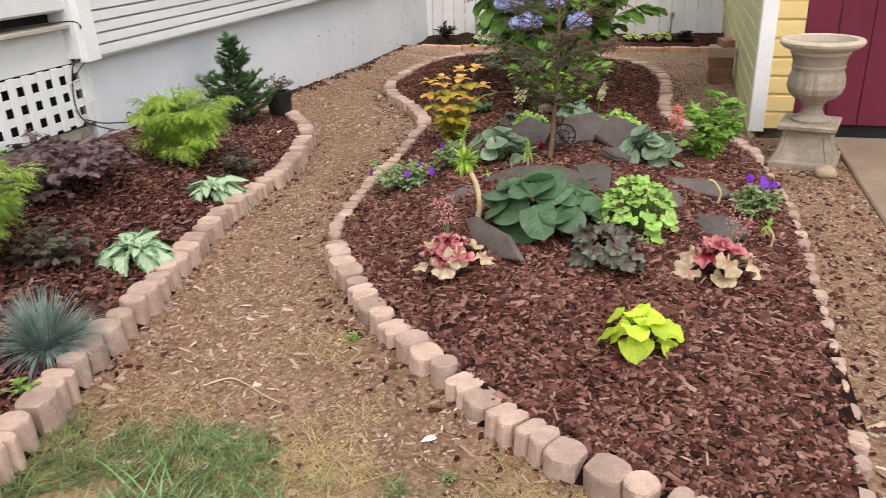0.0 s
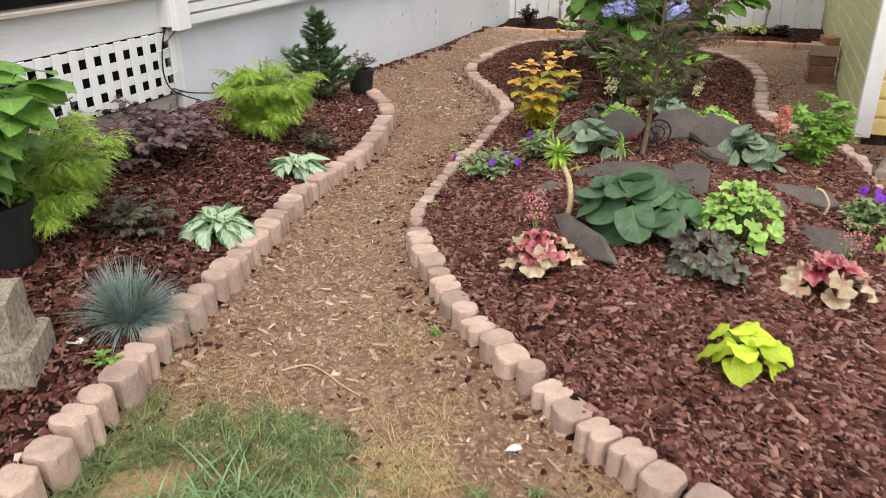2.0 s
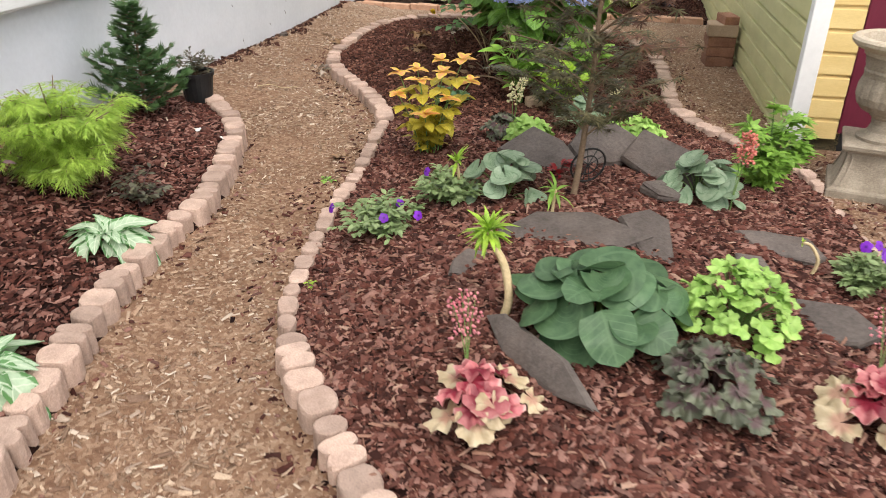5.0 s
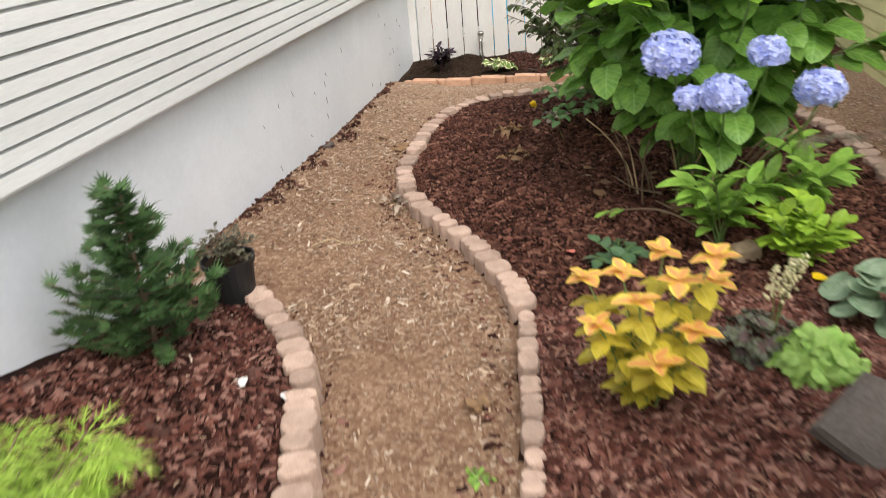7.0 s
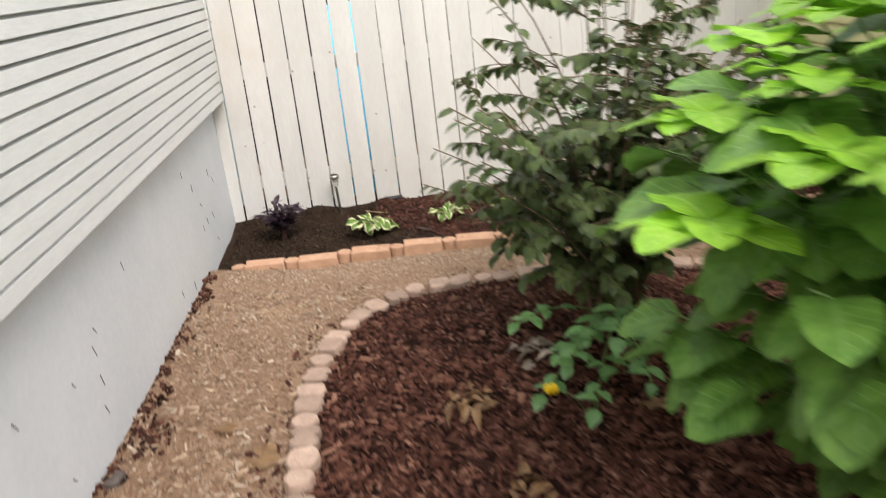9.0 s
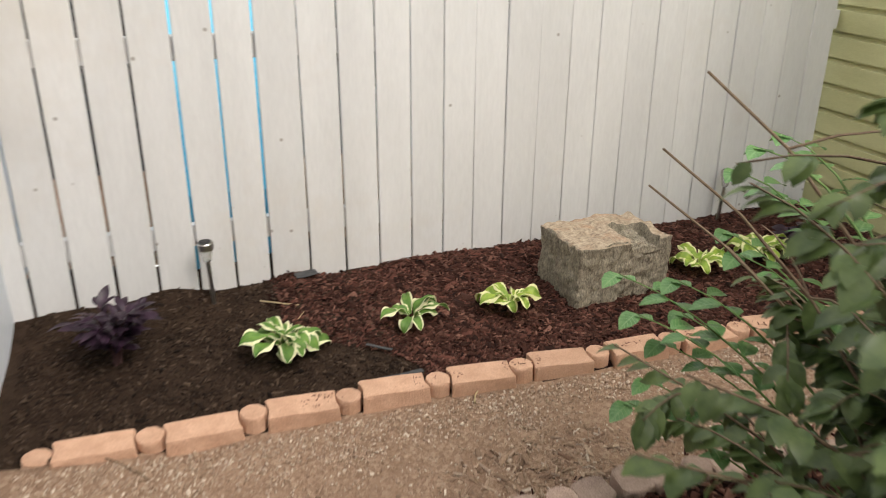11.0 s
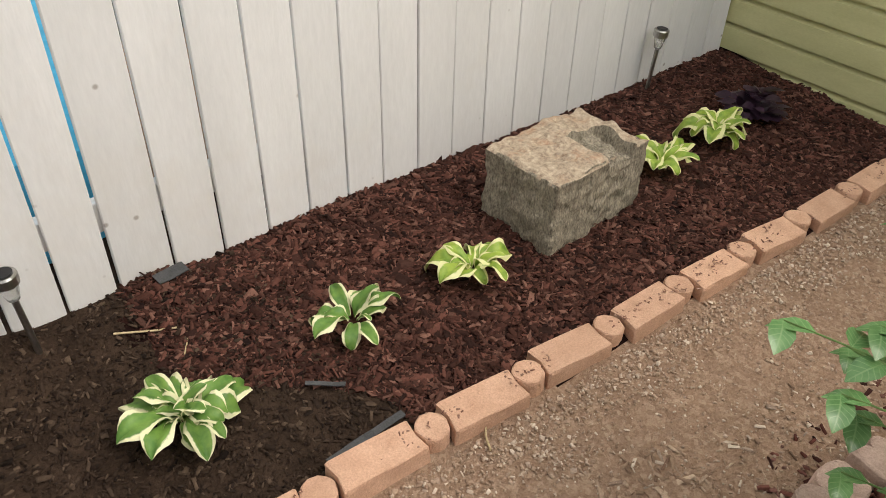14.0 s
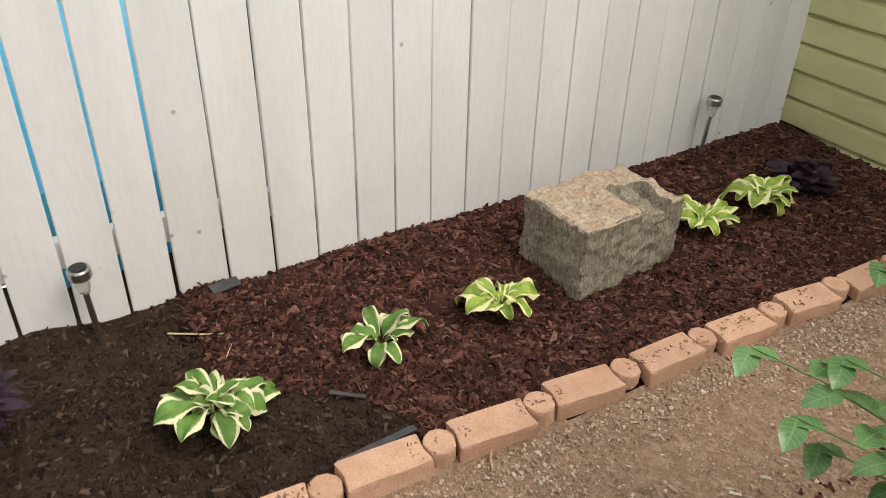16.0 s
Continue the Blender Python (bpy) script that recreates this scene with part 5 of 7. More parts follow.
stalk_plant((-0.79, 2.74), [(-0.02, -0.02, -0.02), (0.0, 0.0, 0.02), (0.012, 0.005, 0.09), (-0.008, 0.025, 0.18), (-0.05, 0.05, 0.24), (-0.06, 0.055, 0.27)], 0.0145, "curved pale bare stalk with a tuft of lime leaves", 81, 0.085, 60)
stalk_plant((-0.70, 3.42), [(0, 0, 0), (0.004, 0, 0.06), (0.008, 0, 0.12)], 0.007, "short pale stalk with narrow green leaves", 82, 0.08, 14, L["bright"])
stalk_plant((-0.88, 3.30), [(0, 0, 0), (0.002, 0, 0.04)], 0.005, "tiny stalk with a few lime leaves", 83, 0.045, 9)
stalk_plant((-1.10, 3.66), [(0, 0, 0), (0.01, 0, 0.10), (0.0, 0, 0.17)], 0.007, "lime-leaved stalk beside the brunnera", 84, 0.075, 18)
stalk_plant((0.21, 3.36), [(0, 0, 0), (0.01, 0.0, 0.06), (-0.02, 0.01, 0.11), (-0.05, 0.01, 0.12)], 0.007, "bent bare tan stalk over a slate", 85, 0.035, 3)
stalk_plant((0.42, 3.02), [(0, 0, 0), (0.005, 0.0, 0.06), (-0.02, 0.01, 0.10)], 0.006, "short stalk with drooping pale green leaves", 86, 0.06, 8, L["bright"])
shrub("weed", (-1.50, 3.03), "tiny yellow-green seedling at the edging", "plant", T_OVAL, L["lime"], M["stem_green"], 0.04, 0.04, 6, 4, (0.015, 0.026), 0.3, 0.1, 87, twigs=0)
shrub("red_seedling", (-0.70, 3.92), "small deep red leaved seedling by the trunk", "plant", T_OVAL, L["redleaf"], M["stem_dark"], 0.09, 0.05, 7, 5, (0.03, 0.05), 0.3, 0.0, 88, twigs=0)


def petunia(at, label, seed, radius, height, flowers, up=0.0):
    r = random.Random(seed)
    p = shrub("petunia", at, label, "flower", T_OVAL, L["petunia_leaf"], M["stem_green"], height, radius, 30, 12, (0.024, 0.042), 0.15, 0.0, seed, stem_r=0.0018, twigs=2, low=0.4, group="petunias")
    ff = Foliage()
    for i in range(flowers):
        a, d = r.uniform(0, 6.28), radius * r.uniform(0.3, 0.95)
        pos = Vector((math.cos(a) * d, math.sin(a) * d, height * r.uniform(0.5, 0.95) + up))
        # a trumpet facing outward and to the light
        f = frame_of((math.cos(a) * 0.6, -0.5, 0.35))
        v, q, uv = T_PETUNIA
        turned = v[:, [0, 2, 1]] * np.array((1, -1, 1))
        ff.v.append((turned @ f) * r.uniform(0.036, 0.046) + np.array(pos))
        ff.f += [tuple(k + ff.n for k in w) for w in q]
        ff.uv.append(uv)
        ff.n += len(v)
    ff.made("blossoms", L["violet"], p)
    return p


petunia((-1.36, 3.42), "spreading petunia with violet flowers beside the edging", 91, 0.21, 0.15, 4)
petunia((-1.13, 3.62), "petunia foliage with few flowers", 92, 0.16, 0.15, 1)
petunia((0.38, 3.34), "upright petunia with violet flowers by the slate", 93, 0.12, 0.17, 5, 0.06)

for at, size, turn, tilt, seed, lift, thick in (((-0.62, 3.30), (0.44, 0.26), 4, (8, -4), 1, 0.0, 0.03), ((-0.36, 3.33), (0.15, 0.38), 16, (12, 6), 2, 0.01, 0.035),
                                  ((0.13, 3.50), (0.27, 0.16), -10, (14, 4), 3, 0.01, 0.03), ((0.19, 3.02), (0.34, 0.20), -14, (12, -6), 4, 0.0, 0.035),
                                  ((-0.68, 2.56), (0.42, 0.09), -48, (50, 0), 5, 0.02, 0.03), ((-0.80, 4.12), (0.34, 0.24), -25, (26, 12), 6, 0.03, 0.06),
                                  ((-0.50, 4.24), (0.32, 0.28), 10, (30, -14), 7, 0.05, 0.07), ((-0.27, 4.10), (0.54, 0.22), -34, (34, 14), 8, 0.06, 0.05),
                                  ((-0.02, 3.22), (0.15, 0.20), 15, (10, 5), 9, 0.0, 0.03), ((-0.28, 3.78), (0.16, 0.14), 30, (10, 12), 10, 0.01, 0.05),
                                  ((-0.95, 3.05), (0.20, 0.10), 60, (24, 0), 13, 0.0, 0.03)):
    slate(at, size, turn, tilt, seed, "dark grey slate slab set in the mulch mound", lift=lift, thick=thick)

# golden coleus
col = shrub("coleus", (-1.37, 4.38), "golden coleus bush with orange-tipped leaves", "shrub", T_BROAD4, L["coleus"], M["stem_green"], 0.34, 0.19, 18, 8, (0.05, 0.085), 0.2, 0.3, 95, twigs=1, low=0.35, singles=240)
r = random.Random(96)
top_leaf = leaf_mesh("tip_leaf", T_BROAD, L["coleus_top"])
for i, (dx, dy, dz) in enumerate([(0.17, -0.03, 0.49), (0.05, 0.06, 0.46), (-0.06, 0.02, 0.42), (-0.16, 0.05, 0.39), (0.12, -0.13, 0.33), (-0.02, -0.10, 0.40), (-0.13, -0.10, 0.33), (0.02, -0.18, 0.26), (0.19, 0.08, 0.36), (0.08, -0.05, 0.43)]):
    p = Vector((dx, dy, dz))
    stalks = Foliage()
    stalks.tube(bez((dx * 0.25, dy * 0.25, 0.0), (dx * 0.5, dy * 0.5, dz * 0.6), p, 5), 0.004, 0.0025, 5)
    stalks.made("tip_stem", M["stem_green"], col)
    for k in range(6):
        b = k * math.pi / 2 + (0.785 if k > 3 else 0.0) + i * 0.7 + r.uniform(-0.2, 0.2)
        inner = k > 3
        lone_leaf("tip_leaf", top_leaf, col, p + Vector((0, 0, 0.008 * inner)), (math.cos(b), math.sin(b), 0.7 if inner else r.uniform(0.05, 0.4)), r.uniform(0.045, 0.06) if inner else r.uniform(0.058, 0.082), label="orange and yellow top leaf")
    for k in range(4):
        b = k * math.pi / 2 + i + r.uniform(-0.3, 0.3)
        lone_leaf("leaf", leaf_mesh("leaf", T_BROAD4, L["coleus"]), col, p * 0.82, (math.cos(b), math.sin(b), -0.1), r.uniform(0.07, 0.09))

shrub("green_shrub", (0.19, 4.18), "bright green lobed-leaf shrub near the garage corner", "shrub", T_LOBED, L["bright"], M["stem_green"], 0.44, 0.19, 20, 9, (0.045, 0.08), 0.2, 0.1, 97, twigs=2, low=0.35, singles=250)


def small_tree(at, height, radius, seed, label):
    """A slender maple: tapered trunk, spreading limbs, fine twigs and small fingered leaves."""
    r = random.Random(seed)
    x, y = at
    root = empty("maple_tree", (x, y, gz(x, y) - 0.01), label, "tree")
    tf, green, red = Foliage(), Foliage(), Foliage()
    trunk = bez((0, 0, 0), (0.05, 0.02, height * 0.4), (0.02, 0.03, height * 0.98), 10)
    tf.tube(trunk, 0.014, 0.004, 7)
    for i in range(40):
        t = 0.24 + 0.74 * i / 40
        q = t * 10
        j = min(int(q), 9)
        p = trunk[j].lerp(trunk[j + 1], q - j)
        a = i * 2.39996 + r.uniform(-0.4, 0.4)
        reach = radius * r.uniform(0.55, 1.1) * (0.55 + 0.75 * min(t, 1.3 - t))
        end = p + Vector((math.cos(a) * reach, math.sin(a) * reach, reach * r.uniform(0.15, 0.75)))
        limb = bez(p, p.lerp(end, 0.5) + Vector((0, 0, 0.12 * reach)), end, 6)
        tf.tube(limb, 0.0045, 0.0018, 4)
        for k in range(8):
            j2 = 1 + k * 5 // 8
            b = a + r.uniform(-1.3, 1.3)
            len2 = reach * r.uniform(0.18, 0.42)
            e2 = limb[j2] + Vector((math.cos(b) * len2, math.sin(b) * len2, r.uniform(-0.15, 0.45) * len2))
            tf.tube([limb[j2], e2], 0.0016, 0.0009, 3)
            for m in range(5):
                pp = limb[j2].lerp(e2, (m + 1) / 5)
                c = r.uniform(0, 6.28)
                d = Vector((math.cos(c), math.sin(c), r.uniform(-0.6, 0.15)))
                high = pp.z / height + r.uniform(-0.25, 0.25) + 0.3 * (pp.x > 0.15)
                (red if high > 0.75 else green).leaf(T_MAPLE, pp, d, r.uniform(0.036, 0.062), (r.uniform(-0.4, 0.4), r.uniform(-0.4, 0.4), 1))
    tf.made("trunk", M["stem_brown"], root)
    green.made("crown", L["maple"], root)
    red.made("young_leaves", L["maple_red"], root, "bronze young leaves")
    return root


small_tree((-0.63, 3.68), 1.22, 0.52, 101, "slender dark-leaved Japanese maple in the island bed")

# hydrangea
BLOOMS = [((-1.23, 5.49, 0.85), 0.102), ((-1.05, 5.37, 0.72), 0.082), ((-1.16, 5.42, 0.70), 0.052), ((-0.89, 5.47, 0.845), 0.066), ((-0.71, 5.42, 0.715), 0.080), ((-1.20, 5.52, 1.22), 0.085), ((-1.30, 5.62, 1.24), 0.070), ((-0.98, 5.42, 1.14), 0.080), ((-0.75, 5.60, 1.05), 0.070)]
hyd = shrub("hydrangea", (-1.02, 6.20), "big green hydrangea bush with round blue flower heads", "shrub", T_HYDRANGEA, L["hydrangea"], M["stem_green"], 1.48, 0.74, 78, 8, (0.14, 0.205), 0.38, 0.34, 103, stem_r=0.006, twigs=2, low=0.42, singles=300, clear=BLOOMS)
r = random.Random(104)
new_leaf = leaf_mesh("young_leaf", T_HYDRANGEA, L["hydrangea_new"])
for i in range(42):
    a = i * 2.39996
    d = 0.72 * math.sqrt((i + 0.5) / 42)
    p = Vector((d * math.cos(a), d * math.sin(a), 1.44 - 0.8 * d * d + r.uniform(-0.10, 0.06)))
    for k in range(7):
        b = k * 0.9 + r.uniform(-0.2, 0.2)
        lone_leaf("young_leaf", new_leaf, hyd, p + Vector((0, 0, 0.012 * (k % 3))), (math.cos(b), math.sin(b), 0.35), r.uniform(0.12, 0.18), (0.1, 0.1, 1), "light green young leaf")
for i in range(18):
    a = radians(175 + 8.5 * i) + r.uniform(-0.12, 0.12)
    f = Foliage()
    q, w = r.uniform(0.10, 0.36), r.uniform(0.36, 0.58)
    f.tube(bez((q * math.cos(a), q * math.sin(a), -0.02), (q * 1.1 * math.cos(a), q * 1.1 * math.sin(a), 0.2), (w * math.cos(a + 0.2), w * math.sin(a + 0.2), r.uniform(0.30, 0.44)), 6), r.uniform(0.004, 0.007), 0.0035, 6)
    f.made("bare_stem", M["stem_brown"] if i % 3 else M["stem_pale"], hyd, "bare tan woody stem")


def bloom(parent, pos, radius, seed):
    r = random.Random(seed)
    f, s = Foliage(), Foliage()
    base = Vector(parent.location)
    c = Vector(pos) - base
    n = int(190 * (radius / 0.09) ** 1.5)
    for i in range(n):
        z = 1 - 1.75 * (i + 0.5) / n
        a = i * 2.39996
        q = math.sqrt(max(0, 1 - z * z))
        d = Vector((q * math.cos(a), q * math.sin(a), z))
        bumpk = 1 + 0.22 * noise.noise(d * 3.5 + Vector((seed, 0, 0)))
        p = c + Vector((d.x, d.y, d.z * 0.78)) * radius * bumpk * r.uniform(0.93, 1.04)
        v, fc, uv = T_FLORET
        fr = frame_of(Vector((r.uniform(-1, 1), r.uniform(-1, 1), r.uniform(-1, 1))), d)
        fr[2] = np.array((d + Vector((r.uniform(-0.55, 0.55), r.uniform(-0.55, 0.55), r.uniform(-0.55, 0.55)))).normalized())
        fr[0] = np.cross(fr[1], fr[2])
        fr[0] /= np.linalg.norm(fr[0])
        fr[1] = np.cross(fr[2], fr[0])
        f.v.append(v @ fr * r.uniform(0.030, 0.042) + np.array(p))
        f.f += [tuple(k + f.n for k in w) for w in fc]
        f.uv.append(uv)
        f.n += len(v)
    s.tube(bez(c, c + Vector((0.05, 0.12, -0.2)), (c.x * 0.4, c.y * 0.4, max(0.05, c.z - 0.5)), 6), 0.004, 0.006, 5)
    f.ball(c, radius * 0.72, 0.78)
    head = f.made("flower_head", L["blue"], parent, "round blue-violet flower head", smooth=False)
    s.made("flower_stem", M["stem_green"], head)


for i, (pos, rad) in enumerate(BLOOMS):
    bloom(hyd, pos, rad, 110 + i)

# pale leafy plants at the hydrangea's foot
shrub("leafy_plant", (-1.03, 5.42), "pale green broad-leaved plant at the foot of the hydrangea", "plant", T_SPEAR, L["bright"], M["stem_green"], 0.44, 0.17, 7, 12, (0.10, 0.155), 0.3, -0.25, 121, stem_r=0.005, twigs=0, low=0.6, singles=300, group="leafy plants")
shrub("leafy_plant", (-0.72, 5.62), "pale green broad-leaved plant beside the hydrangea", "plant", T_SPEAR, L["bright"], M["stem_green"], 0.46, 0.22, 8, 12, (0.10, 0.155), 0.3, -0.25, 122, stem_r=0.005, twigs=0, low=0.6, singles=300, group="leafy plants")
shrub("lime_plant", (-0.78, 5.22), "yellow-lime leafy plant before the hydrangea", "plant", T_BROAD, L["lime"], M["stem_green"], 0.32, 0.17, 12, 9, (0.055, 0.09), 0.3, -0.05, 123, stem_r=0.004, twigs=1, low=0.5, singles=300)


def twig(pts, label, seed, leaves=9, mat=None):
    r = random.Random(seed)
    root = empty("fallen_branch", pts[0], label, "branch")
    sf, lf = Foliage(), Foliage()
    line = smooth3([Vector(p) - Vector(pts[0]) for p in pts])
    sf.tube(line, 0.007, 0.004, 5)
    for i in range(leaves):
        p = line[-1].lerp(line[-7], i / leaves)
        b = r.uniform(0, 6.28)
        lf.leaf(T_OVAL, p, (line[-1] - line[-7]).normalized() + Vector((math.cos(b), math.sin(b), 0.3)) * 0.8, r.uniform(0.05, 0.08))
    sf.made("twig", M["stem_brown"], root)
    lf.made("leaves", mat or L["bright"], root)
    return root


def on(x, y, h):
    return (x, y, gz(x, y) + h)


twig([on(-1.02, 5.43, 0.01), on(-1.10, 5.52, 0.07), on(-1.22, 5.62, 0.10), on(-1.36, 5.70, 0.08), on(-1.47, 5.74, 0.05)], "arching cut branch with a few green leaves", 125)
twig([on(-1.20, 6.05, 0.02), on(-1.32, 6.10, 0.03), on(-1.42, 6.20, 0.06)], "short bare pale twig on the mulch", 126, 0)
twig([on(-1.08, 5.88, 0.02), on(-1.16, 5.86, 0.02), on(-1.24, 5.88, 0.05)], "curved bare branch end under the hydrangea", 127, 0)
shrub("creeping_plant", (-1.42, 5.30), "small trailing plant with dark green and white leaves", "plant", T_BROAD, L["bluegreen"], M["stem_green"], 0.12, 0.14, 9, 5, (0.045, 0.075), 0.4, 0.1, 128, twigs=0)

# camellia by the far path
cam_bush = shrub("camellia", (-1.42, 7.62), "dark green camellia bush with loose open branches", "shrub", T_WIDE, L["camellia"], M["stem_brown"], 1.70, 0.80, 58, 28, (0.044, 0.072), 0.10, 0.45, 131, stem_r=0.005, twigs=5, low=0.36, singles=300, clear=[((-1.42, 8.36, 1.22), 0.42)])
r = random.Random(132)
fresh_leaf = leaf_mesh("young_leaf", T_WIDE, L["camellia_new"])
b0 = Vector(cam_bush.location)
for tip in [(-1.74, 8.29, 0.36), (-1.63, 8.34, 0.48), (-1.67, 8.49, 0.60), (-1.70, 8.36, 0.56), (-1.68, 8.31, 0.40), (-1.58, 8.38, 0.62), (-1.52, 8.42, 0.50), (-1.50, 8.28, 0.72), (-1.40, 8.44, 0.86), (-1.28, 8.42, 0.80), (-1.44, 8.34, 0.95), (-1.58, 8.24, 0.34), (-1.36, 8.48, 0.68), (-1.22, 8.50, 0.92), (-1.74, 7.22, 0.20), (-1.66, 7.16, 0.28), (-1.86, 7.30, 0.30), (-1.78, 6.90, 0.34), (-1.72, 6.84, 0.22), (-1.62, 6.92, 0.40), (-1.84, 7.02, 0.18), (-1.55, 6.84, 0.28)]:
    end = Vector(tip) - b0
    sf = Foliage()
    line = bez((end.x * 0.2, end.y * 0.2, end.z * 0.5), (end.x * 0.6, end.y * 0.6, end.z * 1.05), end, 6)
    sf.tube(line, 0.004, 0.002, 4)
    for k in range(8):
        q = (0.5 + 0.5 * k / 7) * 6
        j = min(int(q), 5)
        p = line[j].lerp(line[j + 1], q - j)
        b = k * 2.4
        lone_leaf("young_leaf", fresh_leaf, cam_bush, p, Vector((math.cos(b), math.sin(b), 0.1)) + (line[j + 1] - line[j]).normalized() * 0.6, r.uniform(0.058, 0.086), (0.2, -0.1, 1), "glossy fresh green leaf")
    sf.made("young_shoot", M["stem_green"], cam_bush)
flower_spike((-1.70, 6.98), 0.30, "single yellow flower low in the mulch", L["yellow"], 133, name="yellow_flower", stems=1, from_=0.93, dots=12, spread=0.01, r0=0.012, wide=0.012, lean=(-0.16, -0.2))

# ---- fence bed: plants, stone, lamps ----
def arched_leaf(width, bend, fold, wave, n=12, cols=6):
    """A hosta leaf of length 1 that arches over along its own rib, with a rolled, wavy margin."""
    verts, faces, uv = [], [], []
    prof = ovate(width, 0.56, 0.9)
    y = z = 0.0
    for i in range(n + 1):
        t = i / n
        turn = -bend * t ** 1.3
        if i:
            y += math.cos(turn) / n
            z += math.sin(turn) / n
        w = max(prof(t), 0.035 if t < 0.5 else 0.0)
        for c in range(cols + 1):
            q = 2 * c / cols - 1
            up = (fold * abs(q) - 0.75 * fold * q * q * abs(q) + wave * math.sin(t * 9 + 1.5 * q) * q * q) * w
            verts.append((q * w * 0.94, y - math.sin(turn) * up, z + math.cos(turn) * up))
            uv.append((0.5 + 0.5 * q, t))
    k = cols + 1
    for i in range(n):
        for c in range(cols):
            o = i * k + c
            faces.append((o, o + 1, o + k + 1, o + k))
    return np.array(verts), faces, np.array(uv)


T_CURL = [arched_leaf(0.25, 1.5, 0.75, 0.48), arched_leaf(0.27, 2.1, 0.55, -0.55), arched_leaf(0.22, 1.2, 0.95, 0.42), arched_leaf(0.25, 2.4, 0.45, 0.60)]
for at, n, ln, seed, rise, mat in (((-2.39, 9.405), 25, 0.150, 141, (32, 82), "variegated"), ((-1.90, 9.43), 11, 0.135, 142, (30, 78), "variegated"), ((-1.50, 9.40), 14, 0.140, 143, (30, 78), "variegated_gold"),
                                 ((-0.57, 9.44), 15, 0.140, 144, (30, 78), "variegated_gold"), ((-0.23, 9.45), 20, 0.150, 145, (30, 78), "variegated_gold")):
    hosta(at, n, ln, T_CURL, L[mat], "green hosta with curling cream leaf margins in dark mulch", seed, rise, "fence bed hostas")
shrub("dark_plant", (-2.95, 9.56), "upright near-black purple plant in bare soil", "plant", T_SPEAR, L["blackleaf"], M["stem_dark"], 0.27, 0.13, 13, 15, (0.055, 0.095), 0.25, -0.25, 146, stem_r=0.004, twigs=0, low=0.65, singles=250, group="dark plants")
shrub("dark_plant", (0.04, 9.46), "low bushy near-black purple plant near the garage wall", "plant", T_BROAD, L["blackleaf"], M["stem_dark"], 0.14, 0.12, 14, 7, (0.05, 0.075), 0.4, 0.0, 147, stem_r=0.003, twigs=0, low=0.5, singles=200, group="dark plants")
rough_block("stone_block", (0.45, 0.30, 0.265), M["stone"], "rough square-hewn grey stone block sitting in the mulch", "stone", (-1.03, 9.50), 3, 43, rough=0.017, taper=0.02, cuts=34, z=-0.035, top=M["stone_top"], notch=True)


def solar_light(at, height, lean, label):
    x, y = at
    root = empty("solar_light", (x, y, gz(x, y) - 0.02), label, "garden light", "solar stake lights")
    root.rotation_euler = (lean[0], lean[1], 0)
    for name, prof, mat in (("stake", [(0, 0), (0.0085, 0), (0.0085, height - 0.085), (0, height - 0.085)], M["steel"]),
                            ("lens", [(0, height - 0.088), (0.015, height - 0.080), (0.026, height - 0.03), (0, height - 0.03)], glass),
                            ("cap", [(0, height - 0.03), (0.0305, height - 0.031), (0.0315, height - 0.006), (0.028, height - 0.001), (0, height)], M["steel"])):
        bm = bmesh.new()
        spin_profile(bm, prof, 16)
        cap = part(name, bm, mat, root, smooth=False)
    bm = bmesh.new()
    bmesh.ops.create_circle(bm, cap_ends=True, radius=0.023, segments=16)
    for v in bm.verts:
        v.co.z = height + 0.0015
    part("solar_panel", bm, M["pot"], cap, "dark solar cell on top")
    return root


solar_light((-2.59, 9.84), 0.284, (0.0, -0.03), "steel solar stake light by the fence")
solar_light((-0.13, 9.86), 0.288, (0.02, 0.03), "leaning steel solar stake light by the fence")


def sheet(name, x0, x1, y0, y1, label, seed, turn=0, lift=0.012):
    bm = bmesh.new()
    bmesh.ops.create_grid(bm, x_segments=10, y_segments=4, size=0.5)
    cx, cy = (x0 + x1) / 2, (y0 + y1) / 2
    for v in bm.verts:
        px, py = v.co.x * (x1 - x0), v.co.y * (y1 - y0)
        v.co = Vector((px, py, 0.006 * noise.noise(Vector((px * 12, py * 12, seed)))))
    r_ = bmesh.ops.extrude_face_region(bm, geom=bm.faces[:])
    for g in r_["geom"]:
        if isinstance(g, bmesh.types.BMVert):
            g.co.z += 0.003
    ob = part(name, bm, M["fabric"])
    ob.location = on(cx, cy, lift)
    ob.rotation_euler = (0, 0, radians(turn))
    return tagged(ob, label, "landscape fabric", "fabric scraps")


sheet("fabric_scrap", -2.19, -1.97, 9.10, 9.12, "exposed strip of black landscape fabric behind the edging", 1, 3, 0.03)
sheet("fabric_scrap", -2.12, -2.02, 9.30, 9.313, "black fabric edge showing through soil", 2, -38, 0.02)
sheet("fabric_scrap", -2.26, -2.17, 9.85, 9.895, "black fabric corner at the fence foot", 3, 5, 0.02)
bm = bmesh.new()
bmesh.ops.create_grid(bm, x_segments=16, y_segments=12, size=0.5)
for v in bm.verts:
    u, w = v.co.x, v.co.y + 0.5
    v.co = Vector((-2.41 + 0.46 * u, 10.16 + 0.95 * w, 0.33 + 0.95 * w + 0.03 * noise.noise(Vector((u * 6, w * 5, 2.0)))))
low = bmesh.ops.extrude_face_region(bm, geom=bm.faces[:])
for q in low["geom"]:
    if isinstance(q, bmesh.types.BMVert):
        q.co.z -= 0.4 + 0.8 * q.co.z
bmesh.ops.recalc_face_normals(bm, faces=bm.faces)
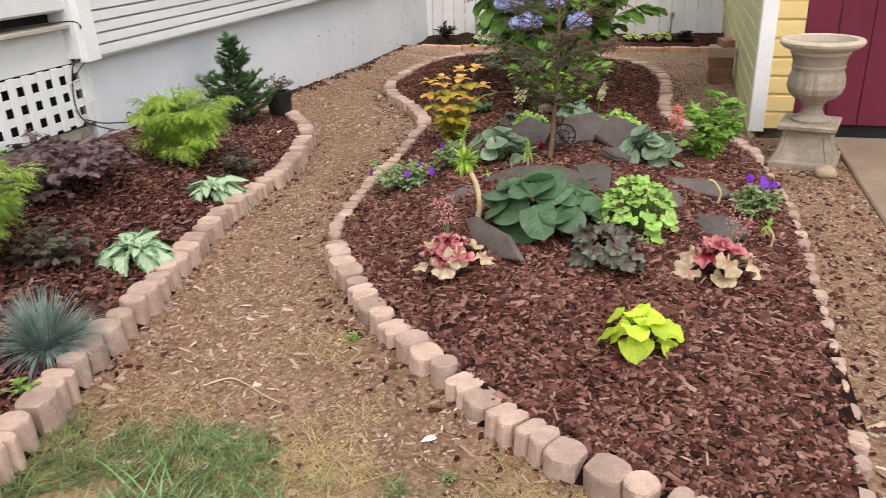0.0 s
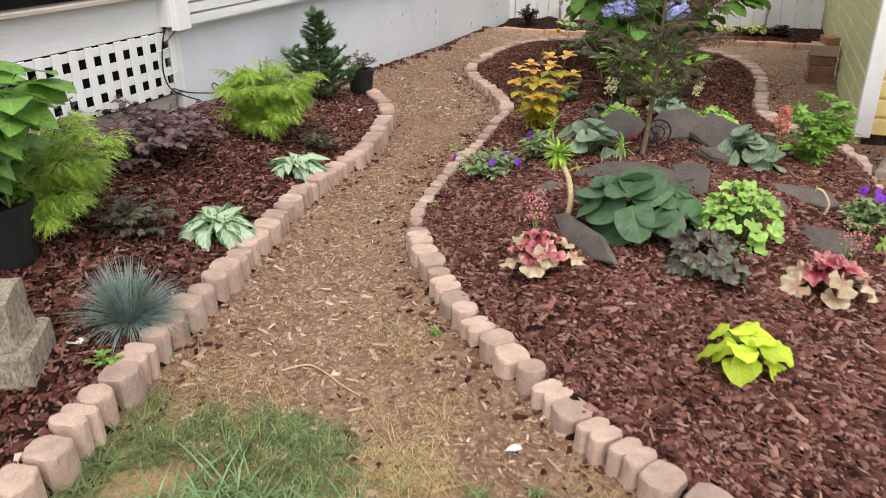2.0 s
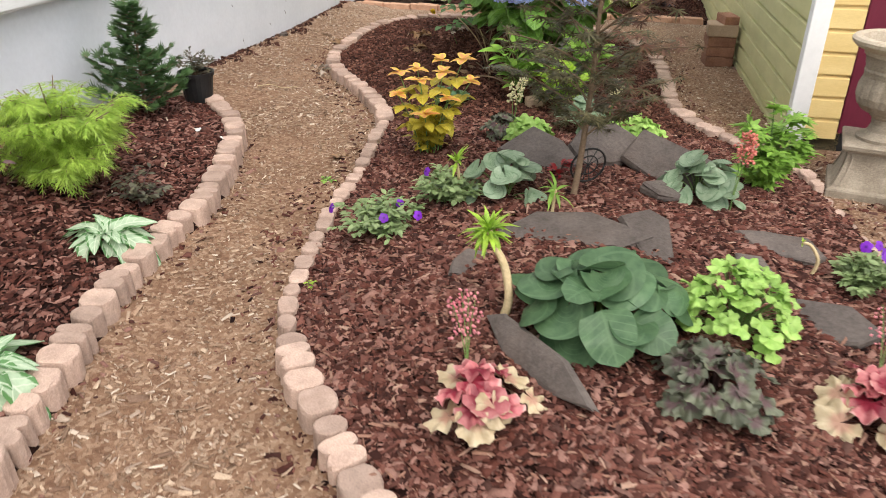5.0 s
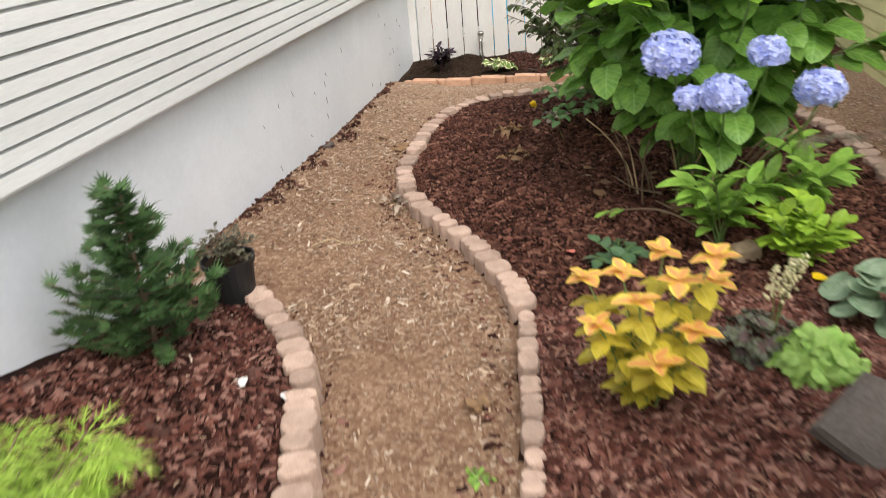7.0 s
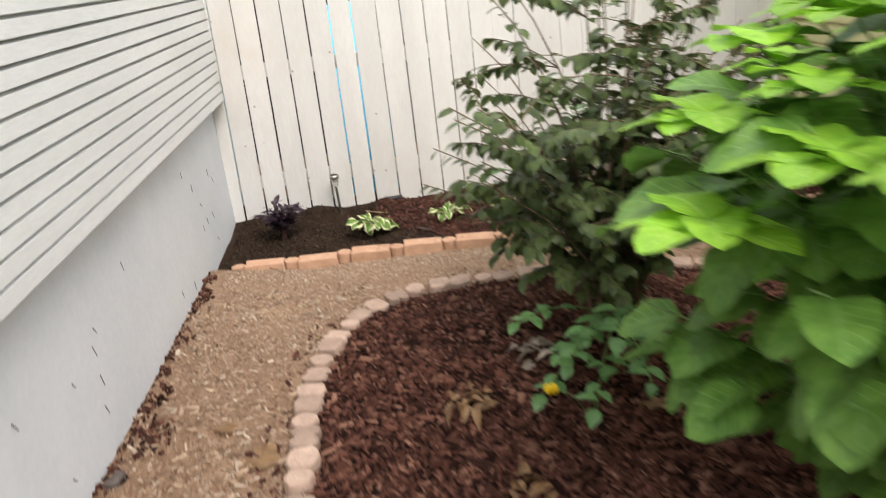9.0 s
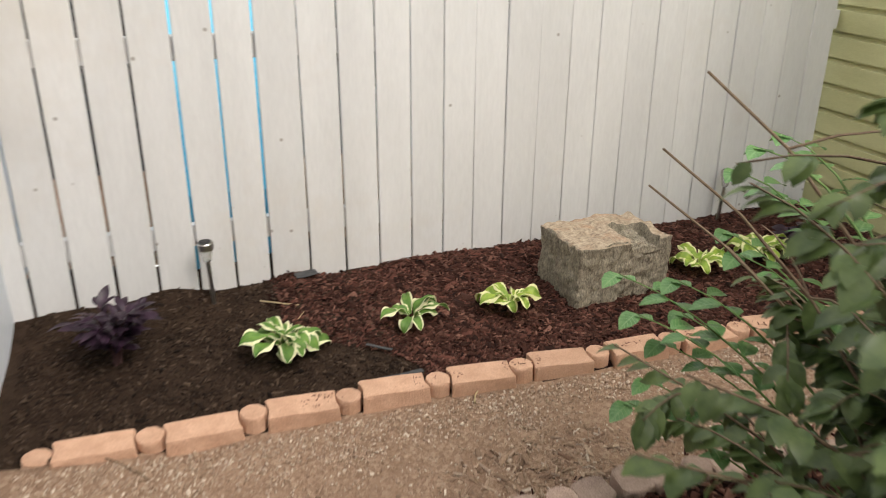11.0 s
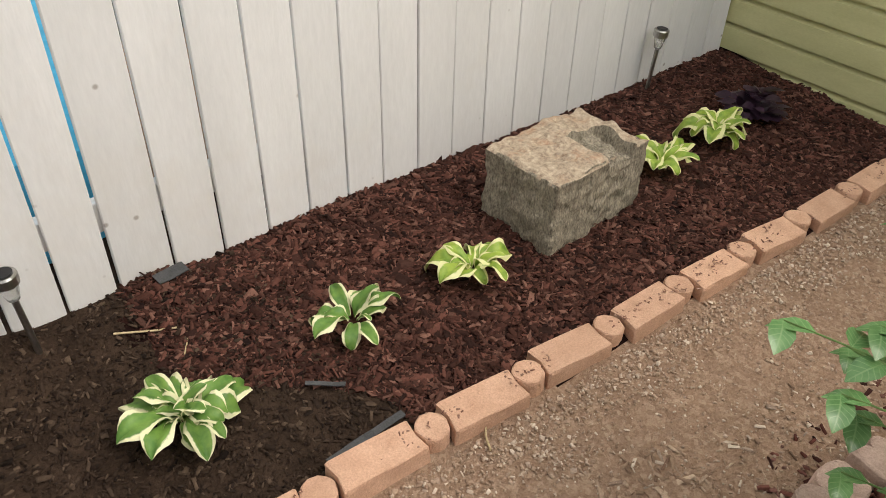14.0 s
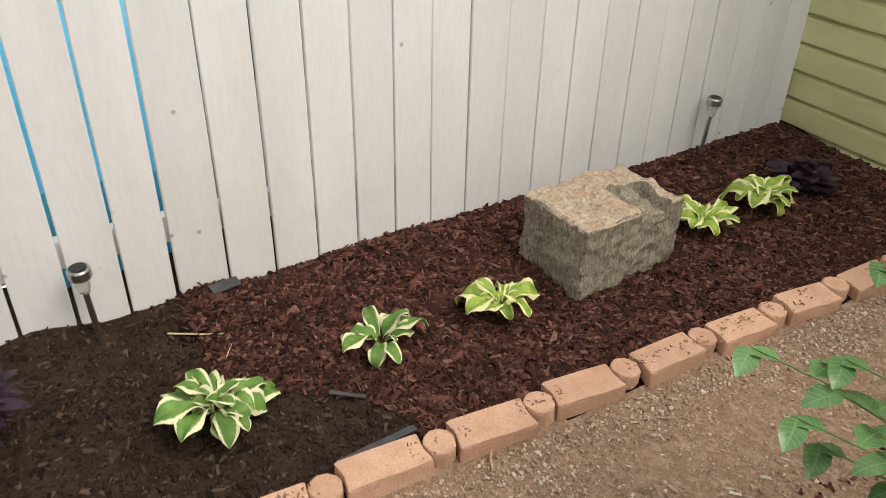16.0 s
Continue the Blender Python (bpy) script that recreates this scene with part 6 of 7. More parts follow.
tagged(part("tarp", bm, M["tarp"]), "blue tarpaulin draped over a heap behind the fence", "tarpaulin")

# wire wheel ornament leaning at the maple
wheel = empty("wire_wheel", (-0.60, 3.80, gz(-0.60, 3.80) - 0.01), "small black wire wheel ornament leaning at the maple trunk", "ornament")
for name, rad, thick in (("rim", 0.075, 0.0045), ("inner_ring", 0.042, 0.003)):
    f = Foliage()
    f.tube([(rad * math.cos(2 * math.pi * k / 24), 0.0, 0.105 + rad * math.sin(2 * math.pi * k / 24)) for k in range(25)], thick, thick, 6)
    f.made(name, M["cable"], wheel)
for k in range(5):
    a = math.pi * k / 5
    f = Foliage()
    f.tube([(-0.075 * math.cos(a), 0.0, 0.105 - 0.075 * math.sin(a)), (0.075 * math.cos(a), 0.0, 0.105 + 0.075 * math.sin(a))], 0.002, 0.002, 4)
    f.made("spoke", M["cable"], wheel)
f = Foliage()
f.tube([(0.0, 0.006, -0.02), (0.0, 0.006, 0.11)], 0.003, 0.003, 5)
f.made("stake", M["cable"], wheel)
wheel.rotation_euler = (0.15, 0.1, 0.5)

rough_block("rubble_stone", (0.10, 0.08, 0.075), M["paver"], "small tan rubble block half sunk in the mulch", "stone", (-0.93, 5.35), 24, 45, rough=0.006, cuts=5)
rough_block("rubble_stone", (0.07, 0.05, 0.05), M["slate"], "small dark stone at the foot of the foundation", "stone", (-3.25, 7.11), 60, 46, rough=0.006, cuts=4)


def dead_clump(at, count, label, seed, mat):
    """A loose heap of curled dead leaves."""
    r = random.Random(seed)
    root = empty("dead_leaves", (at[0], at[1], gz(*at)), label, "dead leaves", "dead leaf heaps")
    meshes = [leaf_mesh("dead_leaf", t, mat) for t in (blade(6, ovate(0.26, 0.45), 0.9, 0.6, 0.3, 4), blade(6, ovate(0.18, 0.5), 0.5, 0.9, -0.4, 4))]
    for i in range(count):
        a = r.uniform(0, 6.28)
        lone_leaf("dead_leaf", meshes[i % 2], root, (r.uniform(-0.07, 0.07), r.uniform(-0.07, 0.07), 0.012 + r.uniform(0, 0.035)), (math.cos(a), math.sin(a), r.uniform(-0.15, 0.6)), r.uniform(0.05, 0.10), (r.uniform(-0.8, 0.8), r.uniform(-0.8, 0.8), 1))
    return root


dead_clump((-2.07, 7.21), 16, "curled grey-brown dead leaves on the mulch", 301, L["dry"])
dead_clump((-1.78, 7.50), 15, "pale dried leaves under the camellia", 302, L["ashen"])
dead_clump((-2.57, 6.15), 9, "pale dry plant wisp beside the edging", 303, L["ashen"])
dead_clump((-1.95, 6.70), 10, "curled grey-brown dead leaves near the camellia", 304, L["dry"])

# ---- garage front: urn, bricks, loose stone ----
urn = empty("garden_urn", (0.755, 4.60, 0.0), "weathered cast stone urn standing on its own pedestal", "urn")
urn.rotation_euler = (0, 0, radians(-14))
urn.scale = (1.06, 1.06, 1.09)


def square_profile(bm, prof):
    rings = []
    for w, z in prof:
        c = [(-w, -w), (-w * 0.5, -w), (0, -w), (w * 0.5, -w), (w, -w), (w, -w * 0.5), (w, 0), (w, w * 0.5), (w, w), (w * 0.5, w), (0, w), (-w * 0.5, w), (-w, w), (-w, w * 0.5), (-w, 0), (-w, -w * 0.5)]
        rings.append([bm.verts.new((x, y, z)) for x, y in c])
    for a, b in zip(rings, rings[1:]):
        for k in range(16):
            bm.faces.new((a[k], a[(k + 1) % 16], b[(k + 1) % 16], b[k]))
    bm.faces.new(rings[-1])


bm = bmesh.new()
square_profile(bm, [(0.168, -0.02), (0.170, 0.018), (0.166, 0.026), (0.152, 0.032), (0.136, 0.07), (0.125, 0.11), (0.118, 0.15), (0.118, 0.185)])
part("pedestal", bm, M["urn"], urn, "flared square pedestal")
bm = bmesh.new()
square_profile(bm, [(0.112, 0.185), (0.138, 0.190), (0.146, 0.200), (0.148, 0.216), (0.140, 0.224), (0.10, 0.225)])
part("pedestal_cap", bm, M["urn"], urn)
for sx, sy, ax in ((0, -1, 0), (-1, 0, 1), (1, 0, 1), (0, 1, 0)):
    for s2 in (-1, 1):
        pts = [(0.120 * s2, 0.150, 0.04), (0.106 * s2, 0.131, 0.09), (0.096 * s2, 0.122, 0.14), (0.094 * s2, 0.119, 0.178)]
        fo = Foliage()
        fo.tube([Vector((q[0] if not ax else sx * q[1], sy * q[1] if not ax else q[0], q[2])) for q in pts], 0.004, 0.004, 5)
        fo.made("panel_rib", M["urn"], urn)


def fluted(k, rr, z):
    return 1 + (0.045 * abs(math.sin(k * math.pi / 4)) - 0.02 if 0.345 < z < 0.50 else 0.0)


bm = bmesh.new()
spin_profile(bm, [(0.0, 0.222), (0.100, 0.223), (0.102, 0.238), (0.085, 0.246), (0.062, 0.262), (0.052, 0.29), (0.055, 0.315), (0.066, 0.325), (0.070, 0.335), (0.105, 0.350), (0.132, 0.380), (0.142, 0.41), (0.140, 0.45), (0.128, 0.49),
                  (0.130, 0.50), (0.134, 0.515), (0.130, 0.525), (0.137, 0.56), (0.150, 0.60)], 64, fluted)
part("bowl", bm, M["urn"], urn, "fluted bowl and turned foot", smooth=False)
bm = bmesh.new()
spin_profile(bm, [(0.150, 0.597), (0.188, 0.612), (0.206, 0.628), (0.210, 0.642), (0.202, 0.652), (0.180, 0.656), (0.166, 0.650), (0.155, 0.62), (0.148, 0.58), (0.0, 0.575)], 48)
part("rim", bm, M["urn_rim"], urn, "broad pale rolled rim")
bm = bmesh.new()
bmesh.ops.create_circle(bm, cap_ends=True, radius=0.15, segments=24)
for v in bm.verts:
    v.co.z = 0.602
part("fill_soil", bm, M["soil_dark"], urn, "dark soil in the bowl")


def pebble(at, r0, label, seed, mat, name="stone"):
    r = random.Random(seed)
    bm = bmesh.new()
    bmesh.ops.create_icosphere(bm, subdivisions=2, radius=r0)
    for v in bm.verts:
        v.co = Vector((v.co.x * 1.25, v.co.y, v.co.z * 0.75)) * (1 + 0.22 * noise.noise(v.co * (2.2 / r0 * 0.6) + Vector((seed, 0, 0))))
    ob = part(name, bm, mat, smooth=True)
    ob.location = on(at[0], at[1], r0 * 0.5)
    return tagged(ob, label, "stone")


pebble((0.83, 4.33), 0.052, "rounded tan fieldstone at the foot of the urn", 3, M["paver"])

stack = None
SX, SY = 0.36, 7.20
for i, (dx, dy, turn, w, d, h, mat, z) in enumerate([(0, 0, 4, 0.21, 0.20, 0.075, "brick", 0.0), (0.004, 0, -2, 0.21, 0.20, 0.075, "brick", 0.077), (-0.004, 0.0, 3, 0.21, 0.20, 0.075, "brick", 0.154), (0.0, 0, -3, 0.225, 0.21, 0.09, "paver", 0.231)]):
    bm = bmesh.new()
    box(bm, -w / 2, w / 2, -d / 2, d / 2, 0, h, bev=0.006)
    ob = part("paver_brick", bm, M[mat])
    ob.location, ob.rotation_euler = (SX + dx, SY + dy, gz(SX, SY) + z), (0, 0, radians(turn))
    tagged(ob, "red paving brick in a stack by the garage wall" if mat == "brick" else "tan paving block lying on stacked bricks", "brick", "stacked bricks")
bm = bmesh.new()
box(bm, -0.055, 0.055, -0.1, 0.1, 0, 0.062, bev=0.004)
ob = part("brick", bm, M["brick"])
ob.location, ob.rotation_euler = (SX + 0.03, SY, gz(SX, SY) + 0.322), (0, 0, radians(12))
tagged(ob, "single red brick on top of the stack", "brick", "stacked bricks")


# ---- loose ground cover: bark chips, wood shavings, gravel, grass ----
def scatter_pieces(name, x, y, z, length, width, thick, material, label, seed, tilt=0.35, sides=4):
    """Many small bent slivers, each a six-sided piece of its own."""
    g = np.random.default_rng(seed)
    n = len(x)
    yaw, pitch, roll = g.uniform(0, 2 * np.pi, n), g.normal(0, tilt, n), g.normal(0, tilt, n)
    base = np.array([(-0.5, -0.5, 0), (0.5, -0.35, 0), (0.5, 0.4, 0), (-0.5, 0.5, 0), (-0.42, -0.4, 1), (0.40, -0.3, 1), (0.42, 0.3, 1), (-0.38, 0.42, 1)])
    v = np.repeat(base[None], n, 0) * np.stack([length, width, thick], 1)[:, None, :]
    v[:, :, 0] *= g.uniform(0.8, 1.2, (n, 8))
    v[:, :, 1] *= g.uniform(0.6, 1.3, (n, 8))
    cy, sy, cp, sp, cr, sr = np.cos(yaw), np.sin(yaw), np.cos(pitch), np.sin(pitch), np.cos(roll), np.sin(roll)
    rot = np.zeros((n, 3, 3))
    rot[:, 0, 0], rot[:, 0, 1], rot[:, 0, 2] = cy * cp, cy * sp * sr - sy * cr, cy * sp * cr + sy * sr
    rot[:, 1, 0], rot[:, 1, 1], rot[:, 1, 2] = sy * cp, sy * sp * sr + cy * cr, sy * sp * cr - cy * sr
    rot[:, 2, 0], rot[:, 2, 1], rot[:, 2, 2] = -sp, cp * sr, cp * cr
    v = np.einsum("nij,nkj->nki", rot, v) + np.stack([x, y, z], 1)[:, None, :]
    f = np.array([(4, 5, 6, 7), (0, 1, 5, 4), (1, 2, 6, 5), (2, 3, 7, 6), (3, 0, 4, 7)])
    faces = (f[None] + (np.arange(n) * 8)[:, None, None]).reshape(-1, 4)
    me = bpy.data.meshes.new(name)
    me.vertices.add(n * 8)
    me.vertices.foreach_set("co", v.ravel())
    me.loops.add(faces.size)
    me.loops.foreach_set("vertex_index", faces.ravel())
    me.polygons.add(len(faces))
    me.polygons.foreach_set("loop_start", np.arange(0, faces.size, 4))
    me.polygons.foreach_set("loop_total", np.full(len(faces), 4))
    me.update(calc_edges=True)
    me.materials.append(material)
    return tagged(new(name, me), label, name.replace("_", " "), kind="stuff")


def heights(x, y):
    """Ground level read from the ground sheet's own grid."""
    fx, fy = (x - GX[0]) / 0.045, (y - GY[0]) / 0.045
    i, j = np.clip(fx.astype(int), 0, nx - 2), np.clip(fy.astype(int), 0, ny - 2)
    a, b = fx - i, fy - j
    Z = gzz.reshape(ny, nx)
    return Z[j, i] * (1 - a) * (1 - b) + Z[j, i + 1] * a * (1 - b) + Z[j + 1, i] * (1 - a) * b + Z[j + 1, i + 1] * a * b


def points(n, x0, x1, y0, y1, seed, keep):
    g = np.random.default_rng(seed)
    x, y = g.uniform(x0, x1, n), g.uniform(y0, y1, n)
    k = keep(x, y)
    return x[k], y[k], g


M["bark"] = chips_material("red_brown_bark_chip", [(0.011, 0.004, 0.0035), (0.125, 0.043, 0.031), (0.026, 0.009, 0.007), (0.20, 0.082, 0.062), (0.038, 0.014, 0.011), (0.34, 0.185, 0.148), (0.125, 0.045, 0.034)])
M["bark_dark"] = chips_material("dark_bark_chip", [(0.011, 0.005, 0.004), (0.068, 0.027, 0.019), (0.023, 0.010, 0.007), (0.15, 0.061, 0.044), (0.038, 0.015, 0.011), (0.24, 0.12, 0.088)])
M["bark_mid"] = chips_material("brown_bark_chip", [(0.016, 0.006, 0.005), (0.105, 0.040, 0.027), (0.034, 0.013, 0.009), (0.20, 0.085, 0.060), (0.058, 0.022, 0.015), (0.30, 0.155, 0.11)])
M["shaving"] = chips_material("pale_wood_shaving", [(0.14, 0.085, 0.056), (0.42, 0.29, 0.20), (0.25, 0.155, 0.105), (0.60, 0.45, 0.325), (0.21, 0.125, 0.084), (0.74, 0.62, 0.50)])
M["grit"] = chips_material("path_grit", [(0.16, 0.085, 0.055), (0.40, 0.265, 0.18), (0.25, 0.142, 0.092), (0.54, 0.41, 0.30), (0.19, 0.105, 0.068)])
M["splinter"] = chips_material("tan_bark_splinter", [(0.13, 0.058, 0.042), (0.33, 0.18, 0.13), (0.20, 0.095, 0.067), (0.46, 0.30, 0.225)])
M["gravel"] = chips_material("mixed_fine_gravel", [(0.27, 0.175, 0.12), (0.54, 0.40, 0.29), (0.38, 0.26, 0.185), (0.78, 0.65, 0.52), (0.32, 0.21, 0.15), (0.62, 0.47, 0.35)])
M["clod"] = chips_material("soil_crumb", [(0.010, 0.006, 0.004), (0.048, 0.030, 0.020), (0.022, 0.013, 0.009), (0.115, 0.078, 0.053)])


def spread(name, n, area, seed, keep, size, aspect, thick, mat, label, tilt=0.35, sink=0.3):
    x, y, g = points(n, *area, seed, keep)
    m = len(x)
    L_ = size * np.exp(np.clip(g.normal(0, 0.5, m), -1.2, 0.85 if size < 0.03 else 0.5))
    th = thick * np.exp(g.normal(0, 0.3, m))
    z = heights(x, y) + g.uniform(-sink, 1.0, m) * th
    return scatter_pieces(name, x, y, z, L_, L_ * aspect * np.exp(g.normal(0, 0.35, m)), th, mat, label, seed + 1, tilt)


def in_left(x, y):
    return inside(LEFT_POLY, x, y) & (away(LEFT, x, y) > 0.05) & (x > HOUSE_X + 0.01)


def in_island(x, y):
    return inside(ISLAND, x, y) & (away(ISLAND, x, y) > 0.035)


def in_fence_bed(x, y):
    return (y > bed_y(x) + 0.03) & (y < FENCE_Y - 0.012) & (x < 0.49) & (x > HOUSE_X)


def on_path(x, y):
    return ~inside(LEFT_POLY, x, y) & ~inside(ISLAND, x, y) & (y < bed_y(x) - 0.06) & (x > HOUSE_X - 0.045) & ~((x > 0.97) & (y > 1.9)) & ((x < 0.5) | (y < 5.1)) & (away(LEFT, x, y) > 0.05) & (away(ISLAND, x, y) > 0.05)


def in_bark(x, y):
    return in_fence_bed(x, y) & (x > -2.2 + 0.25 * np.sin(y * 5))


def worn(x, y):
    """Trodden earth patches where little litter lies."""
    return bumpy(x, y, 0.42, 2.7) + 0.4 * bumpy(x, y, 0.13, 6.1) > 0.10


spread("bark_mulch", 40000, (HOUSE_X, -1.3, 0.4, 5.2), 201, in_left, 0.021, 0.42, 0.0045, M["bark"], "red-brown bark chips over the house bed", 0.34)
spread("bark_mulch", 92000, (-1.75, 0.6, 1.2, 5.0), 203, in_island, 0.021, 0.42, 0.0045, M["bark"], "red-brown bark chips over the island bed", 0.34)
spread("bark_mulch", 44000, (-2.7, 0.2, 5.0, 8.5), 205, in_island, 0.021, 0.38, 0.0045, M["bark_mid"], "dark brown bark chips over the far island bed", 0.36)
spread("bark_mulch", 44000, (-2.35, 0.5, 8.9, 9.95), 207, in_bark, 0.021, 0.28, 0.0036, M["bark_dark"], "dark red bark chips over the fence bed", 0.36)
spread("large_bark", 3000, (-2.35, 0.5, 8.9, 9.95), 251, in_bark, 0.036, 0.34, 0.004, M["bark_dark"], "larger flat bark pieces among the fence bed mulch", 0.26, 0.0)
spread("large_bark", 13000, (-1.75, 0.6, 1.2, 5.0), 253, in_island, 0.037, 0.34, 0.0045, M["bark"], "larger flat bark pieces among the island mulch", 0.24, 0.0)
spread("large_bark", 6000, (HOUSE_X, -1.3, 0.4, 5.2), 255, in_left, 0.036, 0.34, 0.0045, M["bark"], "larger flat bark pieces among the house bed mulch", 0.26, 0.0)
spread("large_bark", 4200, (-2.7, 0.2, 5.0, 8.5), 261, in_island, 0.036, 0.32, 0.0045, M["bark_mid"], "larger flat bark pieces in the far island bed", 0.26, 0.0)
spread("bark_slivers", 5200, (-1.75, 0.6, 1.2, 5.0), 263, in_island, 0.058, 0.11, 0.0035, M["splinter"], "long thin bark slivers on the island mulch", 0.2, 0.0)
spread("bark_slivers", 1700, (HOUSE_X, -1.3, 0.4, 5.2), 265, in_left, 0.055, 0.11, 0.0035, M["bark"], "long thin bark slivers on the house bed", 0.2, 0.0)
spread("bark_slivers", 5200, (-2.35, 0.5, 8.9, 9.95), 267, in_bark, 0.044, 0.10, 0.003, M["bark_dark"], "long thin bark slivers on the fence bed", 0.2, 0.0)
gc = np.random.default_rng(83)
cx = gc.uniform(-2.4, 0.3, 420)
cy = bed_y(cx) + gc.normal(0.008, 0.022, 420)
keep = (np.abs(cy - bed_y(cx) - 0.004) < 0.042) & (bumpy(cx, cy, 0.12, 7.3) > 0.05)
cx, cy = cx[keep], cy[keep]
scatter_pieces("stray_bark", cx, cy, np.full(len(cx), 0.0065), gc.uniform(0.004, 0.013, len(cx)), gc.uniform(0.002, 0.006, len(cx)), np.full(len(cx), 0.0015), M["splinter"], "bark crumbs lying on the edging bars", 84, 0.15)
spread("soil_crumbs", 9000, (HOUSE_X, -1.95, 8.95, 9.95), 209, in_fence_bed, 0.0125, 0.34, 0.0035, M["clod"], "crumbly dark soil in the fence bed corner")
spread("wood_shavings", 46000, (HOUSE_X - 0.05, 0.98, 0.9, 8.6), 211, lambda x, y: on_path(x, y) & ~worn(x, y) & ((y > 1.35) | (x > -0.5)), 0.0130, 0.32, 0.0026, M["shaving"], "pale wood shavings trodden into the path", 0.25)
spread("wood_shavings", 5000, (HOUSE_X - 0.05, 0.98, 1.2, 8.4), 269, lambda x, y: on_path(x, y) & ~worn(x, y), 0.034, 0.15, 0.0022, M["shaving"], "long curled wood shavings on the path", 0.2, 0.0)
spread("wood_shavings", 9000, (HOUSE_X - 0.05, -1.5, 4.6, 8.7), 273, lambda x, y: on_path(x, y) & (bumpy(x, y, 0.36, 8.8) > -0.15), 0.030, 0.24, 0.003, M["shaving"], "pale wood chips on the far path", 0.3, 0.0)
spread("path_grit", 36000, (HOUSE_X - 0.05, 0.98, 0.9, 9.0), 213, lambda x, y: on_path(x, y) & (y > 1.15) & (y < 8.2), 0.0075, 0.75, 0.0045, M["grit"], "fine tan grit and chips on the earth path", 0.4)
spread("stray_bark", 17000, (HOUSE_X - 0.05, 0.98, 0.6, 8.5), 215, lambda x, y: on_path(x, y) & ((away(ISLAND, x, y) < 0.10 + 0.22 * np.abs(bumpy(x, y, 0.35, 4.1)) + 0.06) | (away(LEFT, x, y) < 0.14) | (x > 0.5)), 0.020, 0.42, 0.004, M["bark"], "stray bark chips along the edging", 0.28)
spread("stray_bark", 3200, (-1.9, 0.7, 1.3, 5.0), 271, lambda x, y: on_path(x, y) & worn(x, y), 0.017, 0.5, 0.004, M["bark"], "dark bark crumbs on the trodden earth", 0.28)
spread("pale_chips", 5500, (-1.75, 0.6, 1.2, 5.0), 217, in_island, 0.022, 0.30, 0.003, M["splinter"], "paler splinters and bark bits in the mulch", 0.3, 0.0)
spread("pale_chips", 700, (HOUSE_X, -1.3, 0.4, 5.2), 219, in_left, 0.020, 0.25, 0.003, M["shaving"], "a few pale splinters in the house bed", 0.35, 0.0)
spread("pale_chips", 2600, (-2.2, 0.9, 1.15, 4.2), 257, lambda x, y: on_path(x, y) & (away(LEFT, x, y) < 0.45 + 0.5 * bumpy(x, y, 0.3, 6.6)), 0.023, 0.28, 0.003, M["shaving"], "pale splinters scattered along the path's edge", 0.3, 0.0)
spread("pale_chips", 1300, (-1.9, 0.9, 1.15, 2.6), 259, on_path, 0.026, 0.26, 0.003, M["shaving"], "pale splinters scattered on the path's start", 0.3, 0.0)


def blades(name, n, area, seed, keep, length, width, mat, label, flat=0.5):
    x, y, g = points(n, *area, seed, keep)
    m = len(x)
    a = g.uniform(0, 2 * np.pi, m)
    L_ = length * np.exp(g.normal(0, 0.35, m))
    el = np.clip(g.normal(1.0 - flat, 0.35, m), 0.05, 1.4)
    z = heights(x, y)
    v = np.zeros((m, 5, 3))
    c, s = np.cos(a), np.sin(a)
    wx, wy = -s * width, c * width
    for k, (t, w) in enumerate(((0, 1), (0, -1), (0.55, 0.8), (0.55, -0.8), (1.0, 0))):
        rr = L_ * t * np.cos(el * (1 - 0.45 * t))
        v[:, k, 0], v[:, k, 1] = x + c * rr + wx * w, y + s * rr + wy * w
        v[:, k, 2] = z + L_ * t * np.sin(el * (1 - 0.45 * t)) + 0.001
    o = (np.arange(m) * 5)[:, None]
    f = [tuple(q) for q in (o + np.array([[0, 1, 3, 2]]))] + [tuple(q) for q in (o + np.array([[2, 3, 4]]))]
    me = bpy.data.meshes.new(name)
    me.from_pydata(v.reshape(-1, 3).tolist(), [], [tuple(int(i) for i in q) for q in f])
    me.materials.append(mat)
    me.update()
    return tagged(new(name, me), label, name.replace("_", " "), kind="stuff")


def lawn_keep(x, y):
    n = bumpy(x, y, 0.30, 7.7) + 0.5 * bumpy(x, y, 0.12, 2.2)
    edge = 1.16 + 0.30 * np.clip((-0.6 - x) / 0.8, -0.6, 0.6)
    return on_path(x, y) & (y < edge + 0.25 * n) & (n > -0.02 - 0.5 * np.clip(0.95 - y, 0, 1))


def straw_keep(x, y):
    n = bumpy(x, y, 0.26, 4.4)
    spot = ((x + 1.16) / 0.16) ** 2 + ((y - 1.93) / 0.12) ** 2 < 1 + n
    return on_path(x, y) & (spot | ((y < 1.5 + 0.3 * n) & (n > -0.05)))


blades("lawn_grass", 34000, (-1.75, 0.8, 0.2, 1.55), 221, lawn_keep, 0.062, 0.0017, L["grass"], "patchy green lawn grass at the path's start", 0.55)
blades("dry_grass", 22000, (-1.75, 0.7, 0.4, 2.1), 223, straw_keep, 0.045, 0.0009, L["straw"], "dry straw-coloured grass remnants", 0.8)

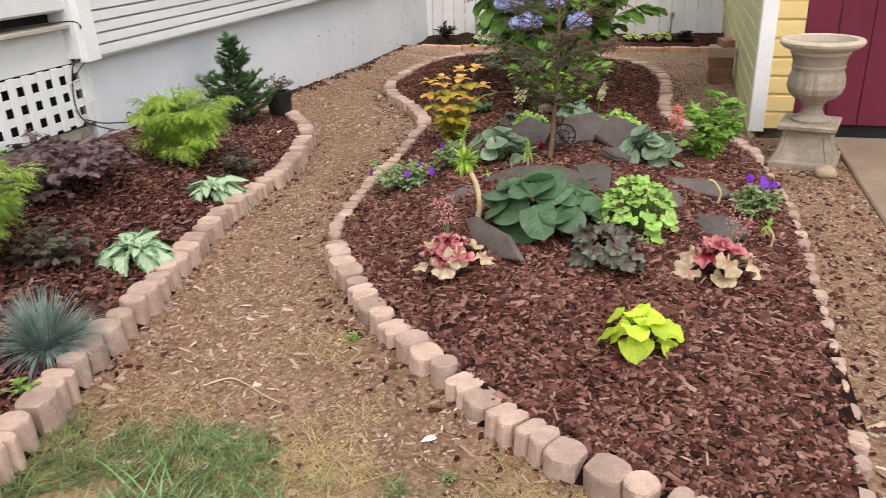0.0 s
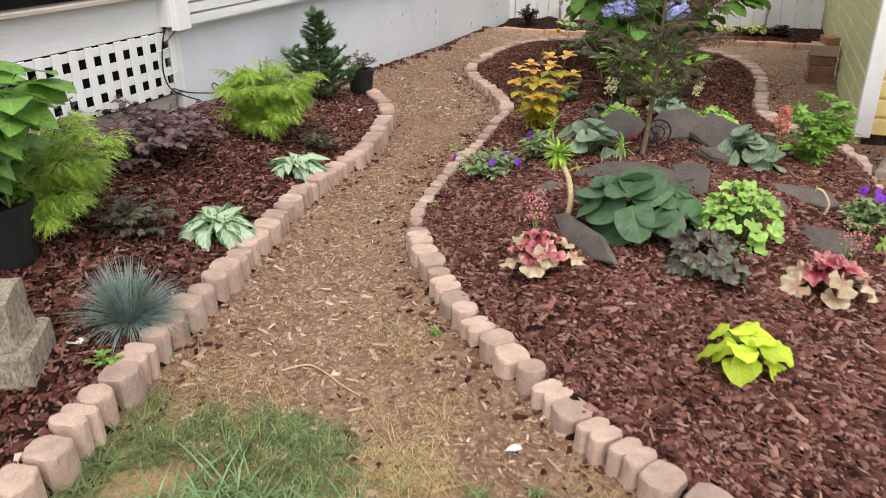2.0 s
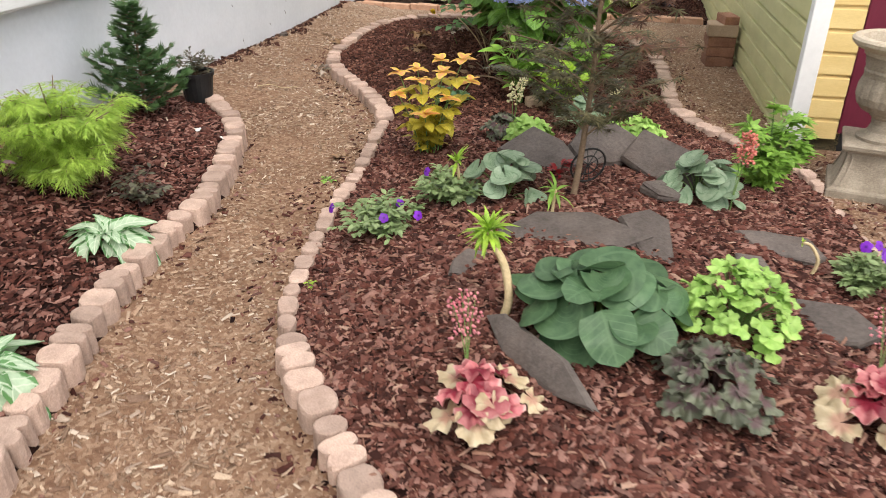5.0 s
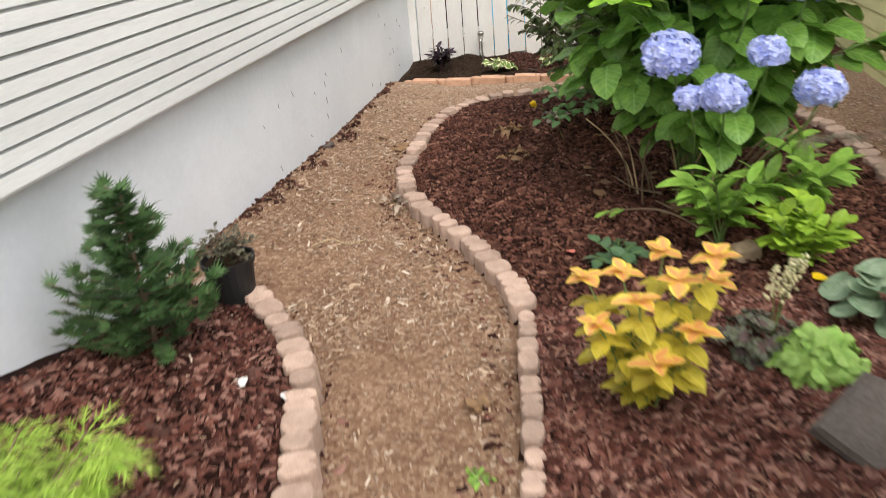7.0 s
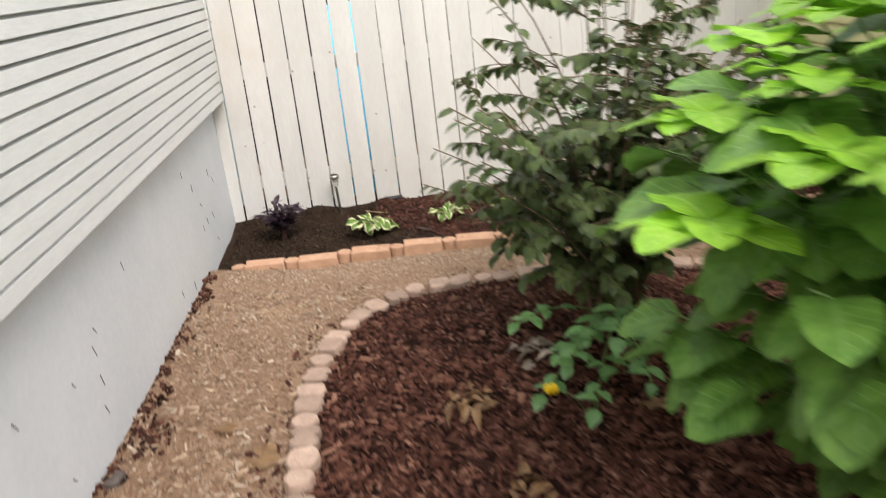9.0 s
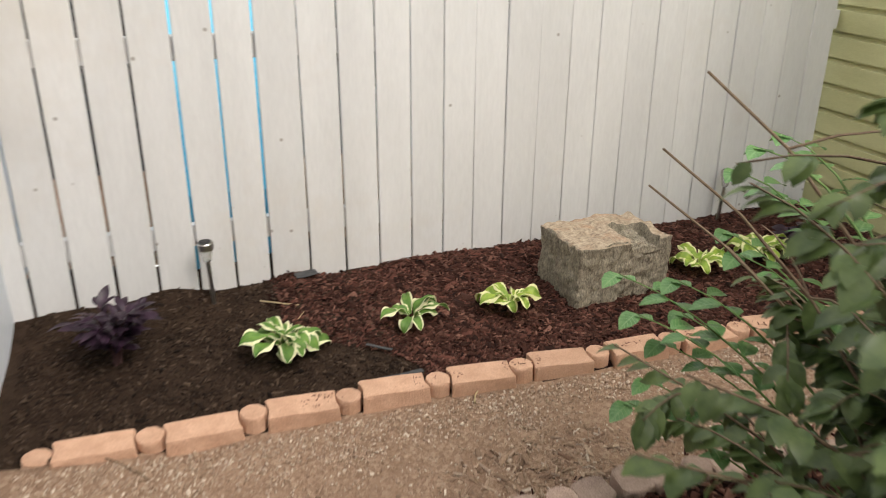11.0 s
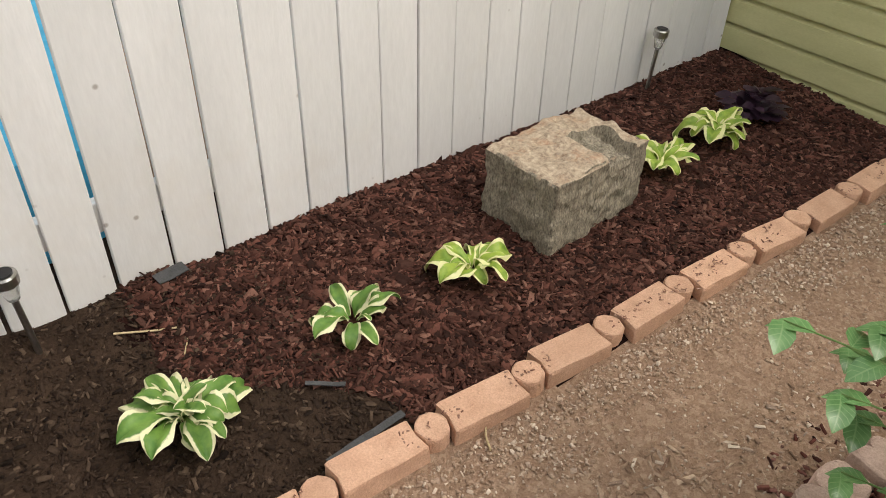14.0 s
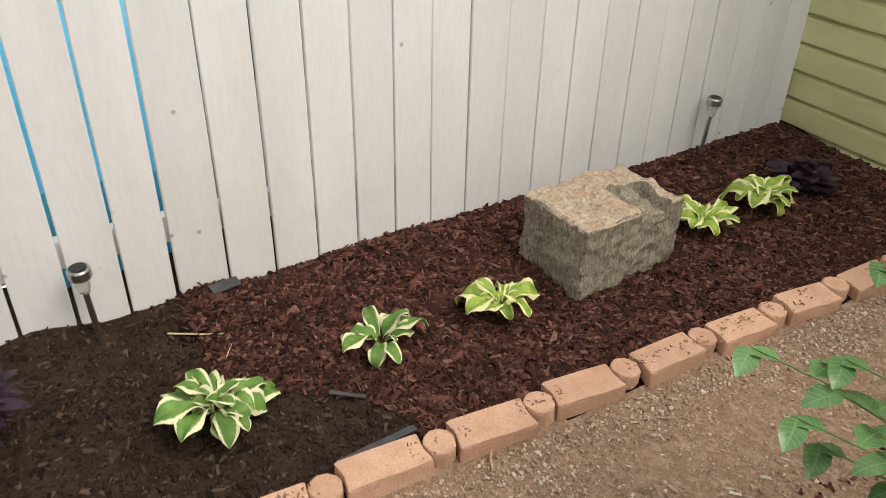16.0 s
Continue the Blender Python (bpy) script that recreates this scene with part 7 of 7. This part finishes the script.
L["coarse"] = leaf_material("coarse_grass_blade", (0.10, 0.185, 0.060), (0.25, 0.36, 0.16), vary=0.35)
blades("coarse_grass", 2600, (-1.45, -0.55, 0.55, 1.25), 225, lambda x, y: on_path(x, y) & (((x + 1.0) / 0.42) ** 2 + ((y - 0.92) / 0.22) ** 2 < 1 + 0.8 * bumpy(x, y, 0.2, 8.1)), 0.105, 0.0032, L["coarse"], "coarse bright green grass clump in the lawn", 0.62)
blades("coarse_grass", 260, (-1.30, -1.02, 1.24, 1.42), 227, lambda x, y: on_path(x, y) & (((x + 1.17) / 0.11) ** 2 + ((y - 1.33) / 0.07) ** 2 < 1), 0.07, 0.0022, L["grass"], "small dark green grass tuft on the earth", 0.5)
blades("dry_grass", 1600, (-1.02, -0.70, 1.20, 1.48), 229, lambda x, y: on_path(x, y) & (((x + 0.87) / 0.14) ** 2 + ((y - 1.33) / 0.09) ** 2 < 1), 0.05, 0.0011, L["straw"], "golden dry grass patch", 0.75)

# straw wisps and scraps lying on the path
for k, (pts, label) in enumerate([([(-1.44, 1.60), (-1.38, 1.66), (-1.30, 1.64), (-1.22, 1.60), (-1.14, 1.57)], "curled pale dry stalk on the path"),
                                  ([(-2.84, 5.62), (-2.78, 5.72), (-2.68, 5.68), (-2.60, 5.74)], "dry yellow stalk on the path near the wall"),
                                  ([(-2.42, 9.78), (-2.34, 9.74), (-2.26, 9.70), (-2.30, 9.62)], "dry bent straw on the soil by the fence"),
                                  ([(-1.86, 8.92), (-1.84, 8.96), (-1.80, 9.00)], "straw leaning on the edging"),
                                  ([(-0.62, 1.40), (-0.52, 1.36), (-0.40, 1.37)], "thin brown twig by the edging"),
                                  ([(-3.12, 9.02), (-2.98, 9.00), (-2.86, 8.88)], "dark twig lying over the edging by the wall")]):
    f = Foliage()
    f.tube(smooth3([on(a, b, 0.012) for a, b in pts]), 0.0034, 0.002, 5)
    ob = f.made("dry_stalk", M["stem_pale"] if k not in (4, 5) else M["stem_brown"], None)
    tagged(ob, label, "dry stalk", "dry stalks")


def fallen_leaf(at, size, turn, mat, label, template=None):
    ob = new("fallen_leaf", leaf_mesh("fallen_leaf", template or T_BROAD, mat))
    ob.location, ob.rotation_euler, ob.scale = on(at[0], at[1], 0.016), (0.1, 0.15, radians(turn)), (size, size, size)
    return tagged(ob, label, "leaf", "fallen leaves")


fallen_leaf((-2.92, 7.36), 0.11, 40, L["dry"], "dry yellow leaf scrap on the far path")
fallen_leaf((-2.80, 7.20), 0.12, 250, L["dry"], "curled dry yellow leaf beside the edging", T_FAN5)
fallen_leaf((-1.86, 4.44), 0.10, 60, L["dry"], "dry tan leaf on the path", T_FAN5)
fallen_leaf((-2.62, 4.38), 0.06, 200, M["litter"], "small white scrap in the house bed")
fallen_leaf((-2.44, 4.30), 0.055, 20, M["litter"], "white paper scrap on the edging")
fallen_leaf((-0.60, 1.50), 0.05, 110, M["litter"], "white torn scrap beside the edging")
fallen_leaf((-1.95, 1.30), 0.07, 80, M["litter"], "white scrap beside the carved stone")
fallen_leaf((-1.60, 5.42), 0.055, 30, L["coral"], "orange fallen leaf on dark mulch")
fallen_leaf((-1.45, 7.05), 0.10, 75, L["dry"], "pale dry leaf at the foot of the camellia", T_FAN5)
fallen_leaf((-0.74, 5.12), 0.07, 300, L["yellow"], "yellow leaf under the lime plant")
r = random.Random(77)
for k in range(16):
    fallen_leaf((-1.2 + r.uniform(-0.4, 0.4), 6.1 + r.uniform(-0.35, 0.4)), r.uniform(0.05, 0.09), r.uniform(0, 360), L["dry"], "curled dry brown leaf under the hydrangea")
shrub("weed", (-0.52, 1.36), "small green weed at the foot of the edging", "plant", T_OVAL, L["grass"], M["stem_green"], 0.04, 0.03, 6, 4, (0.012, 0.02), 0.2, 0.1, 151, twigs=0)
shrub("weed", (-1.06, 1.98), "small green weed at the foot of the edging", "plant", T_OVAL, L["bright"], M["stem_green"], 0.05, 0.03, 6, 4, (0.012, 0.02), 0.2, 0.1, 152, twigs=0)
shrub("weed", (-1.82, 4.12), "tiny green weed on the path", "plant", T_OVAL, L["bright"], M["stem_green"], 0.03, 0.04, 7, 4, (0.02, 0.03), 0.2, 0.1, 153, twigs=0)
spread("wall_debris", 2600, (HOUSE_X - 0.04, -3.10, 5.1, 9.0), 231, lambda x, y: on_path(x, y) & (x < -3.29 + 0.26 * np.abs(bumpy(x, y, 0.25, 9.1))), 0.016, 0.5, 0.008, M["bark_dark"], "dark soil crumbs and bark bits along the foundation", 0.5)
g = np.random.default_rng(41)
for k in range(22):
    y0, z0 = g.uniform(6.2, 9.6), g.uniform(0.06, 0.62)
    f = Foliage()
    f.tube([(HOUSE_X - 0.043, y0, z0), (HOUSE_X - 0.041, y0 + g.uniform(-0.01, 0.02), z0 - g.uniform(0.015, 0.045))], 0.0018, 0.0012, 4)
    tagged(f.made("vine_remnant", M["stem_dark"], None), "dry dark vine rootlet stuck to the foundation", "vine", "vine remnants")
spread("fine_gravel", 26000, (-3.2, 0.45, 8.3, 9.05), 241, lambda x, y: on_path(x, y) & (bed_y(x) - y < 0.10 + 0.26 * np.abs(bumpy(x, y, 0.3, 3.3)) + 0.10 * np.random.default_rng(5).random(len(x))), 0.0066, 0.62, 0.0036, M["gravel"], "fine mixed gravel on the path before the fence bed", 0.5)
spread("fine_gravel", 9000, (-3.2, 0.45, 8.0, 9.0), 243, on_path, 0.0055, 0.7, 0.0032, M["gravel"], "sparse small stones in the trodden earth", 0.5)
